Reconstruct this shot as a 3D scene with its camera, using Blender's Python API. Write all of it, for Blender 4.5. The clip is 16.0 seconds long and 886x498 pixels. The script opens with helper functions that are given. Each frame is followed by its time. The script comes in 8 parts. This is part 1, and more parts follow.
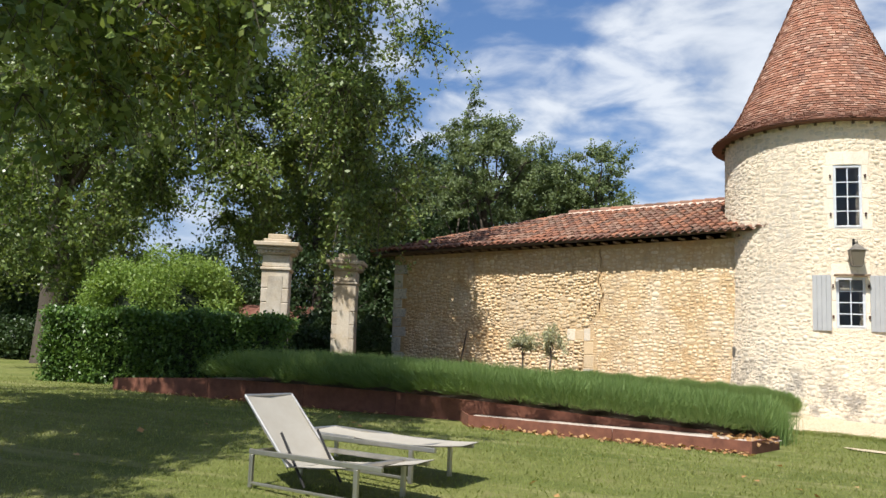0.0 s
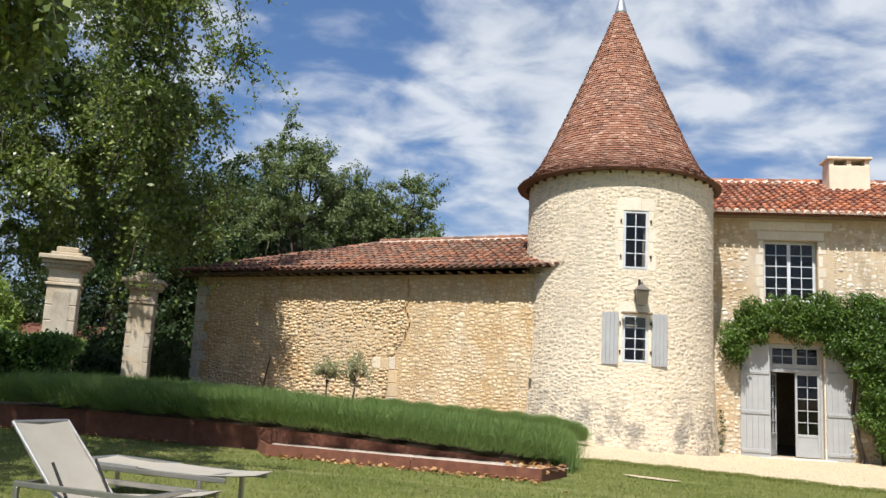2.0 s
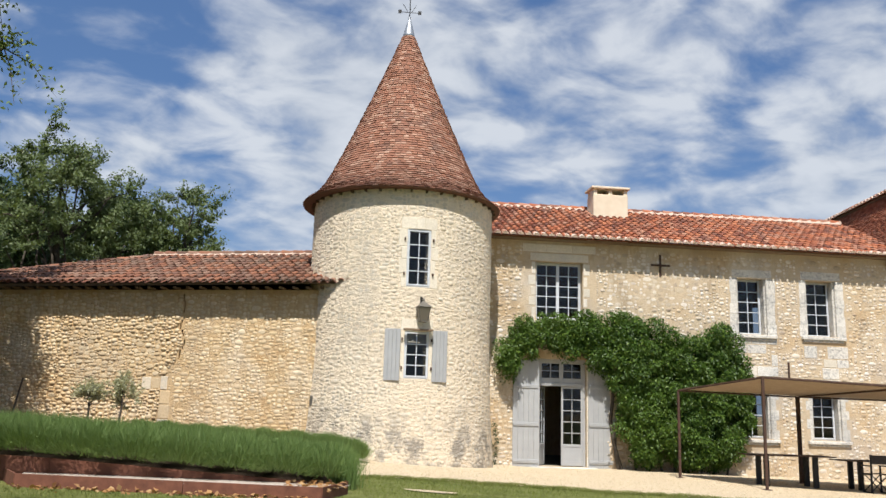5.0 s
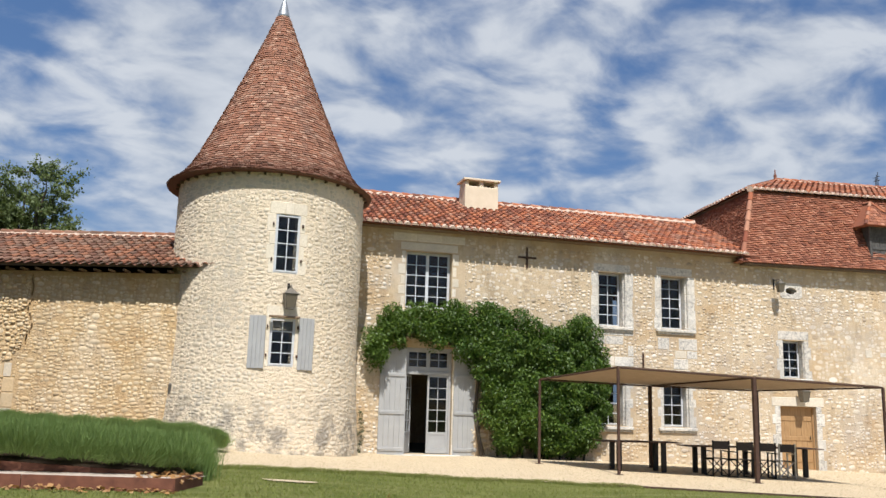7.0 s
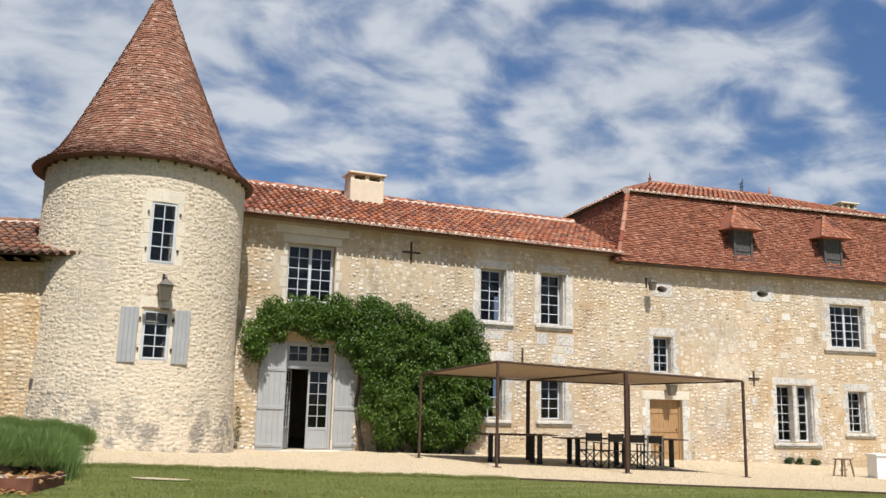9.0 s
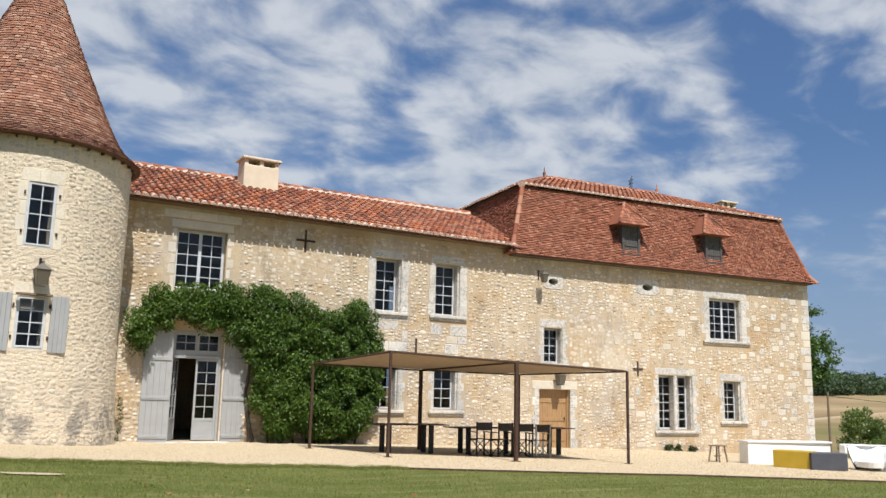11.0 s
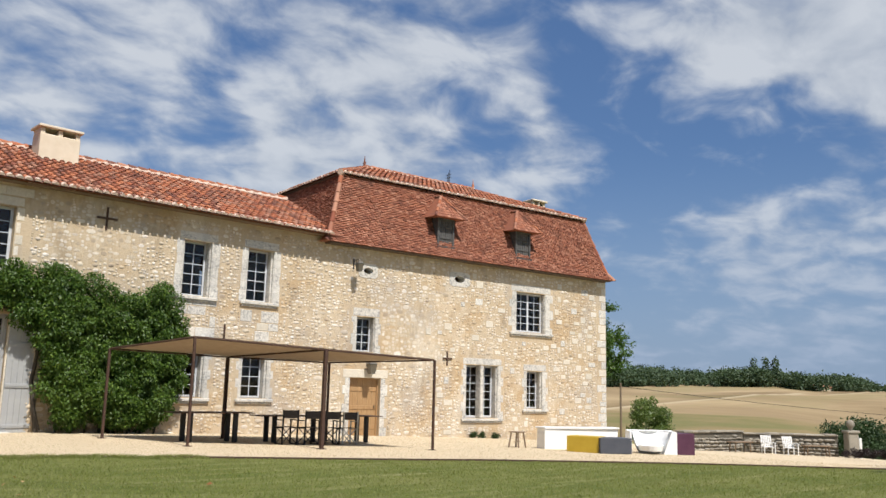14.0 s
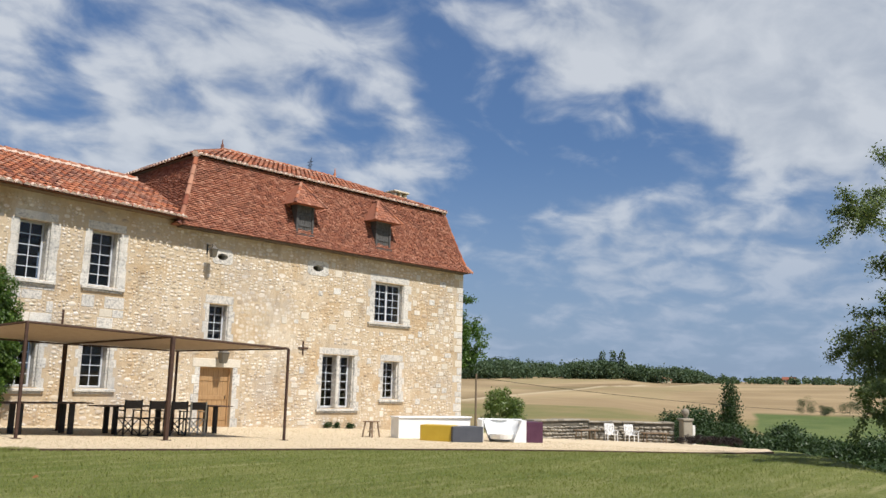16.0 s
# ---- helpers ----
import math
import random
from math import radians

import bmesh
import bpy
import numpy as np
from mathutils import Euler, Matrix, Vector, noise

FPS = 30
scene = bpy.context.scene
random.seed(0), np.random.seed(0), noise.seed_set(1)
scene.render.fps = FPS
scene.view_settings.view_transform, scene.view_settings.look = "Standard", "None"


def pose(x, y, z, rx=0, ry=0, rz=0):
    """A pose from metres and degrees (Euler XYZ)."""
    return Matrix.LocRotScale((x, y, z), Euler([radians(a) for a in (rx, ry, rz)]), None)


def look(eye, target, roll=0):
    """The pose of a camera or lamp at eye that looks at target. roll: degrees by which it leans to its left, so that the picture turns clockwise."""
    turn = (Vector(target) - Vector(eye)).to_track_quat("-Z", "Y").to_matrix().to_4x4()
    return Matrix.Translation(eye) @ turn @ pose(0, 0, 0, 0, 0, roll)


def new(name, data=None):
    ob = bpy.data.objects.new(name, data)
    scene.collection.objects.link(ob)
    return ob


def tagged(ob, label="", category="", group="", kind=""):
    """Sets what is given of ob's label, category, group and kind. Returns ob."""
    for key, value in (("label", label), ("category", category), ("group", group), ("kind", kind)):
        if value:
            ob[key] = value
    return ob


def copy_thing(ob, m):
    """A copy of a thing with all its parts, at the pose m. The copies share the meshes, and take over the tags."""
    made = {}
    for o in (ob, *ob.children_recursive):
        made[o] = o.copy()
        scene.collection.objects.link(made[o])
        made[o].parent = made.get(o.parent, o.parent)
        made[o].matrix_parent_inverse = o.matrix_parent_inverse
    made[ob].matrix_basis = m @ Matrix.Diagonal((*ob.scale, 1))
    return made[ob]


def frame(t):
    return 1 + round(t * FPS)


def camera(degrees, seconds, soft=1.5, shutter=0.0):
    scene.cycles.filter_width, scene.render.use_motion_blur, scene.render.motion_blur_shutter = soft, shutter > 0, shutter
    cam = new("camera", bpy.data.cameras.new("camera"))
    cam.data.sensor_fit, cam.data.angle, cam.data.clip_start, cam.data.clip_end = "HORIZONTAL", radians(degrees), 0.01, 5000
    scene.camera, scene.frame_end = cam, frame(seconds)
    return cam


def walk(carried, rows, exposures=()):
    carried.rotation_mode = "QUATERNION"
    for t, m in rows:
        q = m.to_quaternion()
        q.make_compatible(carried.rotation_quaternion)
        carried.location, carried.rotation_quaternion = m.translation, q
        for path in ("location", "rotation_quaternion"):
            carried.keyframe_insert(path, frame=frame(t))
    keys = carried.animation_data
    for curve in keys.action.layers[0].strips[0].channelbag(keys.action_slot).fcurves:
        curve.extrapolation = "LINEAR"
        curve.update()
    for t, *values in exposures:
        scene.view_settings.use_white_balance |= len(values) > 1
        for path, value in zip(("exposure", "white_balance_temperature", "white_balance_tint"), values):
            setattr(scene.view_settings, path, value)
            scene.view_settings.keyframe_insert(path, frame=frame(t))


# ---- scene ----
cam = camera(55.9, 16.0)
PATH = [
    (0, (0.37, -1.696, 1.503), (-0.346, 0.156, 1.741), 2.1),
    (0.5, (0.38, -1.651, 1.492), (-0.218, 0.24, 1.752), 2.3),
    (1, (0.391, -1.628, 1.496), (-0.09, 0.294, 1.774), 2.5),
    (1.5, (0.397, -1.617, 1.499), (0.022, 0.324, 1.802), 2.8),
    (2, (0.398, -1.616, 1.498), (0.115, 0.337, 1.821), 3.1),
    (2.5, (0.396, -1.594, 1.499), (0.186, 0.367, 1.835), 3.2),
    (3, (0.404, -1.572, 1.492), (0.276, 0.393, 1.839), 3.0),
    (3.5, (0.403, -1.552, 1.493), (0.361, 0.415, 1.85), 2.7),
    (4, (0.342, -1.538, 1.454), (0.388, 0.426, 1.829), 2.2),
    (6.5, (0.382, -1.433, 1.458), (0.851, 0.473, 1.841), 1.8),
    (7, (0.458, -1.452, 1.467), (0.985, 0.441, 1.837), 1.7),
    (7.5, (0.472, -1.431, 1.471), (1.065, 0.446, 1.826), 1.6),
    (8, (0.493, -1.418, 1.464), (1.157, 0.437, 1.811), 1.6),
    (8.5, (0.501, -1.401, 1.463), (1.23, 0.427, 1.818), 1.6),
    (9, (0.506, -1.396, 1.451), (1.292, 0.406, 1.817), 1.4),
    (11.5, (0.588, -1.36, 1.459), (1.648, 0.301, 1.801), 1.1),
    (12, (0.615, -1.365, 1.462), (1.731, 0.259, 1.8), 0.8),
    (12.5, (0.665, -1.387, 1.411), (1.851, 0.188, 1.744), 0.6),
    (13, (0.665, -1.38, 1.39), (1.907, 0.152, 1.724), 0.6),
    (13.5, (0.719, -1.453, 1.408), (2.006, 0.041, 1.742), 1.0),
    (14, (0.74, -1.439, 1.394), (2.089, -0.001, 1.73), 1.4),
    (14.5, (0.778, -1.381, 1.383), (2.182, 0.003, 1.721), 1.4),
    (15, (0.804, -1.429, 1.375), (2.262, -0.101, 1.708), 1.3),
    (15.5, (0.869, -1.481, 1.384), (2.385, -0.218, 1.711), 1.3),
    (16, (0.911, -1.448, 1.33), (2.481, -0.252, 1.655), 1.4),
]
walk(cam, [(t, look(eye, target, roll)) for t, eye, target, roll in PATH],
     [(0.0, 0.70), (2.0, 0.55), (4.0, 0.43), (7.0, 0.33), (9.0, 0.27), (12.5, 0.26), (16.0, 0.24)])

# ---- world, sun, exposure ----
SUN_ELEV, SUN_AZ = 57.0, -11.0          # azimuth from due south of the house, positive towards +x
world = bpy.data.worlds.new("sky")
scene.world = world
world.use_nodes = True
wn, wl = world.node_tree.nodes, world.node_tree.links
wn.clear()


def wnode(kind, **kw):
    n = wn.new(kind)
    for k, v in kw.items():
        n.inputs[k.replace("_", " ")].default_value = v
    return n


def wmath(op, a, b=None):
    n = wn.new("ShaderNodeMath")
    n.operation = op
    for i, v in enumerate((a, b)):
        if v is None:
            continue
        if isinstance(v, (int, float)):
            n.inputs[i].default_value = v
        else:
            wl.new(v, n.inputs[i])
    return n.outputs[0]


sky = wn.new("ShaderNodeTexSky")
sky.sky_type, sky.sun_disc = "NISHITA", False
sky.sun_elevation, sky.sun_rotation = radians(SUN_ELEV), radians(180 - SUN_AZ)
sky.air_density, sky.dust_density, sky.ozone_density = 1.0, 0.6, 2.5
tc = wn.new("ShaderNodeTexCoord")
sep = wn.new("ShaderNodeSeparateXYZ")
wl.new(tc.outputs["Generated"], sep.inputs[0])
up = wmath("MAXIMUM", sep.outputs[2], 0.0)
den = wmath("ADD", up, 0.27)
comb = wn.new("ShaderNodeCombineXYZ")
wl.new(wmath("DIVIDE", sep.outputs[0], den), comb.inputs[0])
wl.new(wmath("DIVIDE", sep.outputs[1], den), comb.inputs[1])
mapn = wn.new("ShaderNodeMapping")
mapn.inputs["Rotation"].default_value = (0, 0, radians(-35))
mapn.inputs["Scale"].default_value = (0.95, 1.15, 1.0)
mapn.inputs["Location"].default_value = (0.35, 1.7, 0.0)
wl.new(comb.outputs[0], mapn.inputs[0])
n_big = wnode("ShaderNodeTexNoise", Scale=1.3, Detail=3.0, Roughness=0.5, Distortion=0.1)
n_mid = wnode("ShaderNodeTexNoise", Scale=6.4, Detail=6.0, Roughness=0.52, Distortion=0.3)
for n in (n_big, n_mid):
    wl.new(mapn.outputs[0], n.inputs["Vector"])
mixv = wmath("ADD", wmath("MULTIPLY", n_big.outputs[0], 0.5), wmath("MULTIPLY", n_mid.outputs[0], 0.75))
# cloud banks and clearings: azimuth, elevation, half width in degrees, how much more or less cloud
BANKS = ((-18, 21.5, 5, -.16), (-8, 17.3, 4, -.08), (-17, 16, 5, .1), (-4, 20.5, 6, .08), (-2, 15, 5, .06), (7, 22.5, 6, .08), (15, 22, 3.5, -.02), (16.5, 19.3, 4, .07), (28, 16.7, 5, .05), (22, 23, 4, .05),
         (24, 16.5, 9, .08), (36, 18, 6, .1), (29, 21, 3, -.06), (42, 21, 8, .05), (45, 19, 3, -.05), (51, 20.5, 4, .05), (60, 24, 6, .12), (73, 22, 7, .16),
         (80, 18, 5, .12), (57, 17, 5, -.12), (55, 23.5, 4, -.08), (64, 17, 4, -.14), (69, 15, 3, -.1), (75, 13, 5, .06), (66, 11.5, 4, .05), (56, 10, 5, -.1))
for az_, el_, wide_, more_ in BANKS:
    dotn = wn.new("ShaderNodeVectorMath")
    dotn.operation = "DOT_PRODUCT"
    wl.new(tc.outputs["Generated"], dotn.inputs[0])
    ca_ = math.cos(radians(el_))
    dotn.inputs[1].default_value = (math.sin(radians(az_)) * ca_, math.cos(radians(az_)) * ca_, math.sin(radians(el_)))
    bank = wn.new("ShaderNodeMapRange")
    bank.interpolation_type = "SMOOTHSTEP"
    wl.new(dotn.outputs["Value"], bank.inputs[0])
    bank.inputs[1].default_value, bank.inputs[2].default_value = math.cos(radians(wide_ * 1.5)), 1.0
    bank.inputs[3].default_value, bank.inputs[4].default_value = 0.0, more_
    mixv = wmath("ADD", mixv, bank.outputs[0])
ramp = wn.new("ShaderNodeMapRange")
ramp.interpolation_type = "SMOOTHSTEP"
wl.new(mixv, ramp.inputs[0])
ramp.inputs[1].default_value, ramp.inputs[2].default_value = 0.495, 0.79
thin = wn.new("ShaderNodeMapRange")          # clouds stand closer together towards the horizon
wl.new(sep.outputs[2], thin.inputs[0])
thin.inputs[1].default_value, thin.inputs[2].default_value = 0.45, 0.95
thin.inputs[3].default_value, thin.inputs[4].default_value = 0.84, 0.42
cover = wmath("MULTIPLY", ramp.outputs[0], thin.outputs[0])
shade = wn.new("ShaderNodeMapRange")
wl.new(n_mid.outputs[0], shade.inputs[0])
shade.inputs[1].default_value, shade.inputs[2].default_value = 0.38, 0.62
shade.inputs[3].default_value, shade.inputs[4].default_value = 0.52, 1.0
cloud = wn.new("ShaderNodeMix")
cloud.data_type = "RGBA"
wl.new(shade.outputs[0], cloud.inputs[0])
cloud.inputs[6].default_value, cloud.inputs[7].default_value = (2.85, 3.5, 4.55, 1), (7.15, 7.5, 7.95, 1)
skymix = wn.new("ShaderNodeMix")
skymix.data_type = "RGBA"
wl.new(cover, skymix.inputs[0])
tint = wn.new("ShaderNodeMix")
tint.data_type, tint.blend_type = "RGBA", "MULTIPLY"
tint.inputs[0].default_value = 1.0
wl.new(sky.outputs[0], tint.inputs[6])
hz = wn.new("ShaderNodeMapRange")
wl.new(sep.outputs[2], hz.inputs[0])
hz.inputs[1].default_value, hz.inputs[2].default_value = 0.0, 0.45
hcol = wn.new("ShaderNodeMix")
hcol.data_type = "RGBA"
wl.new(hz.outputs[0], hcol.inputs[0])
hcol.inputs[6].default_value, hcol.inputs[7].default_value = (0.52, 0.60, 0.74, 1), (0.80, 0.96, 1.15, 1)
wl.new(hcol.outputs[2], tint.inputs[7])
wl.new(tint.outputs[2], skymix.inputs[6])
wl.new(cloud.outputs[2], skymix.inputs[7])
haze = wn.new("ShaderNodeMapRange")          # pale haze low over the horizon
haze.interpolation_type = "SMOOTHSTEP"
wl.new(sep.outputs[2], haze.inputs[0])
haze.inputs[1].default_value, haze.inputs[2].default_value = 0.0, 0.30
haze.inputs[3].default_value, haze.inputs[4].default_value = 0.8, 0.0
hazemix = wn.new("ShaderNodeMix")
hazemix.data_type = "RGBA"
wl.new(haze.outputs[0], hazemix.inputs[0])
wl.new(skymix.outputs[2], hazemix.inputs[6])
hazemix.inputs[7].default_value = (2.9, 3.95, 5.8, 1)
bg = wn.new("ShaderNodeBackground")
bg.inputs[1].default_value = 0.080
wl.new(hazemix.outputs[2], bg.inputs[0])
wout = wn.new("ShaderNodeOutputWorld")
wl.new(bg.outputs[0], wout.inputs[0])

sun = new("sun", bpy.data.lights.new("sun", "SUN"))
sun.data.energy, sun.data.angle, sun.data.color = 5.0, radians(0.55), (1.0, 0.96, 0.91)
_a = radians(SUN_AZ)
sun_dir = Vector((math.sin(_a) * math.cos(radians(SUN_ELEV)), -math.cos(_a) * math.cos(radians(SUN_ELEV)), math.sin(radians(SUN_ELEV))))
sun.matrix_world = look(sun_dir * 60, (0, 0, 0))

# ---- materials ----


class Mat:
    """Small builder for a node material."""

    def __init__(self, name, rough=0.8, metal=0.0, spec=0.4):
        self.m = bpy.data.materials.new(name)
        self.m.use_nodes = True
        self.t = self.m.node_tree
        self.n, self.l = self.t.nodes, self.t.links
        self.b = self.n["Principled BSDF"]
        self.b.inputs["Roughness"].default_value = rough
        self.b.inputs["Metallic"].default_value = metal
        self.b.inputs["Specular IOR Level"].default_value = spec
        self.co = self.n.new("ShaderNodeTexCoord").outputs["Object"]
        self.place = self.n.new("ShaderNodeNewGeometry").outputs["Position"]

    def noise(self, scale, detail=4.0, rough=0.6, stretch=None, dist=0.0, wide=False):
        n = self.n.new("ShaderNodeTexNoise")
        n.inputs["Scale"].default_value, n.inputs["Detail"].default_value = scale, detail
        n.inputs["Roughness"].default_value, n.inputs["Distortion"].default_value = rough, dist
        v = self.place if wide else self.co
        if stretch:
            m = self.n.new("ShaderNodeMapping")
            m.inputs["Scale"].default_value = stretch
            self.l.new(v, m.inputs[0])
            v = m.outputs[0]
        self.l.new(v, n.inputs["Vector"])
        return n.outputs[0]

    def ramp(self, fac, stops, smooth=False):
        r = self.n.new("ShaderNodeValToRGB")
        e = r.color_ramp.elements
        while len(e) < len(stops):
            e.new(0.5)
        for el, (p, c) in zip(e, stops):
            el.position, el.color = p, (*c, 1)
        if smooth:
            r.color_ramp.interpolation = "EASE"
        self.l.new(fac, r.inputs[0])
        return r.outputs[0]

    def mix(self, fac, a, b, mode="MIX"):
        n = self.n.new("ShaderNodeMix")
        n.data_type, n.blend_type = "RGBA", mode
        for sock, v in ((n.inputs[0], fac), (n.inputs[6], a), (n.inputs[7], b)):
            if isinstance(v, (int, float)):
                sock.default_value = v
            elif isinstance(v, tuple):
                sock.default_value = (*v, 1)
            else:
                self.l.new(v, sock)
        return n.outputs[2]

    def rng(self, v, a, b, c=0.0, d=1.0):
        n = self.n.new("ShaderNodeMapRange")
        self.l.new(v, n.inputs[0])
        for i, x in enumerate((a, b, c, d)):
            n.inputs[i + 1].default_value = x
        return n.outputs[0]

    def math(self, op, a, b):
        n = self.n.new("ShaderNodeMath")
        n.operation = op
        for i, v in enumerate((a, b)):
            if isinstance(v, (int, float)):
                n.inputs[i].default_value = v
            else:
                self.l.new(v, n.inputs[i])
        return n.outputs[0]

    def random(self):
        """A value that differs from piece to piece, also among pieces joined in one mesh."""
        i = self.n.new("ShaderNodeNewGeometry").outputs["Random Per Island"]
        o = self.n.new("ShaderNodeObjectInfo").outputs["Random"]
        return self.math("FRACT", self.math("ADD", i, o), 0.0)

    def axis(self, k, wide=False):
        s = self.n.new("ShaderNodeSeparateXYZ")
        self.l.new(self.place if wide else self.co, s.inputs[0])
        return s.outputs[k]

    def color(self, c):
        if isinstance(c, tuple):
            self.b.inputs["Base Color"].default_value = (*c, 1)
        else:
            self.l.new(c, self.b.inputs["Base Color"])
        return self

    def bump(self, h, strength=0.4, dist=0.02):
        n = self.n.new("ShaderNodeBump")
        n.inputs["Strength"].default_value, n.inputs["Distance"].default_value = strength, dist
        self.l.new(h, n.inputs["Height"])
        self.l.new(n.outputs[0], self.b.inputs["Normal"])
        return self


def stone_mat(name, tones, stain, bump=0.5, amount=0.5, foot=None, warm=0.0, crust=None):
    """Rubble or dressed stone: a tone for each piece, grain, and weather stains."""
    k = Mat(name, 0.9, spec=0.2)
    n = len(tones)
    base = k.ramp(k.random(), [(i / max(1, n - 1), c) for i, c in enumerate(tones)])
    grain = k.noise(22, 6, 0.7)
    c = k.mix(k.rng(grain, 0.3, 0.75), k.mix(0.55, base, (0.5, 0.45, 0.38), "MULTIPLY"), base)
    st = k.rng(k.noise(0.7, 6, 0.68, (1, 1, 0.7), 0.0, True), 0.50, 0.66)
    c = k.mix(k.math("MULTIPLY", st, amount), c, stain)
    c = k.mix(k.math("MULTIPLY", k.rng(k.noise(0.45, 5, 0.65, (1, 1, 1.3), 0.3, True), 0.5, 0.62), warm), c, k.mix(1.0, c, (0.88, 0.73, 0.52), "MULTIPLY"))
    c = k.mix(k.math("MULTIPLY", k.rng(k.noise(0.6, 5, 0.7, (1, 1, 0.55), 0.4, True), 0.53, 0.64), 0.8 * warm), c, k.mix(0.55, c, (0.80, 0.74, 0.62)))
    c = k.mix(k.math("MULTIPLY", k.rng(k.noise(1.1, 6, 0.75, (1.6, 1.6, 0.5), 0.2, True), 0.55, 0.68), 1.1 * warm), c, k.mix(1.0, c, (0.62, 0.60, 0.57), "MULTIPLY"))
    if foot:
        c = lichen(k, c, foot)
    if crust:                                # dark lichen crust in specks and patches
        sp = k.math("MULTIPLY", k.rng(k.noise(11, 7, 0.8, None, 0.0, True), 0.47, 0.60), k.rng(k.noise(1.7, 4, 0.6, None, 0.0, True), 0.36, 0.54))
        c = k.mix(k.math("MULTIPLY", sp, 0.75), c, crust)
    k.color(c).bump(k.noise(35, 5, 0.7), bump, 0.012)
    return k.m


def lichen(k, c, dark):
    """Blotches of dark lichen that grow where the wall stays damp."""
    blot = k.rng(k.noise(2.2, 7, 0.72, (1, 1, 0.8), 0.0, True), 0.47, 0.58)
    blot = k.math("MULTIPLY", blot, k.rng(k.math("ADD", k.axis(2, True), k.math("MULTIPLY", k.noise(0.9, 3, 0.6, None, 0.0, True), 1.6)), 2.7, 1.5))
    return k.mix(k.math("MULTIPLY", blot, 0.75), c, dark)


def mortar_mat(name, a, b, stain, amount=0.55, relief=0.02, foot=None, warm=0.0):
    k = Mat(name, 0.95, spec=0.15)
    c = k.mix(k.rng(k.noise(9, 6, 0.7), 0.3, 0.7), a, b)
    c = k.mix(k.math("MULTIPLY", k.rng(k.noise(0.7, 6, 0.68, (1, 1, 0.7), 0.0, True), 0.50, 0.66), amount), c, stain)
    c = k.mix(k.math("MULTIPLY", k.rng(k.noise(0.45, 5, 0.65, (1, 1, 1.3), 0.3, True), 0.5, 0.62), warm), c, k.mix(1.0, c, (0.88, 0.73, 0.52), "MULTIPLY"))
    c = k.mix(k.math("MULTIPLY", k.rng(k.noise(0.6, 5, 0.7, (1, 1, 0.55), 0.4, True), 0.53, 0.64), 0.8 * warm), c, k.mix(0.55, c, (0.80, 0.74, 0.62)))
    c = k.mix(k.math("MULTIPLY", k.rng(k.noise(1.1, 6, 0.75, (1.6, 1.6, 0.5), 0.2, True), 0.55, 0.68), 1.1 * warm), c, k.mix(1.0, c, (0.62, 0.60, 0.57), "MULTIPLY"))
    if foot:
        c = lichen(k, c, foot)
    lump = k.math("ADD", k.math("MULTIPLY", k.noise(9, 4, 0.6, (1, 1, 1.7)), 1.6 if relief > 0.02 else 0.4), k.noise(28, 6, 0.75))
    k.color(c).bump(lump, 0.7, relief)
    return k.m


M = {}
M["mortar_wing"] = mortar_mat("lime_mortar_wing", (0.600, 0.430, 0.242), (0.450, 0.315, 0.173), (0.400, 0.325, 0.237), 0.55, 0.03, None, 0.5)
M["mortar_house"] = mortar_mat("lime_mortar_house", (0.55, 0.445, 0.31), (0.45, 0.355, 0.24), (0.356, 0.32, 0.284), 0.55, 0.02, None, 0.55)
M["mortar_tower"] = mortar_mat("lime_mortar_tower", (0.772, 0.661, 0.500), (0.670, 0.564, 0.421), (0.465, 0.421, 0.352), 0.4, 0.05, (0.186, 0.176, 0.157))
M["stone_wing"] = stone_mat("rubble_wing", [(0.640, 0.477, 0.283), (0.760, 0.611, 0.401), (0.560, 0.420, 0.255), (0.800, 0.668, 0.465), (0.680, 0.516, 0.300)], (0.420, 0.363, 0.283), 0.6, 0.45, None, 0.5)
M["stone_house"] = stone_mat("rubble_house", [(0.515, 0.42, 0.300), (0.713, 0.64, 0.514), (0.446, 0.365, 0.268), (0.832, 0.78, 0.706), (0.594, 0.50, 0.364), (0.792, 0.73, 0.631), (0.673, 0.60, 0.482)], (0.416, 0.39, 0.364), 0.5, 0.45, None, 0.55)
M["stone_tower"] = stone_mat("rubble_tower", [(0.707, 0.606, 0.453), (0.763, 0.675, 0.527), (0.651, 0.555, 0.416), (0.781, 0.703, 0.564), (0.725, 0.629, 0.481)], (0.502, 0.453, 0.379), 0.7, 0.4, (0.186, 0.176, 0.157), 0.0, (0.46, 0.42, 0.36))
M["ashlar"] = stone_mat("dressed_limestone", [(0.70, 0.64, 0.53), (0.77, 0.71, 0.60), (0.64, 0.59, 0.49), (0.78, 0.73, 0.64)], (0.36, 0.35, 0.32), 0.3, 0.4)
M["ashlar_grey"] = stone_mat("weathered_limestone", [(0.70, 0.67, 0.61), (0.76, 0.73, 0.66), (0.64, 0.62, 0.57), (0.79, 0.77, 0.71)], (0.34, 0.34, 0.33), 0.9, 0.5, None, 0.0, (0.17, 0.17, 0.17))

M["pillar_stone"] = stone_mat("weathered_pillar_stone", [(0.52, 0.46, 0.37), (0.60, 0.54, 0.44), (0.46, 0.42, 0.35)], (0.20, 0.19, 0.17), 0.6, 0.8, None, 0.5)
M["tower_ash"] = stone_mat("tower_dressed_stone", [(0.78, 0.71, 0.58), (0.82, 0.75, 0.62), (0.75, 0.69, 0.56)], (0.5, 0.46, 0.38), 0.3)


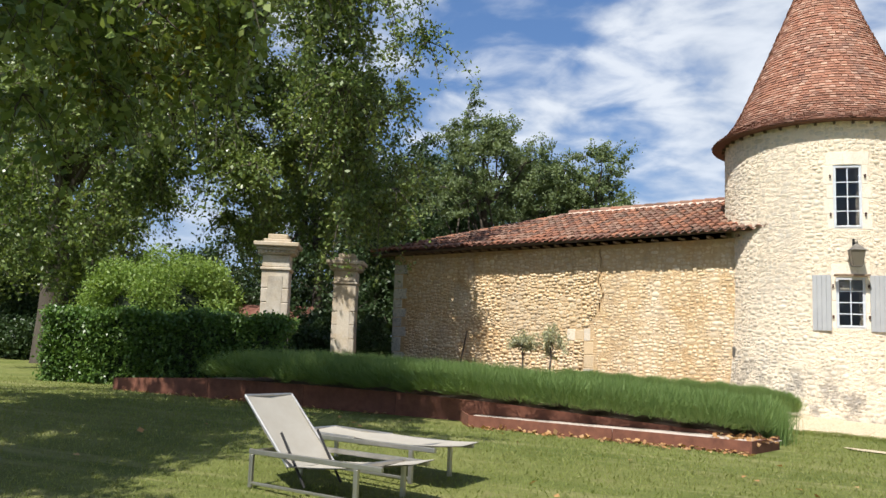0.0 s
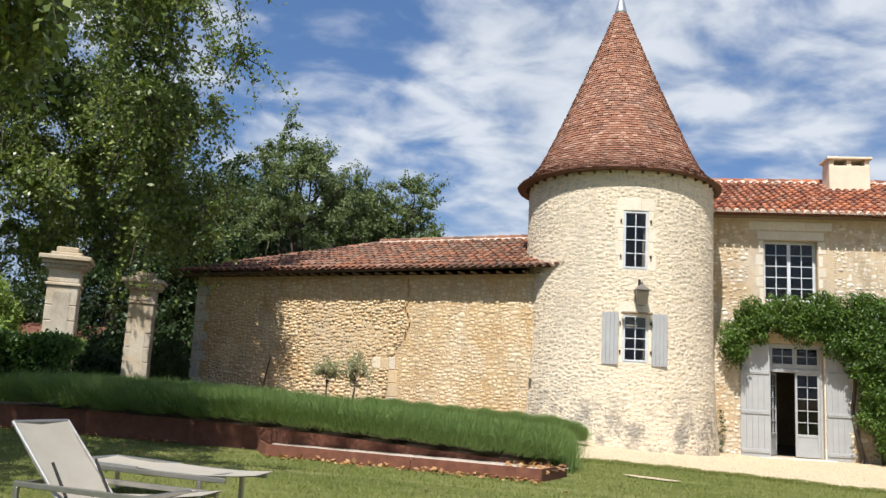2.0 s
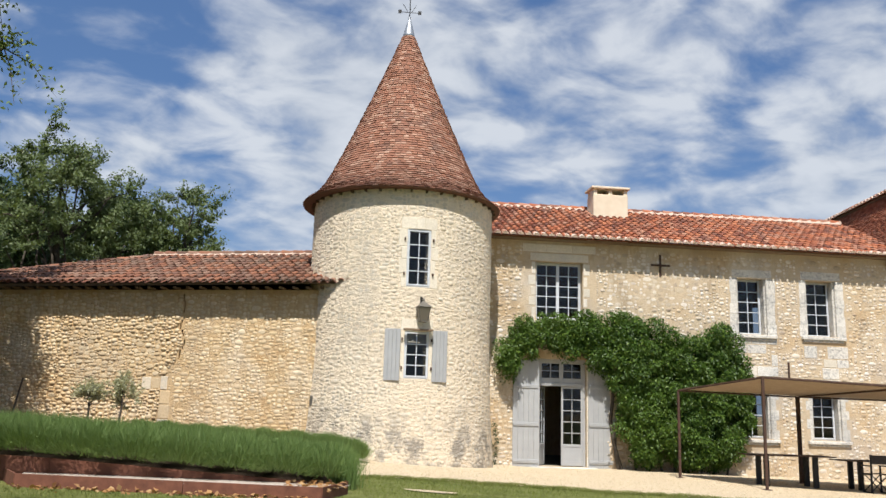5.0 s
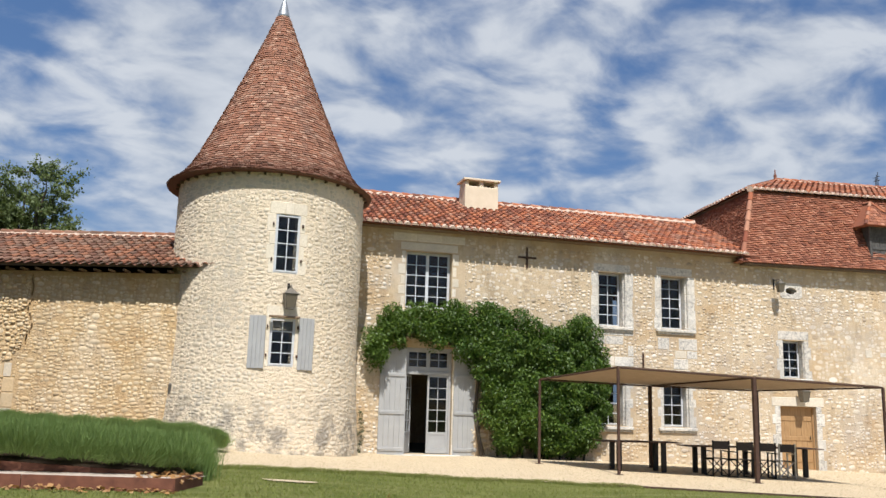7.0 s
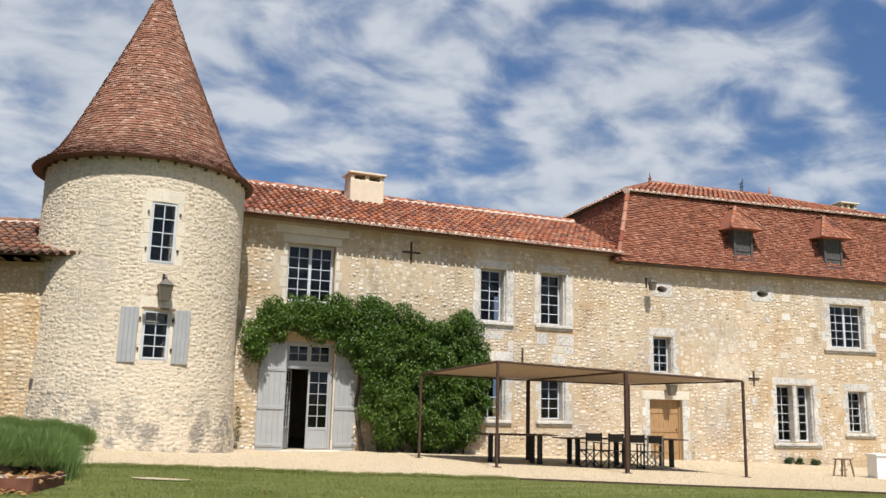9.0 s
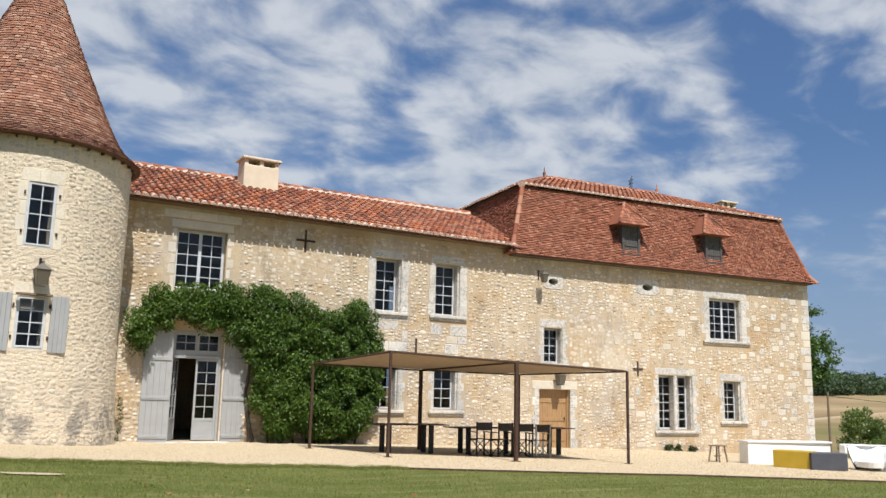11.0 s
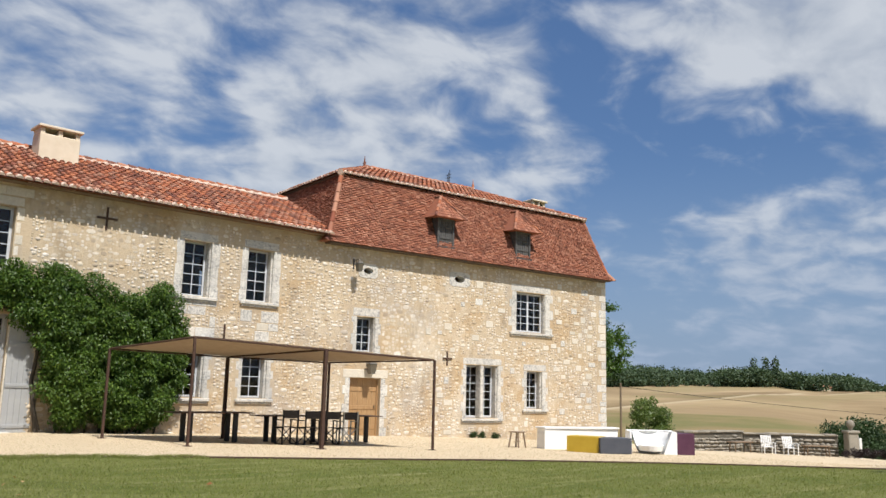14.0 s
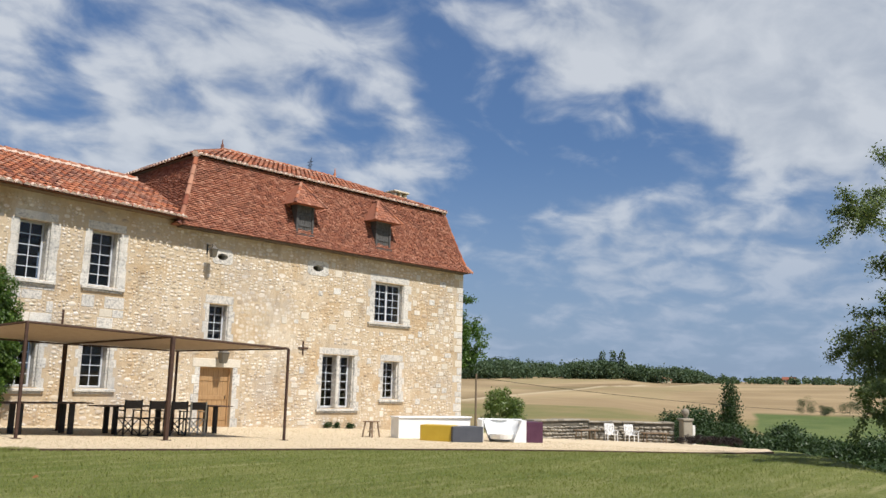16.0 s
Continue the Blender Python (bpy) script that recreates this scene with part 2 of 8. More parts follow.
def tile_mat(name, tones, lichen, amount, rough=0.85, old=None):
    k = Mat(name, rough, spec=0.25)
    n = len(tones)
    base = k.ramp(k.random(), [(i / (n - 1), c) for i, c in enumerate(tones)])
    c = k.mix(k.rng(k.noise(30, 5, 0.7), 0.25, 0.8), k.mix(0.5, base, (0.45, 0.42, 0.4), "MULTIPLY"), base)
    c = k.mix(k.math("MULTIPLY", k.rng(k.noise(1.3, 6, 0.7), 0.5, 0.75), amount), c, lichen)
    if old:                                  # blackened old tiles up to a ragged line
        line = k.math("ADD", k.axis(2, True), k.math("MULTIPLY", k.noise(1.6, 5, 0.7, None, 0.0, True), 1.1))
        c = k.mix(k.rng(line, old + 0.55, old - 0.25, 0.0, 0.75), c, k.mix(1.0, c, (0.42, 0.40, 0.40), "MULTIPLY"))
    k.color(c).bump(k.noise(60, 4, 0.6), 0.3, 0.008)
    return k.m


M["tile_wing"] = tile_mat("old_canal_tile", [(0.25, 0.105, 0.065), (0.36, 0.165, 0.095), (0.17, 0.085, 0.06), (0.33, 0.20, 0.14), (0.12, 0.07, 0.052)], (0.15, 0.12, 0.09), 0.85)
M["tile_house"] = tile_mat("canal_tile", [(0.40, 0.125, 0.06), (0.52, 0.20, 0.10), (0.26, 0.085, 0.05), (0.50, 0.25, 0.16), (0.17, 0.07, 0.05), (0.44, 0.15, 0.075)], (0.22, 0.13, 0.09), 0.6)
M["tile_bed"] = tile_mat("canal_channel", [(0.20, 0.08, 0.05), (0.26, 0.11, 0.07), (0.15, 0.07, 0.05)], (0.12, 0.09, 0.07), 0.6)
M["tile_main"] = tile_mat("plain_red_tile", [(0.29, 0.10, 0.055), (0.40, 0.165, 0.095), (0.17, 0.065, 0.042), (0.33, 0.125, 0.072), (0.24, 0.09, 0.055), (0.46, 0.22, 0.14), (0.27, 0.095, 0.055)], (0.15, 0.08, 0.058), 0.6)
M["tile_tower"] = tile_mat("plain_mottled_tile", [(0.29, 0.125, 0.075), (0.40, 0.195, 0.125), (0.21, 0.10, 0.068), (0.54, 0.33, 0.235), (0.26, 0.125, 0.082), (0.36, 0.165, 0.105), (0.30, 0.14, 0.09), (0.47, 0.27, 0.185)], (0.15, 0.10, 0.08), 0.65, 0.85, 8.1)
M["tile_mortar"] = mortar_mat("ridge_mortar", (0.66, 0.53, 0.43), (0.56, 0.42, 0.33), (0.50, 0.35, 0.27))


def plain(name, a, b, rough=0.6, scale=8.0, metal=0.0, bump=0.15, bscale=40.0, spec=0.4, stretch=None):
    k = Mat(name, rough, metal, spec)
    k.color(k.mix(k.rng(k.noise(scale, 5, 0.65, stretch), 0.3, 0.7), a, b)).bump(k.noise(bscale, 4, 0.6, stretch), bump, 0.005)
    return k.m


M["paint_grey"] = plain("pale_grey_paint", (0.32, 0.325, 0.325), (0.37, 0.375, 0.372), 0.55, 3.0)
M["frame_grey"] = plain("window_paint_grey", (0.50, 0.52, 0.54), (0.58, 0.60, 0.62), 0.5, 5.0)
M["frame_dark"] = plain("old_window_paint", (0.36, 0.38, 0.40), (0.46, 0.47, 0.48), 0.6, 5.0)
M["oak"] = plain("oak_door", (0.29, 0.17, 0.075), (0.40, 0.25, 0.12), 0.55, 4.0, stretch=(6, 6, 0.6))
M["dark_wood"] = plain("dark_roof_timber", (0.07, 0.05, 0.035), (0.12, 0.085, 0.06), 0.85, 6.0)
M["iron"] = plain("rusty_iron", (0.055, 0.032, 0.024), (0.10, 0.055, 0.038), 0.75, 12.0, 0.3)
M["corten"] = plain("weathering_steel", (0.115, 0.044, 0.027), (0.205, 0.082, 0.048), 0.85, 7.0, 0.1, 0.3)
M["zinc"] = plain("zinc", (0.33, 0.35, 0.37), (0.42, 0.44, 0.46), 0.45, 6.0, 0.7)
M["black_metal"] = plain("black_metal", (0.018, 0.017, 0.016), (0.03, 0.028, 0.026), 0.5, 10.0, 0.3)
M["canvas"] = plain("brown_canvas", (0.30, 0.22, 0.15), (0.36, 0.27, 0.19), 0.85, 6.0, 0, 0.2, 90)
M["sling"] = plain("pale_sling_fabric", (0.30, 0.275, 0.225), (0.34, 0.315, 0.265), 0.75, 5.0, 0, 0.25, 160)
M["steel"] = plain("brushed_steel", (0.42, 0.40, 0.36), (0.52, 0.50, 0.46), 0.35, 9.0, 0.9)
M["white"] = plain("white_lacquer", (0.78, 0.78, 0.76), (0.84, 0.84, 0.82), 0.35, 2.0)
M["yellow"] = plain("mustard_lacquer", (0.42, 0.28, 0.025), (0.48, 0.33, 0.035), 0.5, 3.0)
M["anthracite"] = plain("anthracite_lacquer", (0.055, 0.06, 0.075), (0.075, 0.08, 0.095), 0.5, 3.0)
M["plum"] = plain("plum_lacquer", (0.06, 0.018, 0.04), (0.085, 0.03, 0.055), 0.5, 3.0)
M["chair_white"] = plain("white_painted_wood", (0.66, 0.65, 0.62), (0.76, 0.75, 0.72), 0.6, 8.0)
M["wood_old"] = plain("weathered_wood", (0.16, 0.11, 0.07), (0.24, 0.17, 0.11), 0.8, 8.0)
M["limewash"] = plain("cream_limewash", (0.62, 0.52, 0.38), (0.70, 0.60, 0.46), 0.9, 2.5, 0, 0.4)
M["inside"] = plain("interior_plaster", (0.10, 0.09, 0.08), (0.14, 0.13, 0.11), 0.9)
M["bark"] = plain("bark", (0.045, 0.036, 0.027), (0.09, 0.074, 0.055), 0.95, 5.0, 0, 0.8, 16, stretch=(1, 1, 0.3))
M["white_gravel"] = plain("white_pebble_bed", (0.56, 0.50, 0.44), (0.36, 0.28, 0.22), 0.9, 24.0, 0, 0.9, 60)


def leaf_mat(name, tones, rough=0.5, trans=0.3):
    k = Mat(name, rough, spec=0.35)
    n = len(tones)
    c = k.ramp(k.random(), [(i / (n - 1), t) for i, t in enumerate(tones)])
    c = k.mix(k.math("MULTIPLY", k.rng(k.noise(0.35, 3, 0.5), 0.4, 0.7), 0.35), c, tones[-1])
    k.color(c)
    tr = k.n.new("ShaderNodeBsdfTranslucent")
    k.l.new(k.mix(1.0, c, (1.0, 1.0, 0.55), "MULTIPLY"), tr.inputs[0])
    ms = k.n.new("ShaderNodeMixShader")
    ms.inputs[0].default_value = trans
    k.l.new(k.b.outputs[0], ms.inputs[1])
    k.l.new(tr.outputs[0], ms.inputs[2])
    k.l.new(ms.outputs[0], k.n["Material Output"].inputs[0])
    return k.m


M["leaf_plane"] = leaf_mat("plane_tree_leaf", [(0.05, 0.085, 0.024), (0.17, 0.235, 0.06), (0.09, 0.14, 0.036), (0.31, 0.37, 0.12)], 0.34, 0.34)
M["leaf_bright"] = leaf_mat("sunlit_leaf", [(0.13, 0.21, 0.045), (0.20, 0.30, 0.06), (0.16, 0.25, 0.05), (0.28, 0.36, 0.09)], 0.5, 0.4)
M["leaf_yellow"] = leaf_mat("yellowing_leaf", [(0.16, 0.17, 0.02), (0.24, 0.22, 0.025), (0.11, 0.13, 0.02)], 0.5, 0.4)
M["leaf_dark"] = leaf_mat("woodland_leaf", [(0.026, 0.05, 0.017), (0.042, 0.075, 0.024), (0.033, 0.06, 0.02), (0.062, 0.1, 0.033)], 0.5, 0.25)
M["leaf_grey"] = leaf_mat("ash_leaf", [(0.10, 0.14, 0.058), (0.15, 0.20, 0.082), (0.12, 0.165, 0.068), (0.21, 0.26, 0.115)], 0.5, 0.38)
M["leaf_hedge"] = leaf_mat("laurel_leaf", [(0.045, 0.0975, 0.018), (0.075, 0.1425, 0.027), (0.0525, 0.1125, 0.0225), (0.15, 0.24, 0.045)], 0.35, 0.3)
M["leaf_vine"] = leaf_mat("wisteria_leaf", [(0.022, 0.055, 0.008), (0.06, 0.12, 0.014), (0.036, 0.08, 0.010), (0.14, 0.22, 0.03)], 0.5, 0.3)
M["leaf_plum"] = leaf_mat("dark_plum_leaf", [(0.022, 0.014, 0.014), (0.035, 0.02, 0.02), (0.028, 0.024, 0.016)], 0.6, 0.15)
M["leaf_olive"] = leaf_mat("olive_leaf", [(0.36, 0.36, 0.22), (0.50, 0.50, 0.34), (0.42, 0.42, 0.27)], 0.55, 0.4)
M["leaf_lavender"] = leaf_mat("lavender_stem", [(0.09, 0.155, 0.04), (0.15, 0.225, 0.06), (0.115, 0.19, 0.05), (0.22, 0.30, 0.10)], 0.65, 0.3)
M["leaf_grass"] = leaf_mat("grass_blade", [(0.148, 0.188, 0.038), (0.222, 0.255, 0.062), (0.178, 0.215, 0.048), (0.30, 0.295, 0.115)], 0.6, 0.4)
M["leaf_dry"] = leaf_mat("dry_leaf", [(0.32, 0.15, 0.05), (0.42, 0.23, 0.09), (0.25, 0.11, 0.04), (0.50, 0.33, 0.16)], 0.7, 0.2)

k = Mat("window_glass", 0.03, spec=0.5)
k.b.inputs["Transmission Weight"].default_value = 1.0
k.b.inputs["IOR"].default_value = 1.40
k.color((0.42, 0.45, 0.47))
M["glass"] = k.m

k = Mat("lawn", 0.9, spec=0.15)
c = k.mix(k.rng(k.noise(0.55, 6, 0.68), 0.36, 0.64), (0.14, 0.165, 0.04), (0.225, 0.235, 0.075))
c = k.mix(k.rng(k.noise(14, 6, 0.75), 0.3, 0.75), k.mix(0.55, c, (0.35, 0.4, 0.3), "MULTIPLY"), c)
c = k.mix(k.math("MULTIPLY", k.rng(k.noise(2.2, 5, 0.7), 0.56, 0.72), 0.55), c, (0.22, 0.20, 0.09))
c = k.mix(k.math("MULTIPLY", k.rng(k.noise(1.0, 6, 0.7, (0.22, 2.6, 1), 0.3), 0.52, 0.66), 0.6), c, (0.33, 0.30, 0.14))     # dry clippings left in mowing lines
c = k.mix(k.math("MULTIPLY", k.rng(k.noise(0.5, 3, 0.6, (0.12, 1.5, 1), 0.2), 0.45, 0.6), 0.45), c, k.mix(1.0, c, (0.66, 0.76, 0.6), "MULTIPLY"))
far = k.rng(k.axis(0), 75.0, 150.0)
field = k.mix(k.rng(k.noise(0.011, 5, 0.6, (1, 0.45, 1), 0.6), 0.38, 0.6), (0.36, 0.27, 0.15), (0.24, 0.172, 0.092))
field = k.mix(k.math("MULTIPLY", k.rng(k.noise(0.004, 4, 0.6, (1, 1.6, 1), 1.2), 0.48, 0.56), 0.6), field, (0.23, 0.19, 0.09))
rise = k.math("SUBTRACT", k.math("ADD", k.axis(1), k.math("MULTIPLY", k.noise(0.01, 2, 0.5), 14.0)), k.math("ADD", 232.0, k.math("MULTIPLY", k.axis(0), 0.07)))
field = k.mix(k.math("MULTIPLY", k.rng(rise, 3.0, 40.0, 1.0, 0.0), k.rng(rise, 0.0, 4.0)), field, k.mix(1.0, field, (0.72, 0.70, 0.68), "MULTIPLY"))
field = k.mix(k.math("MULTIPLY", k.rng(rise, -9.0, 0.0), k.rng(rise, 2.0, 0.0)), field, (0.42, 0.34, 0.22))
low = k.mix(k.rng(k.noise(0.02, 4, 0.6), 0.4, 0.6), (0.155, 0.145, 0.055), (0.235, 0.175, 0.085))
edge = k.math("ADD", k.axis(0), k.math("MULTIPLY", k.noise(0.006, 2, 0.5), 160.0))
far_c = k.mix(k.rng(edge, 415.0, 430.0), low, field)
slope = k.math("SUBTRACT", k.math("MULTIPLY", k.axis(0), 0.31), k.math("ADD", k.axis(1), k.math("MULTIPLY", k.noise(0.02, 2, 0.5), 6.0)))
green = k.math("MULTIPLY", k.rng(slope, 0.0, 2.5), k.rng(k.axis(0), 405.0, 390.0))       # grass slope beside the stubble
far_c = k.mix(green, far_c, k.mix(k.rng(k.noise(0.05, 4, 0.6), 0.4, 0.6), (0.075, 0.105, 0.03), (0.11, 0.135, 0.042)))
c = k.mix(far, c, far_c)
k.color(c).bump(k.noise(90, 6, 0.8), 0.8, 0.03)
M["lawn"] = k.m

k = Mat("gravel", 0.95, spec=0.2)
c = k.mix(k.rng(k.noise(34, 8, 0.85), 0.36, 0.64), (0.46, 0.36, 0.225), (0.78, 0.65, 0.46))
c = k.mix(k.math("MULTIPLY", k.rng(k.noise(0.9, 5, 0.6), 0.45, 0.72), 0.4), c, (0.56, 0.45, 0.30))
k.color(c).bump(k.noise(70, 6, 0.8), 0.9, 0.03)
M["gravel"] = k.m
k = Mat("soil", 0.95)
k.color(k.mix(k.rng(k.noise(12, 5, 0.7), 0.3, 0.7), (0.07, 0.045, 0.03), (0.13, 0.085, 0.055))).bump(k.noise(30, 5, 0.7), 0.8, 0.03)
M["soil"] = k.m
M["stone_grey"] = stone_mat("grey_field_stone", [(0.30, 0.27, 0.22), (0.42, 0.38, 0.31), (0.24, 0.22, 0.18), (0.48, 0.44, 0.37)], (0.16, 0.16, 0.14), 0.8, 0.6)
M["mortar_grey"] = mortar_mat("grey_wall_earth", (0.16, 0.14, 0.11), (0.10, 0.09, 0.07), (0.08, 0.08, 0.06))

# ---- mesh helpers ----


class MB:
    """Collects vertices and faces for one mesh."""

    def __init__(self):
        self.v, self.f = [], []

    def add(self, verts, faces):
        o = len(self.v)
        self.v += [tuple(p) for p in verts]
        self.f += [tuple(i + o for i in f) for f in faces]
        return self

    def quad(self, a, b, c, d):
        return self.add((a, b, c, d), ((0, 1, 2, 3),))

    def box(self, x0, x1, y0, y1, z0, z1, m=None):
        p = [Vector((x, y, z)) for x in (x0, x1) for y in (y0, y1) for z in (z0, z1)]
        if m:
            p = [m @ q for q in p]
        return self.add(p, ((0, 1, 3, 2), (4, 6, 7, 5), (0, 4, 5, 1), (2, 3, 7, 6), (0, 2, 6, 4), (1, 5, 7, 3)))

    def cbox(self, x0, x1, y0, y1, z0, z1, c=0.01, m=None):
        """A box with chamfered edges."""
        cx, cy, cz = (x0 + x1) / 2, (y0 + y1) / 2, (z0 + z1) / 2
        hx, hy, hz = abs(x1 - x0) / 2, abs(y1 - y0) / 2, abs(z1 - z0) / 2
        c = min(c, hx * 0.45, hy * 0.45, hz * 0.45)
        v, ix = [], {}
        for sx in (-1, 1):
            for sy in (-1, 1):
                for sz in (-1, 1):
                    for k in range(3):
                        d = [c, c, c]
                        d[k] = 0
                        p = Vector((cx + sx * (hx - d[0]), cy + sy * (hy - d[1]), cz + sz * (hz - d[2])))
                        ix[sx, sy, sz, k] = len(v)
                        v.append(m @ p if m else p)
        f = []
        ring = ((-1, -1), (1, -1), (1, 1), (-1, 1))
        for k in range(3):
            a, b = [q for q in range(3) if q != k]
            for s in (-1, 1):
                loop = []
                for p, q in ring:
                    key = [0, 0, 0]
                    key[k], key[a], key[b] = s, p, q
                    loop.append(ix[(*key, k)])
                f.append(tuple(loop if (s > 0) == (k != 1) else loop[::-1]))
            for p in (-1, 1):
                for q in (-1, 1):
                    lo, hi = [0, 0, 0], [0, 0, 0]
                    lo[k], hi[k] = -1, 1
                    lo[a] = hi[a] = p
                    lo[b] = hi[b] = q
                    loop = [ix[(*lo, a)], ix[(*hi, a)], ix[(*hi, b)], ix[(*lo, b)]]
                    f.append(tuple(loop))
        for sx in (-1, 1):
            for sy in (-1, 1):
                for sz in (-1, 1):
                    f.append(tuple(ix[sx, sy, sz, k] for k in range(3)))
        return self.add(v, f)

    def tube(self, a, b, ra, rb=None, n=8, caps=True):
        a, b = Vector(a), Vector(b)
        rb = ra if rb is None else rb
        d = (b - a).normalized()
        s = d.orthogonal().normalized()
        t = d.cross(s)
        v = []
        for p, r in ((a, ra), (b, rb)):
            v += [p + (s * math.cos(2 * math.pi * i / n) + t * math.sin(2 * math.pi * i / n)) * r for i in range(n)]
        f = [(i, (i + 1) % n, n + (i + 1) % n, n + i) for i in range(n)]
        if caps:
            f += [tuple(range(n))[::-1], tuple(range(n, 2 * n))]
        return self.add(v, f)

    def lathe(self, profile, n=24, c=(0, 0)):
        v, f = [], []
        for r, z in profile:
            v += [(c[0] + r * math.cos(2 * math.pi * i / n), c[1] + r * math.sin(2 * math.pi * i / n), z) for i in range(n)]
        for j in range(len(profile) - 1):
            f += [(j * n + i, j * n + (i + 1) % n, (j + 1) * n + (i + 1) % n, (j + 1) * n + i) for i in range(n)]
        f += [tuple(range(n))[::-1], tuple(range((len(profile) - 1) * n, len(profile) * n))]
        return self.add(v, f)

    def mesh(self, name, mat, smooth=False):
        me = bpy.data.meshes.new(name)
        me.from_pydata(self.v, [], self.f)
        if mat:
            me.materials.append(mat)
        if smooth:
            me.polygons.foreach_set("use_smooth", [True] * len(me.polygons))
        me.update()
        return me


def fix(me):
    """Faces turned outward."""
    bm = bmesh.new()
    bm.from_mesh(me)
    bmesh.ops.recalc_face_normals(bm, faces=bm.faces)
    bm.to_mesh(me)
    bm.free()
    return me


def part(name, mb, mat=None, parent=None, label="", smooth=False, m=None):
    """One mesh object, a part when it has a parent. mb: an MB or mesh data to share."""
    me = mb if isinstance(mb, bpy.types.Mesh) else fix(mb.mesh(name, mat, smooth))
    ob = new(name, me)
    if parent:
        ob.parent = parent
    if m is not None:
        ob.matrix_basis = m
    if label:
        ob["label"] = label
    return ob


def empty(name, m=None):
    ob = new(name)
    ob.empty_display_size = 0.2
    if m is not None:
        ob.matrix_basis = m
    return ob


rnd = random.Random(7)
rs = np.random.RandomState(11)


def smooth01(a, b, x):
    t = np.clip((np.asarray(x, float) - a) / (b - a), 0, 1)
    return t * t * (3 - 2 * t)


# ---- ground ----


def near_ground(x, y):
    """Height of the lawn and court round the house."""
    x, y = np.asarray(x, float), np.asarray(y, float)
    left = 0.055 * (6 - np.maximum(x, 1)) + 0.02 * (1 - np.clip(x, -14, 1))
    right = -0.026 * (np.minimum(x, 25) - 9) - 0.04 * (np.clip(x, 25, 40) - 25)
    fx = np.where(x < 6, left, np.where(x > 9, right, 0.0))
    side, s = smooth01(4, 8, x), smooth01(15, 25, x)
    t = np.clip((y - (6 - 5 * s)) / (12 - 3 * s), 0, 1)
    w = smooth01(0, 8, y) * (1 - side) + t * t * (3 - 2 * t) * side
    return -0.1 * (1 - w) + fx * w


VALLEY_D = (0, 12, 40, 150, 300, 480, 800, 1000, 1500, 5000)
VALLEY_Z = (0, -2.0, -5.0, -9.0, -3.5, 6.0, 18.0, 20.0, 12.0, 5.0)


def ground_z(x, y):
    x, y = np.asarray(x, float), np.asarray(y, float)
    d = np.maximum(0, (x - 38) * 0.94 - np.minimum(y, 60) * 0.0 + np.where(y > 40, 0, 0))
    roll = 1.6 * np.sin(x * 0.011 + y * 0.004) * np.sin(y * 0.009 + 0.6) * smooth01(120, 500, x)
    s = np.maximum(0, (x - 21) * 0.423 - (y - 2) * 0.906 + 0.6) * smooth01(12, 18, x)      # the bank past the lawn's end
    return near_ground(x, y) + np.interp(d, VALLEY_D, VALLEY_Z) + roll - np.minimum(0.25 * s, 3.5)


def gz(x, y):
    return float(ground_z(x, y))


def grid_mesh(xs, ys, name, mat, lift=0.0, keep=None):
    X, Y = np.meshgrid(xs, ys, indexing="ij")
    Z = ground_z(X, Y) + lift
    nx, ny = len(xs), len(ys)
    v = np.stack([X, Y, Z], -1).reshape(-1, 3)
    f = []
    for i in range(nx - 1):
        for j in range(ny - 1):
            if keep is None or keep((xs[i] + xs[i + 1]) / 2, (ys[j] + ys[j + 1]) / 2):
                a = i * ny + j
                f.append((a, a + ny, a + ny + 1, a + 1))
    me = bpy.data.meshes.new(name)
    me.from_pydata(v.tolist(), [], f)
    me.materials.append(mat)
    me.polygons.foreach_set("use_smooth", [True] * len(f))
    me.update()
    return me


gx = np.r_[-4000, -1500, -600, -250, -120, -70, np.arange(-44, 60, 1.0), np.arange(60, 160, 8), np.arange(160, 1100, 30), 1200, 1500, 2200, 3200, 4800]
gy = np.r_[-4000, -2000, -1200, -800, -500, np.arange(-400, -60, 40), -60, -40, -25, -15, np.arange(-10, 40, 1.0), np.arange(40, 120, 10), np.arange(120, 900, 40), 1000, 1300, 2000, 4000]
ground = part("ground", grid_mesh(gx, gy, "ground", M["lawn"]), None)
tagged(ground, "mown green lawn running out to dry fields", "lawn", kind="structure")

# gravel court: edge from the flower bed past the house to the terrace end
EDGE = ((-0.6, 15.6), (0.65, 14.2), (2.4, 14.8), (5.3, 15.3), (6.8, 15.2), (8.3, 14.4), (11.5, 13.2), (14.7, 11.9), (18.1, 9.7), (21.5, 7.7), (25.0, 5.4))


def strip(name, lower, upper, nu, nv, mat, lift):
    """A sheet between two polylines, draped on the ground."""
    def along(line, t):
        p = np.array(line, float)
        s = np.r_[0, np.cumsum(np.hypot(*np.diff(p, axis=0).T))]
        return np.stack([np.interp(t * s[-1], s, p[:, 0]), np.interp(t * s[-1], s, p[:, 1])], -1)
    t = np.linspace(0, 1, nu)
    a, b = along(lower, t), along(upper, t)
    v = []
    for i in range(nu):
        for j in range(nv):
            q = a[i] + (b[i] - a[i]) * j / (nv - 1)
            v.append((q[0], q[1], gz(q[0], q[1]) + lift))
    f = [(i * nv + j, (i + 1) * nv + j, (i + 1) * nv + j + 1, i * nv + j + 1) for i in range(nu - 1) for j in range(nv - 1)]
    me = bpy.data.meshes.new(name)
    me.from_pydata(v, [], f)
    me.materials.append(mat)
    me.polygons.foreach_set("use_smooth", [True] * len(f))
    return me


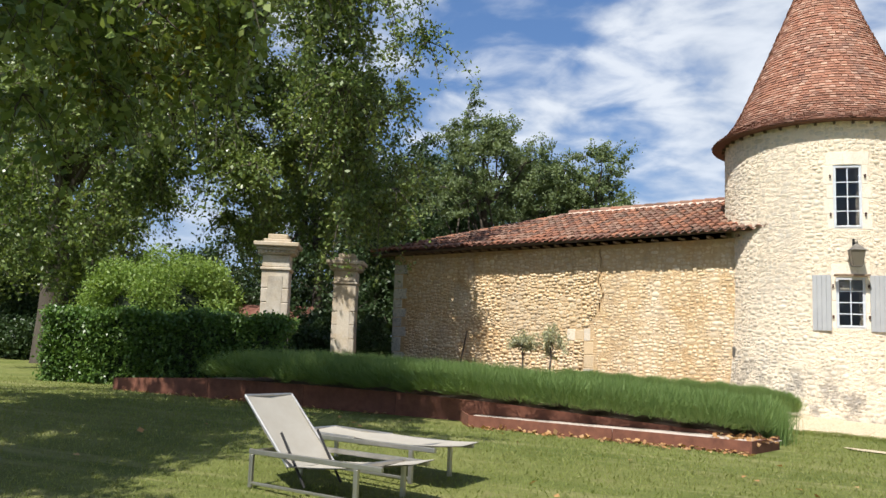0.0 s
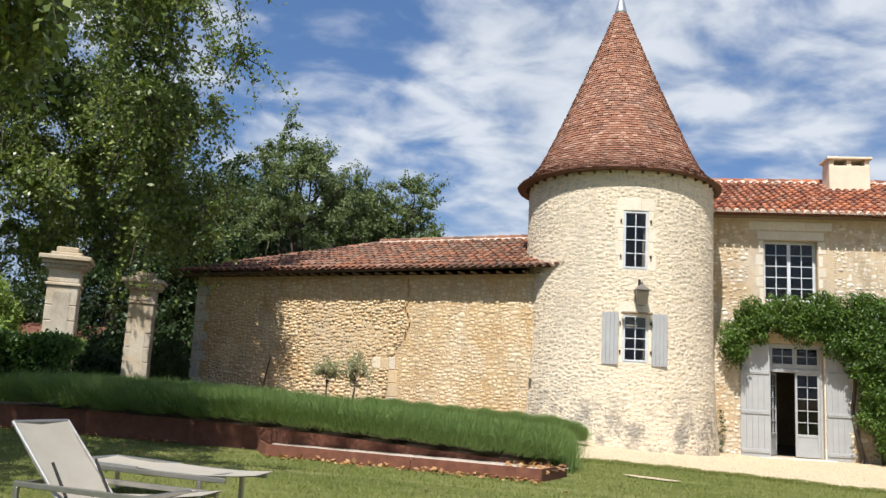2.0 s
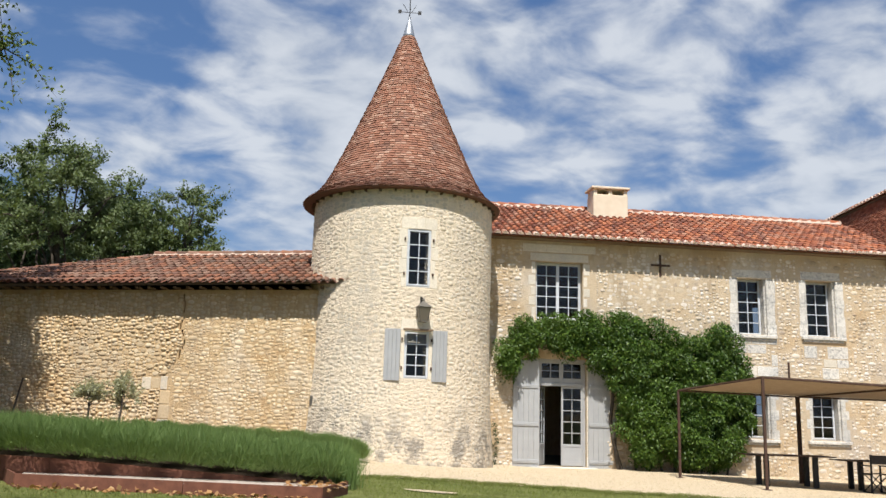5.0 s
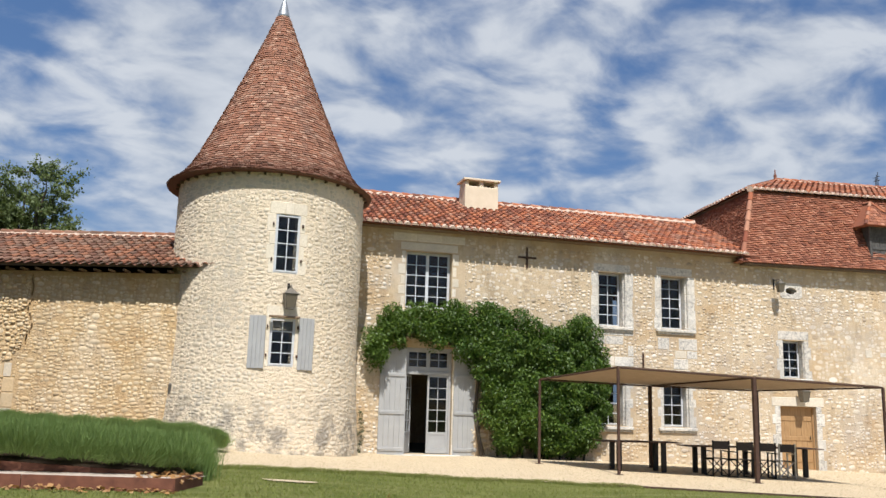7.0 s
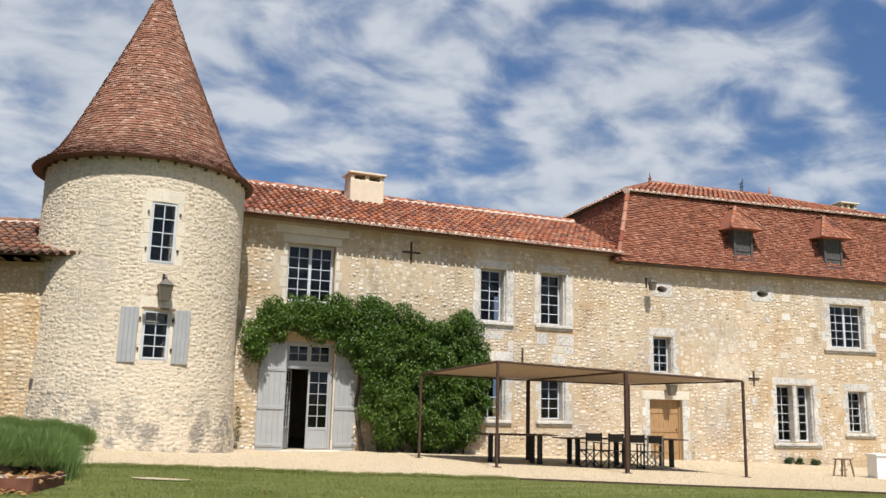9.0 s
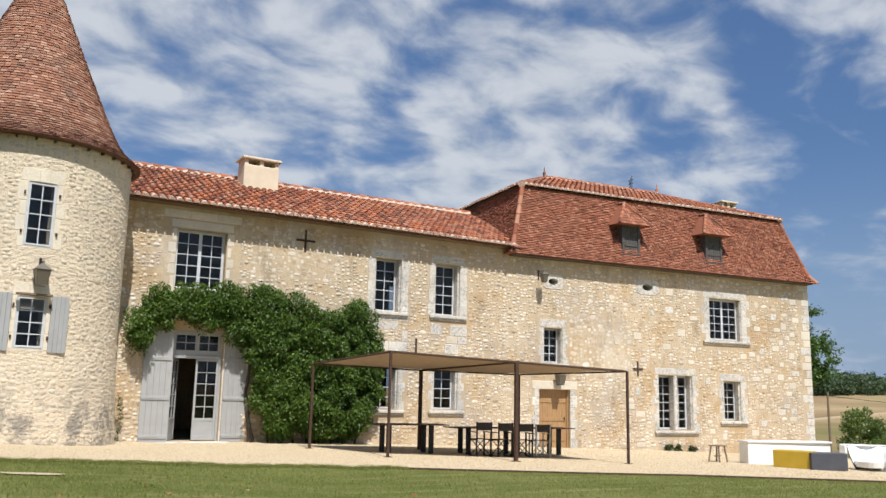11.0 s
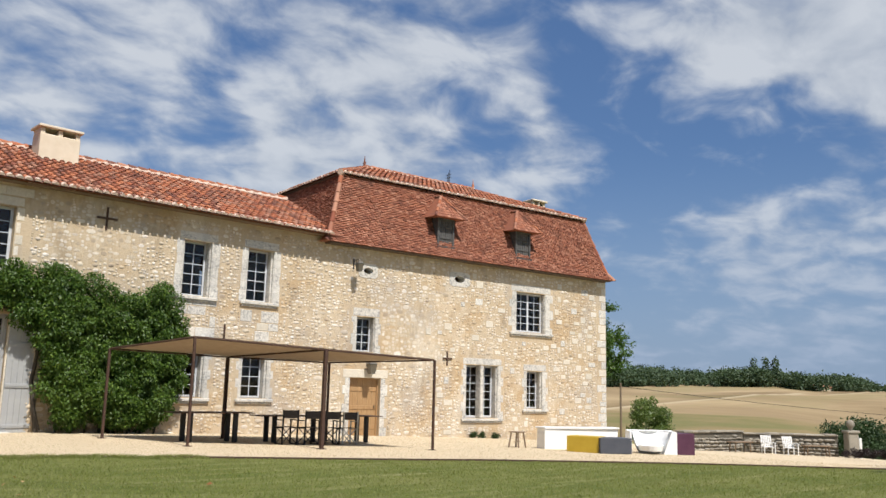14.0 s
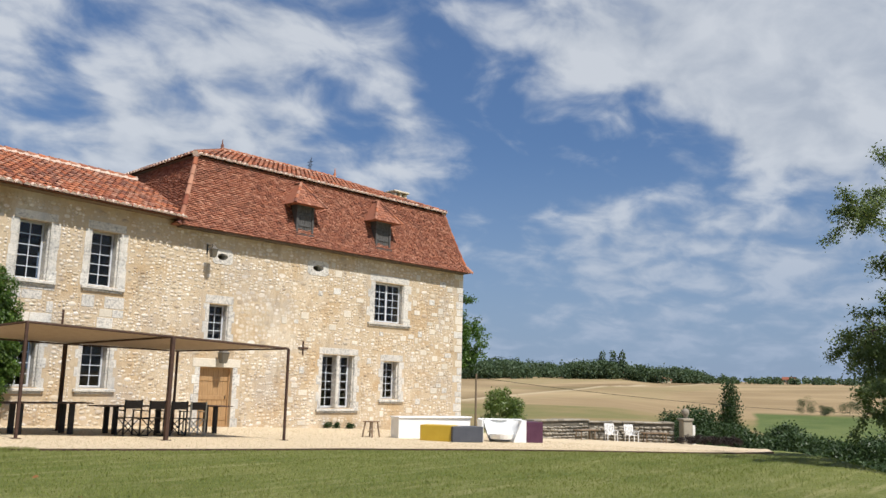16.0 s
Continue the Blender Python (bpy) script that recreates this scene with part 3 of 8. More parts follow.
gravel = part("pavement_gravel", strip("gravel", EDGE, ((-1.2, 21), (1.5, 22), (6, 23.2), (12, 23.2), (18, 23.2), (24, 22.5), (33.2, 21.3), (37.2, 17.5), (37.4, 12.5), (34.5, 8.5)), 90, 26, M["gravel"], 0.03), None)
tagged(gravel, "pale cream crushed gravel court before the house", "gravel", kind="structure")

# thin steel edging between the lawn and the gravel
mb = MB()
for (x0, y0), (x1, y1) in zip(EDGE[5:], EDGE[6:]):
    n = 4
    for i in range(n):
        a = (x0 + (x1 - x0) * i / n, y0 + (y1 - y0) * i / n)
        b = (x0 + (x1 - x0) * (i + 1) / n, y0 + (y1 - y0) * (i + 1) / n)
        za, zb = gz(*a), gz(*b)
        d = Vector((b[1] - a[1], a[0] - b[0], 0)).normalized() * 0.008
        A, B_ = Vector((*a, 0)), Vector((*b, 0))
        lo, hi = -0.06, 0.04
        p = [A + d + Vector((0, 0, za + lo)), B_ + d + Vector((0, 0, zb + lo)), B_ - d + Vector((0, 0, zb + lo)), A - d + Vector((0, 0, za + lo)),
             A + d + Vector((0, 0, za + hi)), B_ + d + Vector((0, 0, zb + hi)), B_ - d + Vector((0, 0, zb + hi)), A - d + Vector((0, 0, za + hi))]
        mb.add(p, ((0, 1, 2, 3), (4, 5, 6, 7), (0, 1, 5, 4), (1, 2, 6, 5), (2, 3, 7, 6), (3, 0, 4, 7)))
tagged(part("trim_lawn_edging", mb, M["iron"]), "thin dark steel edging between lawn and gravel", "edging", kind="structure")

# ---- walls ----


def wall_mesh(us, zs, holes, at, thick):
    """A wall with openings. at(u, z, d): the place d metres inside the face."""
    us = sorted({round(u, 4) for u in us} | {round(h[i], 4) for h in holes for i in (0, 1)})
    zs = sorted({round(z, 4) for z in zs} | {round(h[i], 4) for h in holes for i in (2, 3)})
    nu, nz = len(us), len(zs)

    def solid(i, j):
        if not (0 <= i < nu - 1 and 0 <= j < nz - 1):
            return False
        u, z = (us[i] + us[i + 1]) / 2, (zs[j] + zs[j + 1]) / 2
        return not any(h[0] < u < h[1] and h[2] < z < h[3] for h in holes)

    mb = MB()
    mb.v = [tuple(at(u, z, d)) for d in (0, thick) for u in us for z in zs]
    n = nu * nz
    for i in range(nu - 1):
        for j in range(nz - 1):
            if not solid(i, j):
                continue
            a, b, c, d = i * nz + j, (i + 1) * nz + j, (i + 1) * nz + j + 1, i * nz + j + 1
            mb.f += [(a, b, c, d), (n + d, n + c, n + b, n + a)]
            for (p, q), (di, dj) in (((a, b), (0, -1)), ((b, c), (1, 0)), ((c, d), (0, 1)), ((d, a), (-1, 0))):
                if not solid(i + di, j + dj):
                    mb.f.append((q, p, n + p, n + q))
    return mb


def stone_ring(w, h, rng, n=8):
    """An irregular rounded outline about w by h."""
    pts = []
    e = rng.uniform(2.6, 5.0)
    for i in range(n):
        a = 2 * math.pi * (i + 0.5) / n
        ca, sa = math.cos(a), math.sin(a)
        r = (abs(ca) ** e + abs(sa) ** e) ** (-1 / e)
        r *= rng.uniform(0.86, 1.06)
        pts.append((0.5 * w * r * ca, 0.5 * h * r * sa))
    return pts


def stone_faces(n):
    f = [(i, (i + 1) % n, n + (i + 1) % n, n + i) for i in range(n)]
    f.append(tuple(range(n, 2 * n)))
    return f


def rubble(u0, u1, z0, z1, holes, sizes, rng, cell=0.03, skip=0.0, shares=(0.25, 0.2)):
    """Uncoursed stones packed without overlap: rows of (u, z, w, h). sizes: widths and heights in cells, large first."""
    nu, nz = int((u1 - u0) / cell), int((z1 - z0) / cell)
    full = np.zeros((nu, nz), bool)
    for a, b, c, d in holes:
        full[max(0, int((a - u0) / cell)):max(0, int(math.ceil((b - u0) / cell))), max(0, int((c - z0) / cell)):max(0, int(math.ceil((d - z0) / cell)))] = True
    out = []

    def put(i, j, w, h):
        if i + w > nu or j + h > nz or full[i:i + w, j:j + h].any():
            return False
        full[i:i + w, j:j + h] = True
        if rng.random() >= skip:
            out.append((u0 + (i + w / 2) * cell, z0 + (j + h / 2) * cell, w * cell, h * cell))
        return True

    for (w, h), share in zip(sizes, shares):
        for _ in range(int(nu * nz * share / (w * h))):
            put(rng.randrange(nu), rng.randrange(nz), w + rng.choice((-1, 0, 0, 1)), h + rng.choice((-1, 0, 0)))
    for j in range(nz):
        for i in range(nu):
            if full[i, j]:
                continue
            pick = rng.randrange(len(sizes))
            for w, h in sizes[pick:]:
                if put(i, j, w, h):
                    break
    return out


def courses(u0, u1, z0, z1, holes, hr, wr, gap, rng, top=None, wavy=0.04, skip=0.0):
    """Courses of stones: rows of (u, z, w, h)."""
    out, z = [], z0
    while z < z1:
        h = rng.uniform(*hr)
        u = u0 - rng.uniform(0, 0.2)
        ph, amp = rng.uniform(0, 6), rng.uniform(0.3, 1.0) * wavy
        while u < u1:
            w = rng.uniform(*wr) * (h / hr[1]) ** 0.3
            if rng.random() < 0.12:
                w *= 1.5
            hh = h * rng.uniform(0.66, 1.12)
            cu, cz = u + w / 2, z + h / 2 + amp * math.sin(cu_f(u) + ph) + rng.uniform(-0.3, 0.3) * (h - hh + 0.03)
            u += w + gap * rng.uniform(0.5, 1.7)
            if cu - w / 2 < u0 - 0.02 or cu + w / 2 > u1 + 0.02 or cz + hh / 2 > z1 or (top and cz + hh / 2 > top(cu)):
                continue
            if rng.random() < skip or any(a - w * 0.45 < cu < b + w * 0.45 and c - hh * 0.45 < cz < d + hh * 0.45 for a, b, c, d in holes):
                continue
            out.append((cu, cz, w, hh))
        z += h + gap * rng.uniform(0.6, 1.1)
    return out


def cu_f(u):
    return u * 0.9


def lay_stones(stones, at, mat, parent, label, proud, singles, rng, out_of, fill=1.0, inset=0.82):
    """Stones of a wall: those for which singles(u, z) holds are objects of their own, the rest one mesh."""
    n, faces = 8, stone_faces(8)
    kinds = []
    for i in range(14):
        r = stone_ring(1, 1, rng)
        d = rng.uniform(0.8, 1.3)
        mb = MB()
        mb.add([(x, 0.004, z) for x, z in r] + [(x * inset + rng.uniform(-.03, .03), -d * rng.uniform(0.7, 1.3), z * inset * 0.96 + rng.uniform(-.03, .03)) for x, z in r], faces)
        kinds.append(mb.mesh("stone", mat, True))
    V, F = [], []
    made = 0
    for u, z, w, h in stones:
        z += 0.022 * math.sin(0.9 * u + 0.6) + 0.012 * math.sin(2.7 * u + z) + rng.uniform(-0.16, 0.16) * h
        u += rng.uniform(-0.10, 0.10) * w
        h, w = h * rng.uniform(0.82, 1.05), w * rng.uniform(0.84, 1.04)
        if made < 260 and singles(u, z):
            made += 1
            s = part("stone", rng.choice(kinds), None, parent, m=out_of(u, z) @ Matrix.Diagonal((w * fill, proud * rng.uniform(0.5, 1.5), h * fill, 1)))
            continue
        r = stone_ring(w * fill, h * fill, rng)
        q_ = inset
        d = proud * rng.uniform(0.35, 1.7)
        tx, tz = rng.uniform(-.02, .02), rng.uniform(-.02, .02)
        o = len(V)
        V += [tuple(at(u + x, z + y, 0.004)) for x, y in r]
        V += [tuple(at(u + x * q_ + tx * w, z + y * q_ * 0.96 + tz * h, -d * rng.uniform(0.7, 1.3))) for x, y in r]
        F += [tuple(i + o for i in f) for f in faces]
    me = bpy.data.meshes.new("rubble")
    me.from_pydata(V, [], F)
    me.materials.append(mat)
    me.polygons.foreach_set("use_smooth", [True] * len(F))
    ob = part("rubble_stones", me, None, parent, label)
    ob["kind"] = "stuff"


FR1 = pose(0, 23, 0)                       # house range: x along the wall, y into it
FR2 = pose(17.5, 23, 0, 0, 0, -6.5)        # main block
FRW = pose(0.05, 20.65, 0, 0, 0, -18)      # low wing, its x runs down from 0 to the left
TC, TR = (1.95, 21.9), 2.53                # tower axis and radius


def flat(u, z, d):
    return (u, d, z)


def flat_out(u, z):
    return Matrix.Translation((u, 0, z))


def tower_r(z):
    return TR + 0.17 * max(0.0, 1 - z / 3.2) ** 1.6


def tower_at(u, z, d):
    a = u / TR
    r = tower_r(z) - d
    return (TC[0] + r * math.sin(a), TC[1] - r * math.cos(a), z)


def tower_out(u, z):
    a = u / TR
    x, y, _ = tower_at(u, z, 0)
    return Matrix.Translation((x, y, z)) @ Matrix.Rotation(a, 4, "Z")


# openings: u0, u1, z0, z1 in each wall's own frame
H1 = {"french": (6.22, 7.68, 0.06, 3.18), "b": (6.12, 7.57, 4.35, 6.12), "c": (12.60, 13.44, 4.17, 5.93), "d": (14.88, 15.74, 4.19, 5.95),
      "cl": (12.60, 13.42, 1.02, 2.42), "dl": (14.90, 15.72, 1.02, 2.42)}


def to2(x, y=22.9):
    p = FR2.inverted() @ Vector((x, y, 0))
    return p.x


H2 = {"door": (1.60, 2.90, -0.6, 1.81), "sm": (1.84, 2.54, 2.74, 4.01), "oeil_a": (1.98, 2.40, 5.60, 5.84), "oeil_b": (6.22, 6.74, 5.69, 5.95),
      "f": (6.97, 8.50, 0.38, 2.46), "e": (9.58, 11.16, 3.93, 5.62), "g": (10.22, 10.98, 0.76, 2.31)}
L2 = 15.0
SPLAY = {"c": 0.10, "d": 0.10, "cl": 0.10, "dl": 0.10, "sm": 0.06, "f": 0.08, "e": 0.06, "g": 0.10}    # chamfer of the window jambs
HT = {"up": (-0.05, 0.57, 4.60, 6.10), "low": (-0.03, 0.60, 2.30, 3.48)}


def grow(h, a, b=None):
    b = a if b is None else b
    return (h[0] - a, h[1] + a, h[2] - b, h[3] + b)


def wall_holes(table):
    """The openings as cut in the rubble: wider than the glazed part by the chamfered jambs."""
    return [(h[0] - SPLAY.get(key, 0.0), h[1] + SPLAY.get(key, 0.0), h[2], h[3]) for key, h in table.items()]


# house range
w1 = tagged(part("wall_house", wall_mesh([3.0, 18.2], [-0.9, 6.75], wall_holes(H1), flat, 0.55), M["mortar_house"], m=FR1),
            "cream rubble limestone wall of the two-storey house range", "stone wall", kind="structure")
w2 = tagged(part("wall_main", wall_mesh([0.0, L2], [-1.2, 6.6], wall_holes(H2), flat, 0.6), M["mortar_house"], m=FR2),
            "cream rubble limestone wall of the main block", "stone wall", kind="structure")
mb = MB().box(L2 - 0.6, L2, 0.6, 8.6, -1.2, 6.6).box(0.0, 0.6, 0.6, 8.6, -1.2, 6.6).box(0, L2, 8.6, 9.2, -1.2, 6.6)
tagged(part("wall_main_sides", mb, M["mortar_house"], m=FR2), "side and rear stone walls of the main block", "stone wall", kind="structure")
mb = MB().box(3.0, 17.4, 8.5, 9.0, -0.9, 6.75)
tagged(part("wall_house_rear", mb, M["mortar_house"], m=FR1), "rear stone wall of the house range", "stone wall", kind="structure")
WING_L = -12.1


def seam(z):
    """Where the older and the rebuilt part of the wing's wall meet."""
    return float(np.interp(z, (-0.6, 1.9, 2.3, 2.7, 3.2, 3.5, 3.95, 4.6), (-4.34, -4.36, -4.5, -4.25, -4.09, -4.26, -4.18, -4.25))) + 0.02 * math.sin(z * 17)


# open crack along that line, and a short level one over the block-built corner
cracks = [(seam(2.7 + 0.09 * i) - 0.018 - 0.008 * (i % 3), seam(2.7 + 0.09 * i) + 0.016, 2.7 + 0.09 * i, 2.79 + 0.09 * i) for i in range(20) if i % 7 != 6]
cracks += [(-4.95 + 0.11 * i, -4.85 + 0.11 * i, 2.31 - 0.01 * (i % 2), 2.335) for i in range(4)]
ww = tagged(part("wall_wing", wall_mesh([WING_L, 0.6], [-0.6, 4.60], cracks, flat, 0.55), M["mortar_wing"], m=FRW),
            "ochre rubble limestone wall of the low outbuilding wing", "stone wall", kind="structure")
mb = MB().box(WING_L, WING_L + 0.5, 0.55, 6.5, -0.6, 4.55).box(WING_L, 0.6, 6.5, 7.0, -0.6, 4.55)
tagged(part("wall_wing_sides", mb, M["mortar_wing"], m=FRW), "end and rear walls of the low wing", "stone wall", kind="structure")
us = [math.pi * TR * (i / 32 - 1) for i in range(65)]
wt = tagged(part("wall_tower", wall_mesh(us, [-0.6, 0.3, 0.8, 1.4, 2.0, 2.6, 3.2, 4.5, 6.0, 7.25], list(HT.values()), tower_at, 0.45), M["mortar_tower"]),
            "pale limewashed rubble wall of the round tower", "stone tower", kind="structure")
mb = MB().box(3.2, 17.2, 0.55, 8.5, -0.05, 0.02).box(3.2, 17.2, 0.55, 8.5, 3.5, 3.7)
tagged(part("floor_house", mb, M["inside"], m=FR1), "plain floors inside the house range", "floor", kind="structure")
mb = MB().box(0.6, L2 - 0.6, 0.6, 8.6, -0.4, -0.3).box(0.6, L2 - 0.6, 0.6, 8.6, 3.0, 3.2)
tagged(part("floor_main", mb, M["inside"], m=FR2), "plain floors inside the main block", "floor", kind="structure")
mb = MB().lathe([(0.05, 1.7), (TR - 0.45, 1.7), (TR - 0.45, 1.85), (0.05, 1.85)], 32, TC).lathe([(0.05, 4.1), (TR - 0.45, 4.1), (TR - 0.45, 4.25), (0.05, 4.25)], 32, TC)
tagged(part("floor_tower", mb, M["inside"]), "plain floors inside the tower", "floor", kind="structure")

# ---- windows and doors ----
count = [0]


def window(frame, key, hole, cols, rows, mat, leaves=2, depth=0.23, label="", transom=None, surround=None, at=flat_out, sill=True, stone="ashlar", blind=False, prd=0.006, even=False):
    """A glazed window in its opening: frame, leaves with glazing bars, panes, and dressed stones round it."""
    x0, x1, z0, z1 = hole
    cx = (x0 + x1) / 2
    count[0] += 1
    base = frame @ at(cx, 0)
    w2_, d = (x1 - x0) / 2, depth
    splay = SPLAY.get(key, 0.0)
    fr = 0.032
    mb = MB()
    mb.cbox(-w2_, -w2_ + fr, d, d + 0.07, z0, z1, 0.006).cbox(w2_ - fr, w2_, d, d + 0.07, z0, z1, 0.006)
    mb.cbox(-w2_ + fr, w2_ - fr, d, d + 0.07, z1 - fr, z1, 0.006).cbox(-w2_ + fr, w2_ - fr, d, d + 0.07, z0, z0 + fr, 0.006)
    win = tagged(part("window_%d" % count[0], mb, mat, m=base), label, "window", kind="structure")
    bands = [(z0 + fr, z1 - fr)] if not transom else [(z0 + fr, transom - 0.04), (transom + 0.04, z1 - fr)]
    if transom:
        part("transom", MB().cbox(-w2_ + fr, w2_ - fr, d - 0.01, d + 0.08, transom - 0.04, transom + 0.04, 0.008), mat, win)
    for b0, b1 in bands:
        r = rows if not transom else max(2, round(rows * (b1 - b0) / (z1 - z0)))
        lw = (2 * w2_ - 2 * fr) / leaves
        for k_ in range(leaves):
            a, b = -w2_ + fr + k_ * lw, -w2_ + fr + (k_ + 1) * lw
            s = 0.032 if leaves == 1 else 0.046
            mb = MB()
            mb.cbox(a, a + s, d - 0.015, d + 0.05, b0, b1, 0.005).cbox(b - s, b, d - 0.015, d + 0.05, b0, b1, 0.005)
            mb.cbox(a + s, b - s, d - 0.015, d + 0.05, b1 - s, b1, 0.005).cbox(a + s, b - s, d - 0.015, d + 0.05, b0, b0 + s * 1.3, 0.005)
            leaf = part("casement", mb, mat, win)
            c_ = cols
            ww_, hh = (b - a - 2 * s), (b1 - b0 - 2.3 * s)
            mb = MB()
            for i in range(1, c_):
                x = a + s + ww_ * i / c_
                mb.box(x - 0.011, x + 0.011, d + 0.0, d + 0.035, b0 + s, b1 - s)
            for j in range(1, r):
                z = b0 + 1.3 * s + hh * j / r
                mb.box(a + s, b - s, d + 0.002, d + 0.033, z - 0.011, z + 0.011)
            if mb.f:
                part("glazing_bars", mb, mat, leaf)
            for i in range(c_):
                for j in range(r):
                    xa, xb = a + s + ww_ * i / c_, a + s + ww_ * (i + 1) / c_
                    za, zb = b0 + 1.3 * s + hh * j / r, b0 + 1.3 * s + hh * (j + 1) / r
                    t = rnd.uniform(-0.004, 0.004)
                    p = MB().add([(xa, d + 0.016 + t, za), (xb, d + 0.016 - t, za), (xb, d + 0.016 - t, zb), (xa, d + 0.016 + t, zb),
                                  (xa, d + 0.020 + t, za), (xb, d + 0.020 - t, za), (xb, d + 0.020 - t, zb), (xa, d + 0.020 + t, zb)],
                                 ((0, 1, 2, 3), (7, 6, 5, 4), (0, 4, 5, 1), (1, 5, 6, 2), (2, 6, 7, 3), (3, 7, 4, 0)))
                    g_ = part("pane", p, M["glass"], leaf)
                    g_.visible_shadow = False
    if blind:
        part("blind", MB().box(-w2_ + 0.07, w2_ - 0.07, d + 0.12, d + 0.13, z1 - 0.42 * (z1 - z0) * blind, z1 - 0.05), M["white"], win, "white fabric blind partly drawn")
    round_wall = at is not flat_out

    def set_stone(name, xa, xb, za, zb, bev):
        """A dressed stone beside the opening, bent to the curve of a round wall."""
        mb = MB().cbox(xa, xb, -prd, depth - 0.01, za, zb, bev)
        if round_wall:
            inv_ = base.inverted()
            mb.v = [tuple(inv_ @ Vector(tower_at(cx + x, z, y))) for x, y, z in mb.v]
        part(name, mb, M[stone], win)

    if surround:
        sw = surround
        z = z0 - 0.02
        side = 0
        while z < z1 - 0.02:
            h = min(rnd.uniform(0.26, 0.42), z1 - z + 0.001)
            if z1 - z - h < 0.14:
                h = z1 - z
            for s_ in (-1, 1):
                e = sw * (1.0 if even or (side + (s_ > 0)) % 2 else 0.66) * rnd.uniform(0.92, 1.08)
                a, b = (-w2_ - e, -w2_ - 0.004) if s_ < 0 else (w2_ + 0.004, w2_ + e)
                if splay:
                    w_ = s_ * w2_
                    ring = [(w_ + s_ * e, -prd), (w_ + s_ * splay * 1.05, -prd), (w_ + s_ * splay * 0.55, splay * 0.25), (w_ + s_ * splay * 0.5, splay * 0.8), (w_ + s_ * 0.004, splay * 1.1), (w_ + s_ * 0.004, depth - 0.01), (w_ + s_ * e, depth - 0.01)]
                    k2 = len(ring)
                    mb = MB().add([(x, y, z + 0.003) for x, y in ring] + [(x, y, z + h - 0.003) for x, y in ring], [tuple(range(k2)), tuple(range(k2, 2 * k2))[::-1]] + [(i, (i + 1) % k2, k2 + (i + 1) % k2, k2 + i) for i in range(k2)])
                    part("jamb_stone", mb, M[stone], win)
                else:
                    set_stone("jamb_stone", a, b, z + 0.006, z + h - 0.006, 0.006 if round_wall else 0.03)
            z += h
            side += 1
        top_ = z1 + rnd.uniform(0.26, 0.34)
        cuts = [-w2_ - sw * 0.8, -w2_ * 0.3, w2_ * 0.4, w2_ + sw * 0.8] if round_wall else [-w2_ - sw * 0.8, w2_ + sw * 0.8]
        for a, b in zip(cuts, cuts[1:]):
            set_stone("lintel_stone", a, b - 0.002, z1 + 0.004, top_, 0.006 if round_wall else 0.03)
        if round_wall:
            for s_ in (-1, 1):
                for z in (z0 + 0.22 * (z1 - z0), z0 + 0.82 * (z1 - z0)):
                    mb = MB().cbox(s_ * (w2_ + 0.06) - 0.02, s_ * (w2_ + 0.06) + 0.02, -0.05, 0.03, z - 0.04, z + 0.04, 0.006)
                    mb.v = [tuple(base.inverted() @ Vector(tower_at(cx + x, zz, y))) for x, y, zz in mb.v]
                    part("hinge_pin", mb, M["iron"], win, "rusty iron hinge pin")
    if sill:
        e = (surround or 0.1) * 0.95
        part("sill", MB().cbox(-w2_ - e, w2_ + e, -0.10, depth, z0 - 0.12, z0 - 0.022, 0.015), M[stone], win)
        part("sill_moulding", MB().cbox(-w2_ - e + 0.06, w2_ + e - 0.06, -0.05, 0.04, z0 - 0.19, z0 - 0.122, 0.02), M[stone], win)
    return win


window(FR1, "b", H1["b"], 2, 5, M["frame_grey"], 2, label="grey-blue double casement window above the wisteria", surround=0.26, sill=True)
window(FR1, "c", H1["c"], 2, 5, M["frame_grey"], 1, label="tall narrow upper window with weathered moulded stone surround", surround=0.32, stone="ashlar_grey", even=True, depth=0.33)
window(FR1, "d", H1["d"], 2, 5, M["frame_grey"], 1, label="tall narrow upper window with weathered moulded stone surround", surround=0.32, stone="ashlar_grey", even=True, depth=0.33)
window(FR1, "cl", H1["cl"], 2, 4, M["frame_grey"], 1, label="small-paned ground floor window behind the pergola", surround=0.30, stone="ashlar_grey", depth=0.32)
window(FR1, "dl", H1["dl"], 2, 4, M["frame_grey"], 1, label="small-paned ground floor window behind the pergola", surround=0.30, stone="ashlar_grey", depth=0.32)
window(FR2, "sm", H2["sm"], 2, 4, M["frame_grey"], 1, label="small stair window above the oak door", surround=0.30, depth=0.28, stone="ashlar_grey")
window(FR2, "e", H2["e"], 2, 5, M["frame_grey"], 2, label="upper casement window with pale stone surround", surround=0.46, depth=0.24, stone="ashlar_grey")
window(FR2, "f", H2["f"], 2, 6, M["frame_grey"], 2, label="double ground floor window with stone mullion", surround=0.32, stone="ashlar_grey", depth=0.32)
window(FR2, "g", H2["g"], 2, 5, M["frame_grey"], 1, label="narrow ground floor window with stone surround", surround=0.36, stone="ashlar_grey", depth=0.32)
window(Matrix(), "up", HT["up"], 2, 4, M["frame_grey"], 1, label="upper tower window with small panes", surround=0.20, prd=0.008, at=tower_out, depth=0.2, stone="tower_ash", sill=False)
low = window(Matrix(), "low", HT["low"], 2, 4, M["frame_grey"], 1, label="lower tower window between grey shutters", surround=0.12, prd=0.008, at=tower_out, depth=0.2, stone="tower_ash", sill=False)
part("lintel_board", MB().cbox(-0.37, 0.37, -0.045, 0.10, 3.485, 3.53, 0.006), M["wood_old"], low, "weathered brown board over the opening")
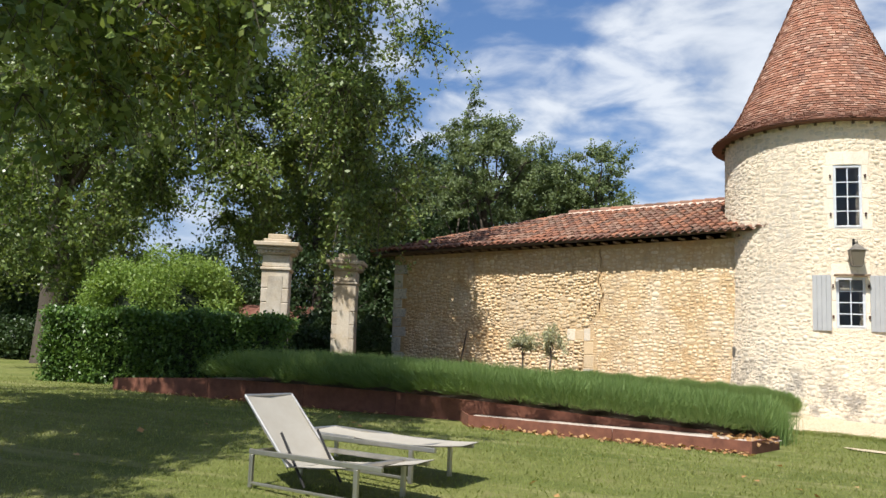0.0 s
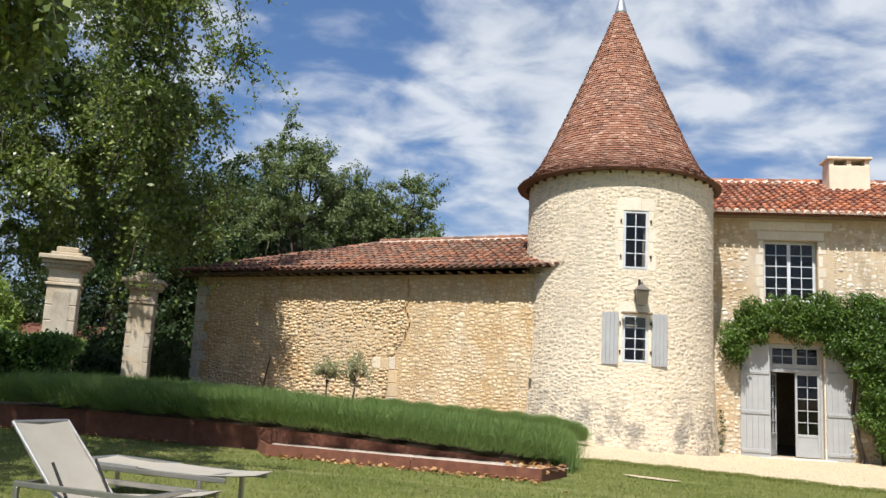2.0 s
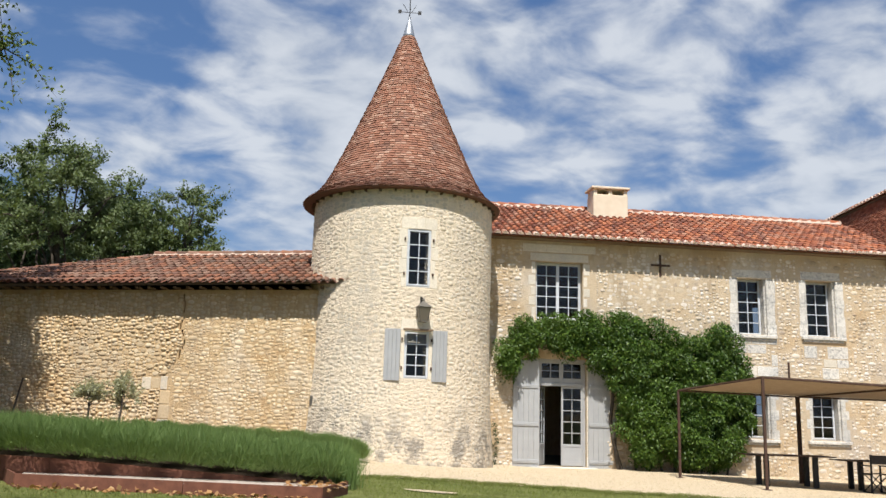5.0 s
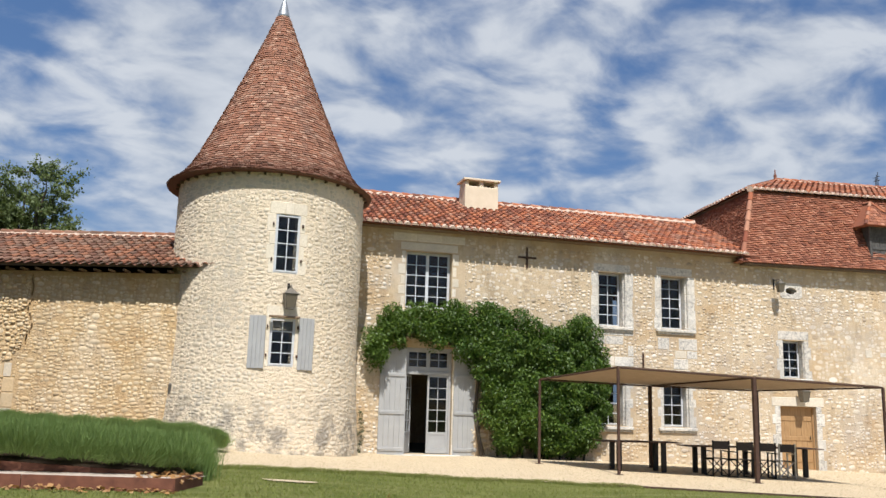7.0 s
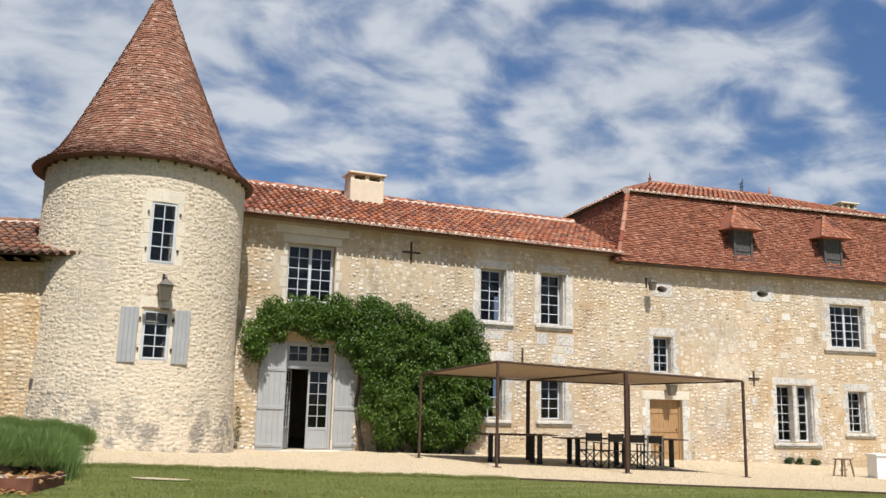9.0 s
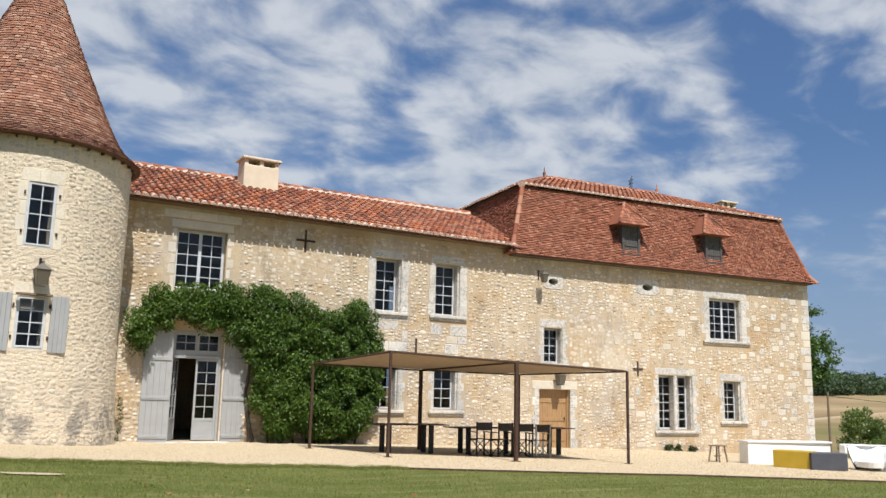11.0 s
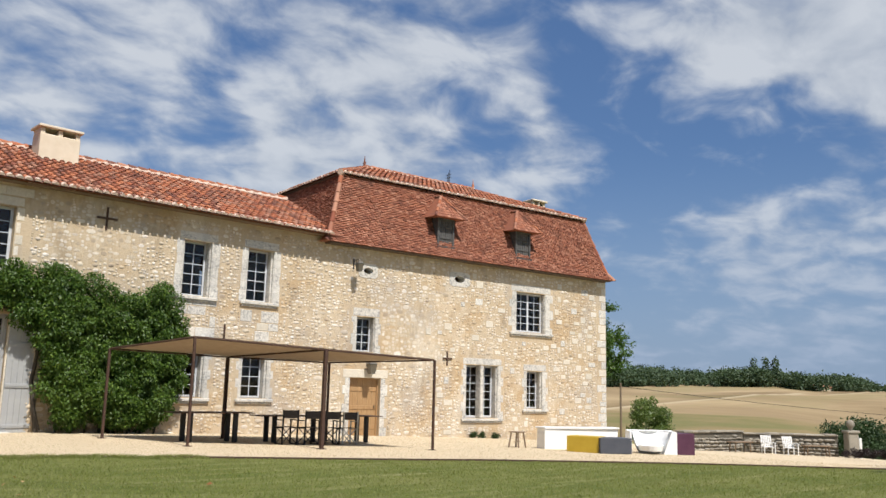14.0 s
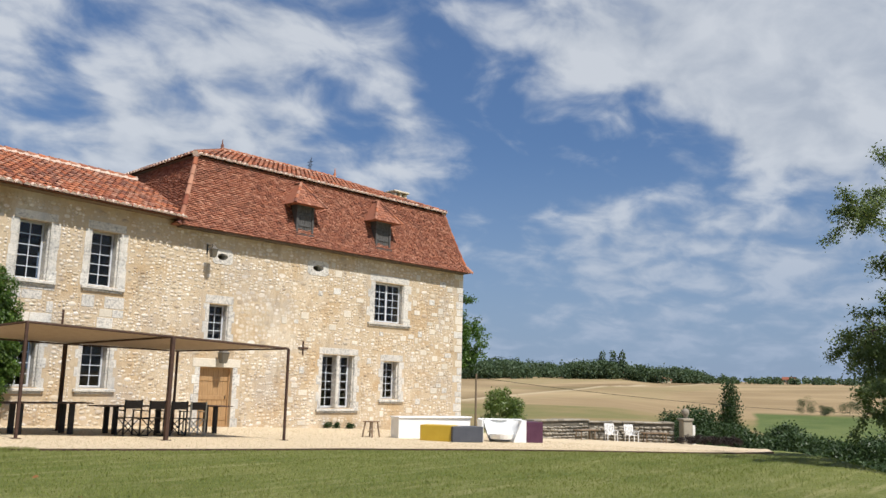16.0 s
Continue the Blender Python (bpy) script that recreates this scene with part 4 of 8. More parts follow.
part("blind", MB().cbox(-0.26, 0.26, 0.30, 0.32, 3.17, 3.46, 0.006), M["limewash"], low, "half-raised pale roller blind")

# stone mullion of the double window
part("mullion", MB().cbox(7.735 - 0.09, 7.735 + 0.09, 0.0, 0.34, 0.38, 2.46, 0.03), M["ashlar_grey"], m=FR2).name = "trim_mullion"
tagged(bpy.data.objects["trim_mullion"], "weathered stone mullion between two window lights", "mullion", kind="structure")

# round-cornered oculus stones
for key, (a, b, c, d) in (("oeil_a", H2["oeil_a"]), ("oeil_b", H2["oeil_b"])):
    cx, cz = (a + b) / 2, (c + d) / 2
    n, mb = 20, MB()
    inner = [(cx + (b - a) / 2 * 1.0 * math.cos(2 * math.pi * i / n), cz + (d - c) / 2 * math.sin(2 * math.pi * i / n)) for i in range(n)]
    outer = []
    for i in range(n):
        t = 2 * math.pi * i / n
        k_ = 1 / max(abs(math.cos(t)), abs(math.sin(t)))
        outer.append((cx + (b - a) * 0.98 * k_ * math.cos(t), cz + (d - c) * 1.12 * k_ * math.sin(t)))
    v = [(x, -0.014, z) for x, z in outer] + [(x, -0.014, z) for x, z in inner] + [(x, 0.35, z) for x, z in inner] + [(x, 0.006, z) for x, z in outer]
    f = []
    for i in range(n):
        j = (i + 1) % n
        f += [(i, j, n + j, n + i), (n + i, n + j, 2 * n + j, 2 * n + i), (3 * n + i, 3 * n + j, j, i)]
    mb.add(v, f)
    count[0] += 1
    tagged(part("window_%d" % count[0], mb, M["ashlar_grey"], m=FR2), "small oval oculus cut in a pale stone block", "oculus", kind="structure")


def plank_leaf(mb, x0, x1, y0, y1, z0, z1, n):
    for i in range(n):
        a, b = x0 + (x1 - x0) * i / n, x0 + (x1 - x0) * (i + 1) / n
        mb.cbox(a + 0.0015, b - 0.0015, y0, y1, z0, z1, 0.004)
    return mb


def shutter(name, m, w, z0, z1, n, label, bars=(0.055, 0.395, 0.75)):
    """A ledged plank shutter, hinge edge at x = 0, lying in the plane y = 0."""
    root = tagged(part(name, plank_leaf(MB(), 0, w / n, 0, 0.032, z0, z1, 1), M["paint_grey"], m=m), label, "shutter", "grey shutters")
    for i in range(1, n):
        part("plank", plank_leaf(MB(), w * i / n, w * (i + 1) / n, 0, 0.032, z0, z1, 1), M["paint_grey"], root)
    for b in bars:
        z = z0 + (z1 - z0) * b
        part("ledge", MB().cbox(0.02, w - 0.02, -0.026, 0.002, z - 0.055, z + 0.055, 0.008), M["paint_grey"], root)
        part("strap_hinge", MB().cbox(0, w * 0.7, -0.034, -0.024, z - 0.014, z + 0.014, 0.003), M["paint_grey"], root)
    return root


# tower shutters fold flat on the curved wall
def tower_side(u, out, z=2.9):
    a = u / TR
    r = tower_r(z) + out
    return Matrix.Translation((TC[0] + r * math.sin(a), TC[1] - r * math.cos(a), 0)) @ Matrix.Rotation(a, 4, "Z")


shutter("window_shutter", tower_side(-0.52, 0.05), 0.40, 2.24, 3.52, 4, "pale grey plank shutter folded back on the tower wall", bars=())
shutter("window_shutter", tower_side(0.68, 0.05), 0.40, 2.24, 3.52, 4, "pale grey plank shutter folded back on the tower wall", bars=())
# tall shutters beside the garden door
shutter("door_shutter", FR1 @ pose(5.44, -0.06, 0, 0, 0, -3), 0.78, 0.03, 3.12, 5, "tall pale grey plank shutter of the garden door")
shutter("door_shutter", FR1 @ pose(7.72, -0.06, 0, 0, 0, 5), 0.77, 0.03, 3.16, 5, "tall pale grey plank shutter of the garden door")

# garden door: fixed frame, transom lights, one leaf ajar
x0, x1, z0, z1 = H1["french"]
fd = part("door_1", MB().cbox(x0, x0 + 0.07, 0.12, 0.22, z0, z1, 0.008).cbox(x1 - 0.07, x1, 0.12, 0.22, z0, z1, 0.008)
          .cbox(x0 + 0.07, x1 - 0.07, 0.12, 0.22, z1 - 0.07, z1, 0.008).cbox(x0 + 0.07, x1 - 0.07, 0.11, 0.23, 2.38, 2.48, 0.01), M["paint_grey"], m=FR1)
tagged(fd, "grey glazed garden double door, one leaf standing open", "glazed door", kind="structure")
part("threshold", MB().cbox(x0 - 0.25, x1 + 0.25, -0.25, 0.3, -0.1, z0 - 0.004, 0.02), M["ashlar_grey"], fd, "worn stone threshold")


def glazed_leaf(parent, name, m, w, z0, z1, panel, cols, rows):
    st = 0.062
    mb = MB().cbox(0, st, 0, 0.045, z0, z1, 0.006).cbox(w - st, w, 0, 0.045, z0, z1, 0.006).cbox(st, w - st, 0, 0.045, z1 - st, z1, 0.006).cbox(st, w - st, 0, 0.045, z0, z0 + 0.14, 0.006)
    leaf = part(name, mb, M["paint_grey"], parent, m=m)
    b0 = z0 + 0.14
    if panel:
        part("panel", MB().cbox(st, w - st, 0.012, 0.034, z0 + 0.14, panel, 0.01).cbox(st, w - st, 0, 0.045, panel, panel + 0.08, 0.006), M["paint_grey"], leaf)
        b0 = panel + 0.08
    mb = MB()
    for i in range(1, cols):
        x = st + (w - 2 * st) * i / cols
        mb.box(x - 0.012, x + 0.012, 0.005, 0.04, b0, z1 - st)
    for j in range(1, rows):
        z = b0 + (z1 - st - b0) * j / rows
        mb.box(st, w - st, 0.007, 0.038, z - 0.012, z + 0.012)
    part("glazing_bars", mb, M["paint_grey"], leaf)
    for i in range(cols):
        for j in range(rows):
            xa, xb = st + (w - 2 * st) * i / cols, st + (w - 2 * st) * (i + 1) / cols
            za, zb = b0 + (z1 - st - b0) * j / rows, b0 + (z1 - st - b0) * (j + 1) / rows
            part("pane", MB().box(xa, xb, 0.02, 0.024, za, zb), M["glass"], leaf).visible_shadow = False
    return leaf


lw = (x1 - x0 - 0.14) / 2
glazed_leaf(fd, "door_leaf", pose(x0 + 0.07 + lw, 0.15, 0), lw, 0.08, 2.38, 0.62, 2, 5)
glazed_leaf(fd, "door_leaf", pose(x0 + 0.07, 0.17, 0, 0, 0, 62), lw, 0.08, 2.38, 0.62, 2, 5)
glazed_leaf(fd, "transom_light", pose(x0 + 0.07, 0.15, 0), lw, 2.48, z1 - 0.07, None, 2, 2)
glazed_leaf(fd, "transom_light", pose(x0 + 0.07 + lw, 0.15, 0), lw, 2.48, z1 - 0.07, None, 2, 2)
for s_, xx in ((-1, x0), (1, x1)):
    z = 0.06
    k_ = 0
    while z < 3.1:
        h = min(rnd.uniform(0.3, 0.45), 3.18 - z)
        e = 0.2 if k_ % 2 else 0.3
        a, b = (xx - e, xx - 0.004) if s_ < 0 else (xx + 0.004, xx + e)
        part("jamb_stone", MB().cbox(a, b, -0.012, 0.11, z + 0.003, z + h - 0.003, 0.012), M["ashlar"], fd)
        z += h
        k_ += 1

# oak door of the main block
x0, x1, z0, z1 = H2["door"]
od = part("door_2", plank_leaf(MB(), x0 + 0.05, x1 - 0.05, 0.2, 0.26, -0.27, 1.76, 6), M["oak"], m=FR2)
tagged(od, "honey-brown oak plank door with iron latch", "wooden door", kind="structure")
part("door_frame", MB().cbox(x0, x0 + 0.05, 0.16, 0.3, -0.3, z1, 0.006).cbox(x1 - 0.05, x1, 0.16, 0.3, -0.3, z1, 0.006).cbox(x0 + 0.05, x1 - 0.05, 0.16, 0.3, 1.76, z1, 0.006), M["oak"], od)
for z in (0.05, 0.75, 1.4):
    part("rail", MB().cbox(x0 + 0.07, x1 - 0.07, 0.18, 0.203, z - 0.07, z + 0.07, 0.01), M["oak"], od)
part("handle", MB().tube((x1 - 0.16, 0.14, 0.72), (x1 - 0.16, 0.14, 0.84), 0.014).tube((x1 - 0.16, 0.14, 0.78), (x1 - 0.16, 0.2, 0.78), 0.01), M["black_metal"], od, "black iron latch")
part("threshold", MB().cbox(x0 - 0.3, x1 + 0.3, -0.35, 0.3, -0.42, -0.28, 0.02), M["ashlar"], od, "worn pale stone step")
for s_, xx in ((-1, x0), (1, x1)):
    z, k_ = -0.3, 0
    while z < 1.78:
        h = min(rnd.uniform(0.3, 0.45), 1.8 - z)
        e = 0.2 if k_ % 2 else 0.3
        a, b = (xx - e, xx - 0.004) if s_ < 0 else (xx + 0.004, xx + e)
        part("jamb_stone", MB().cbox(a, b, -0.014, 0.15, z + 0.003, z + h - 0.003, 0.012), M["ashlar_grey"], od)
        z += h
        k_ += 1
part("lintel_stone", MB().cbox(x0 - 0.3, x1 + 0.3, -0.014, 0.15, 1.804, 2.1, 0.014), M["ashlar"], od)

# ---- roofs ----


def sheet(mb, pts):
    mb.add(pts, (tuple(range(len(pts))),))


def canal_roof(name, m, width, length, inside, mat, parent, plugs=True, singles=0, step=0.235, row=0.36, jit=0.012):
    """Half-round tiles over channels. m takes (along the eave, up the slope, out of the roof)."""
    seg = 5

    def cover(r0, r1, ln, lift0, lift1):
        v = []
        for r, y, z in ((r0, 0, lift0), (r1, ln, lift1)):
            v += [(r * math.cos(math.pi * i / seg), y, z + r * 0.8 * math.sin(math.pi * i / seg)) for i in range(seg + 1)]
        n = seg + 1
        v += [(x * 0.82, 0.0, z - 0.014) for x, y, z in v[:n]]
        f = [(i, i + 1, n + i + 1, n + i) for i in range(seg)] + [(i + 1, i, 2 * n + i, 2 * n + i + 1) for i in range(seg)]
        return v, f

    v0, f0 = cover(0.086, 0.068, row + 0.07, 0.045, 0.02)
    shared = [MB().add(v0, f0).mesh("canal_tile", mat, False)]
    allv, allf, made = [], [], 0
    pv, pf = MB(), None
    cols, rows = int(width / step) + 1, int(length / row) + 1
    for j in range(rows):
        for i in range(cols):
            u, v = i * step + rnd.uniform(-jit, jit), j * row + rnd.uniform(-jit, jit) - (0.07 if j == 0 else 0)
            if not inside(u, v + row / 2):
                continue
            mm = Matrix.Translation((u, v, rnd.uniform(-0.006, 0.008))) @ Matrix.Rotation(rnd.uniform(-0.03, 0.03), 4, "Z")
            if made < singles and j < 6:
                made += 1
                part("canal_tile", shared[0], None, parent, m=m @ mm)
                continue
            o = len(allv)
            allv += [tuple(m @ (mm @ Vector(p))) for p in v0]
            allf += [tuple(k_ + o for k_ in f) for f in f0]
        if j == 0 and plugs:
            for i in range(cols):
                if inside(i * step, 0.02):
                    c = [(i * step + 0.092 * math.cos(math.pi * k_ / 6), -0.085, 0.030 + 0.080 * math.sin(math.pi * k_ / 6)) for k_ in range(7)]
                    d = [(x, 0.06, z) for x, y, z in c]
                    pv.add([m @ Vector(p) for p in c + d], [tuple(range(7))] + [(k_, k_ + 1, k_ + 8, k_ + 7) for k_ in range(6)])
    me = bpy.data.meshes.new("canal_tiles")
    me.from_pydata(allv, [], allf)
    me.materials.append(mat)
    ob = part("canal_tiles", me, None, parent)
    ob["kind"] = "stuff"
    if plugs and pv.f:
        part("eave_mortar", pv, M["tile_mortar"], parent, "pale mortar plugs along the tile ends")
    # channels
    mb = MB()
    for i in range(cols - 1):
        a, b = i * step + 0.06, (i + 1) * step - 0.06
        n = int(length / 0.3) + 1
        for j in range(n):
            va, vb = j * length / n - (0.035 if j == 0 else 0), (j + 1) * length / n
            if inside((a + b) / 2, (va + vb) / 2):
                c = (a + b) / 2
                mb.add([m @ Vector(p) for p in ((a - 0.062, va, 0.035), (c, va, -0.005), (b + 0.062, va, 0.035), (a - 0.062, vb, 0.025), (c, vb, -0.018), (b + 0.062, vb, 0.025))],
                       ((0, 1, 4, 3), (1, 2, 5, 4)))
    me = mb.mesh("channels", M["tile_bed"])
    ob = part("channel_tiles", me, None, parent)
    ob["kind"] = "stuff"


def slope_m(frame, x, y0, z0, y1, z1):
    """Roof coordinates on a slope from the eave (y0, z0) to the ridge (y1, z1), starting at x."""
    d = Vector((0, y1 - y0, z1 - z0)).normalized()
    n = Vector((1, 0, 0)).cross(d)
    r = Matrix(((1, d.x, n.x, x), (0, d.y, n.y, y0), (0, d.z, n.z, z0), (0, 0, 0, 1)))
    return frame @ r, math.hypot(y1 - y0, z1 - z0)


def ridge_tiles(pts, mat, parent, step=0.38, r=0.1, mortar=True, name="ridge_tile"):
    """Half-round ridge tiles along a line, bedded in pale mortar."""
    a, b = Vector(pts[0]), Vector(pts[1])
    n = max(1, int((b - a).length / step))
    d = (b - a).normalized()
    s = d.cross(Vector((0, 0, 1))).normalized()
    u = s.cross(d)
    for i in range(n):
        p, q = a + (b - a) * i / n - d * 0.03, a + (b - a) * (i + 1) / n
        v = []
        for c, rr, off in ((p, r * 1.08, 0.012), (q, r * 0.92, 0.0)):
            v += [c + s * rr * math.cos(math.pi * k_ / 6) + u * (rr * math.sin(math.pi * k_ / 6) + off) for k_ in range(7)]
        v += [p + s * r * 0.9 * math.cos(math.pi * k_ / 6) + u * (r * 0.9 * math.sin(math.pi * k_ / 6)) for k_ in range(7)]
        part(name, MB().add(v, [(k_, k_ + 1, k_ + 8, k_ + 7) for k_ in range(6)] + [(k_ + 1, k_, k_ + 14, k_ + 15) for k_ in range(6)]), mat, parent)
    if mortar:
        mb = MB()
        for i in range(n + 1):
            c = a + (b - a) * i / n
            mb.tube(c - d * 0.035 - u * 0.02, c + d * 0.03 - u * 0.02, r * 1.2, r * 1.15, 8)
        part("ridge_mortar", mb, M["tile_mortar"], parent, "pale mortar joints on the ridge")
        part("ridge_bedding", MB().tube(a - u * 0.055, b - u * 0.055, r * 1.22, None, 8), M["tile_mortar"], parent, "pale mortar bedding under the ridge tiles")


def solid_roof(name, faces, mat, label, thick=0.08):
    """The boarding under the tiles: flat faces with thickness."""
    mb = MB()
    for f in faces:
        f = [Vector(p) for p in f]
        n = (f[1] - f[0]).cross(f[2] - f[0]).normalized()
        if n.z < 0:
            n = -n
        k_ = len(f)
        mb.add(f + [p - n * thick for p in f], [tuple(range(k_)), tuple(range(k_, 2 * k_))[::-1]] + [(i, (i + 1) % k_, k_ + (i + 1) % k_, k_ + i) for i in range(k_)])
    return tagged(part(name, mb, mat), label, "roof", kind="structure")


# house range roof
E1, R1 = (-0.5, 6.80), (4.0, 8.80)
p = lambda f, x, y, z: tuple(f @ Vector((x, y, z)))
r1 = solid_roof("roof_house", [[p(FR1, 2.6, -0.40, 6.80), p(FR1, 18.4, -0.40, 6.80), p(FR1, 19.2, 4, 8.76), p(FR1, 2.6, 4, 8.76)],
                               [p(FR1, 2.6, 9.5, 6.4), p(FR1, 18.4, 9.5, 6.4), p(FR1, 19.2, 4, 8.76), p(FR1, 2.6, 4, 8.76)]], M["tile_bed"], "weathered red canal tile roof of the house range", 0.03)
m1, len1 = slope_m(FR1, 2.7, *E1, *R1)
canal_roof("house", m1, 16.2, len1, lambda u, v: u < 15.05 + v * 0.35, M["tile_house"], r1, True, 280)
ridge_tiles((p(FR1, 3.0, 3.96, 8.81), p(FR1, 18.6, 3.96, 8.89)), M["tile_house"], r1, r=0.12)
part("eave_soffit", MB().box(2.7, 17.7, -0.34, 0.0, 6.755, 6.768), M["wood_old"], r1, m=FR1)

# wing roof, hipped at its far end
WE = 4.70
r2 = solid_roof("roof_wing", [[p(FRW, -12.75, -0.48, WE - 0.03), p(FRW, 1.0, -0.48, WE + 0.08), p(FRW, 1.0, 3.1, 6.1), p(FRW, -7.0, 3.1, 6.1)],
                              [p(FRW, -12.75, -0.48, WE - 0.03), p(FRW, -12.75, 6.8, WE - 0.03), p(FRW, -7.0, 3.1, 6.1)],
                              [p(FRW, -12.75, 6.8, WE - 0.03), p(FRW, 1.0, 6.8, WE), p(FRW, 1.0, 3.1, 6.1), p(FRW, -7.0, 3.1, 6.1)]], M["dark_wood"], "mossy brown canal tile roof of the low wing")
m2, len2 = slope_m(FRW, -12.75, -0.53, WE + 0.03, 3.1, 6.13)
canal_roof("wing", m2, 13.55, len2, lambda u, v: u > 5.75 * v / len2, M["tile_wing"], r2, False, 260, jit=0.022)
ridge_tiles((p(FRW, -7.0, 3.06, 6.19), p(FRW, 0.8, 3.06, 6.19)), M["tile_wing"], r2, r=0.10)
ridge_tiles((p(FRW, -12.75, -0.5, WE + 0.02), p(FRW, -7.0, 3.1, 6.13)), M["tile_wing"], r2, mortar=False, name="hip_tile")
mb = MB()
for i in range(34):
    x = -12.4 + i * 0.38
    mb.cbox(x, x + 0.07, -0.34, -0.002, WE - 0.10, WE - 0.05, 0.006)
part("rafter_ends", mb, M["wood_old"], r2, m=FRW)


def shingles(rows, place, up, mat, parent, name, width, thick=0.02, lap=0.06, single=None, limit=280):
    """Plain tiles. rows: (v0, v1, u_from, u_to); place(u, v): the surface; up(u, v): its normal."""
    V, F, made = [], [], 0
    for j, (v0, v1, a, b) in enumerate(rows):
        n = max(1, round((b - a) / (width(v0) if callable(width) else width)))
        for i in range(-1 if j % 2 else 0, n):
            ua, ub = a + (b - a) * (i + (j % 2) * 0.5) / n, a + (b - a) * (i + 1 + (j % 2) * 0.5) / n
            ua, ub = max(ua, a), min(ub, b)
            if ub - ua < 0.1 * (b - a) / n:
                continue
            e = (ub - ua) * 0.045
            t = thick * rnd.uniform(0.75, 1.5)
            dv = (v1 - v0) * rnd.uniform(-0.025, 0.025)
            N = up((ua + ub) / 2, v0)
            p0, p1 = place(ua + e, v0 + dv), place(ub - e, v0 + dv)
            vt = min(1.0, v1 + (v1 - v0) * 0.35)
            q1, q0 = place(ub - e, vt), place(ua + e, vt)
            pts = [p0 + N * t, p1 + N * t, q1 + N * 0.004, q0 + N * 0.004, p0, p1]
            fc = ((0, 1, 2, 3), (4, 5, 1, 0), (0, 3, 4), (1, 5, 2))
            if single and made < limit and single((ua + ub) / 2, v0):
                made += 1
                c = sum(pts, Vector()) / 6
                part(name, MB().add([q - c for q in pts], fc).mesh(name, mat), None, parent, m=Matrix.Translation(c))
                continue
            o = len(V)
            V += [tuple(q) for q in pts]
            F += [tuple(k_ + o for k_ in f) for f in fc]
    me = bpy.data.meshes.new(name)
    me.from_pydata(V, [], F)
    me.materials.append(mat)
    ob = part(name + "s", me, None, parent)
    ob["kind"] = "stuff"


# tower roof
PROF = ((2.80, 7.15), (2.46, 7.42), (2.24, 7.72), (2.03, 8.1), (1.63, 9.0), (1.24, 9.9), (0.87, 10.78), (0.50, 11.68), (0.17, 12.55))
CC = (1.89, 21.9)                           # the cone stands a little off the tower axis
seglen = np.r_[0, np.cumsum([math.dist(a, b) for a, b in zip(PROF, PROF[1:])])]


def cone_rz(v):
    s = v * seglen[-1]
    return float(np.interp(s, seglen, [q[0] for q in PROF])), float(np.interp(s, seglen, [q[1] for q in PROF]))


def cone_at(u, v):
    r, z = cone_rz(v)
    return Vector((CC[0] + r * math.sin(u), CC[1] - r * math.cos(u), z))


def cone_n(u, v):
    (r0, z0_), (r1_, z1_) = cone_rz(max(0, v - 0.02)), cone_rz(min(1, v + 0.02))
    d = Vector((z1_ - z0_, 0, r0 - r1_)).normalized()
    return Vector((d.x * math.sin(u), -d.x * math.cos(u), d.z))


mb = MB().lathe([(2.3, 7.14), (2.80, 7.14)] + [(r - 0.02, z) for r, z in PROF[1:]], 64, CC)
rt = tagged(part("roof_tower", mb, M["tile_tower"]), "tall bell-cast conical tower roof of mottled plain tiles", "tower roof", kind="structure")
NR = 72
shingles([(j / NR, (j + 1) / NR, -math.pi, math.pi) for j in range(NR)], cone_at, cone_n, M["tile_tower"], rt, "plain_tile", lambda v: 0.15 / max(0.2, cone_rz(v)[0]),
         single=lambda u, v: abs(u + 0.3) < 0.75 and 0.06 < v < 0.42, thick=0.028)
mb = MB()
for i in range(40):
    a = 2 * math.pi * i / 40
    mb.cbox(-0.025, 0.025, -2.62, -2.3, 7.07, 7.13, 0.005, Matrix.Translation((*TC, 0)) @ Matrix.Rotation(a, 4, "Z"))
part("rafter_ends", mb, M["dark_wood"], rt)
fin = part("spike", MB().lathe([(0.19, 12.5), (0.17, 12.62), (0.09, 12.95), (0.05, 13.05), (0.04, 13.2)], 12, CC), M["zinc"], rt, "grey zinc cap on the tower point", True)
mb = MB().tube((*CC, 13.15), (*CC, 14.6), 0.014).tube((CC[0] - 0.28, CC[1], 13.35), (CC[0] + 0.28, CC[1], 13.35), 0.01).tube((CC[0], CC[1] - 0.28, 13.35), (CC[0], CC[1] + 0.28, 13.35), 0.01)
for s_ in (-1, 1):
    mb.cbox(CC[0] + s_ * 0.3 - 0.05, CC[0] + s_ * 0.3 + 0.05, CC[1] - 0.008, CC[1] + 0.008, 13.3, 13.42, 0.004)
    mb.tube((CC[0] + s_ * 0.05, CC[1], 13.35), (CC[0] + s_ * 0.2, CC[1], 13.6), 0.009)
mb.add([(CC[0] - 0.3, CC[1] - 0.006, 13.9), (CC[0] + 0.05, CC[1] - 0.006, 13.82), (CC[0] + 0.05, CC[1] - 0.006, 14.1), (CC[0] - 0.3, CC[1] + 0.006, 13.9), (CC[0] + 0.05, CC[1] + 0.006, 13.82), (CC[0] + 0.05, CC[1] + 0.006, 14.1)],
       ((0, 1, 2), (5, 4, 3), (0, 3, 4, 1), (1, 4, 5, 2), (2, 5, 3, 0)))
part("weathervane", mb, M["black_metal"], rt, "black iron weathervane with letter arms")

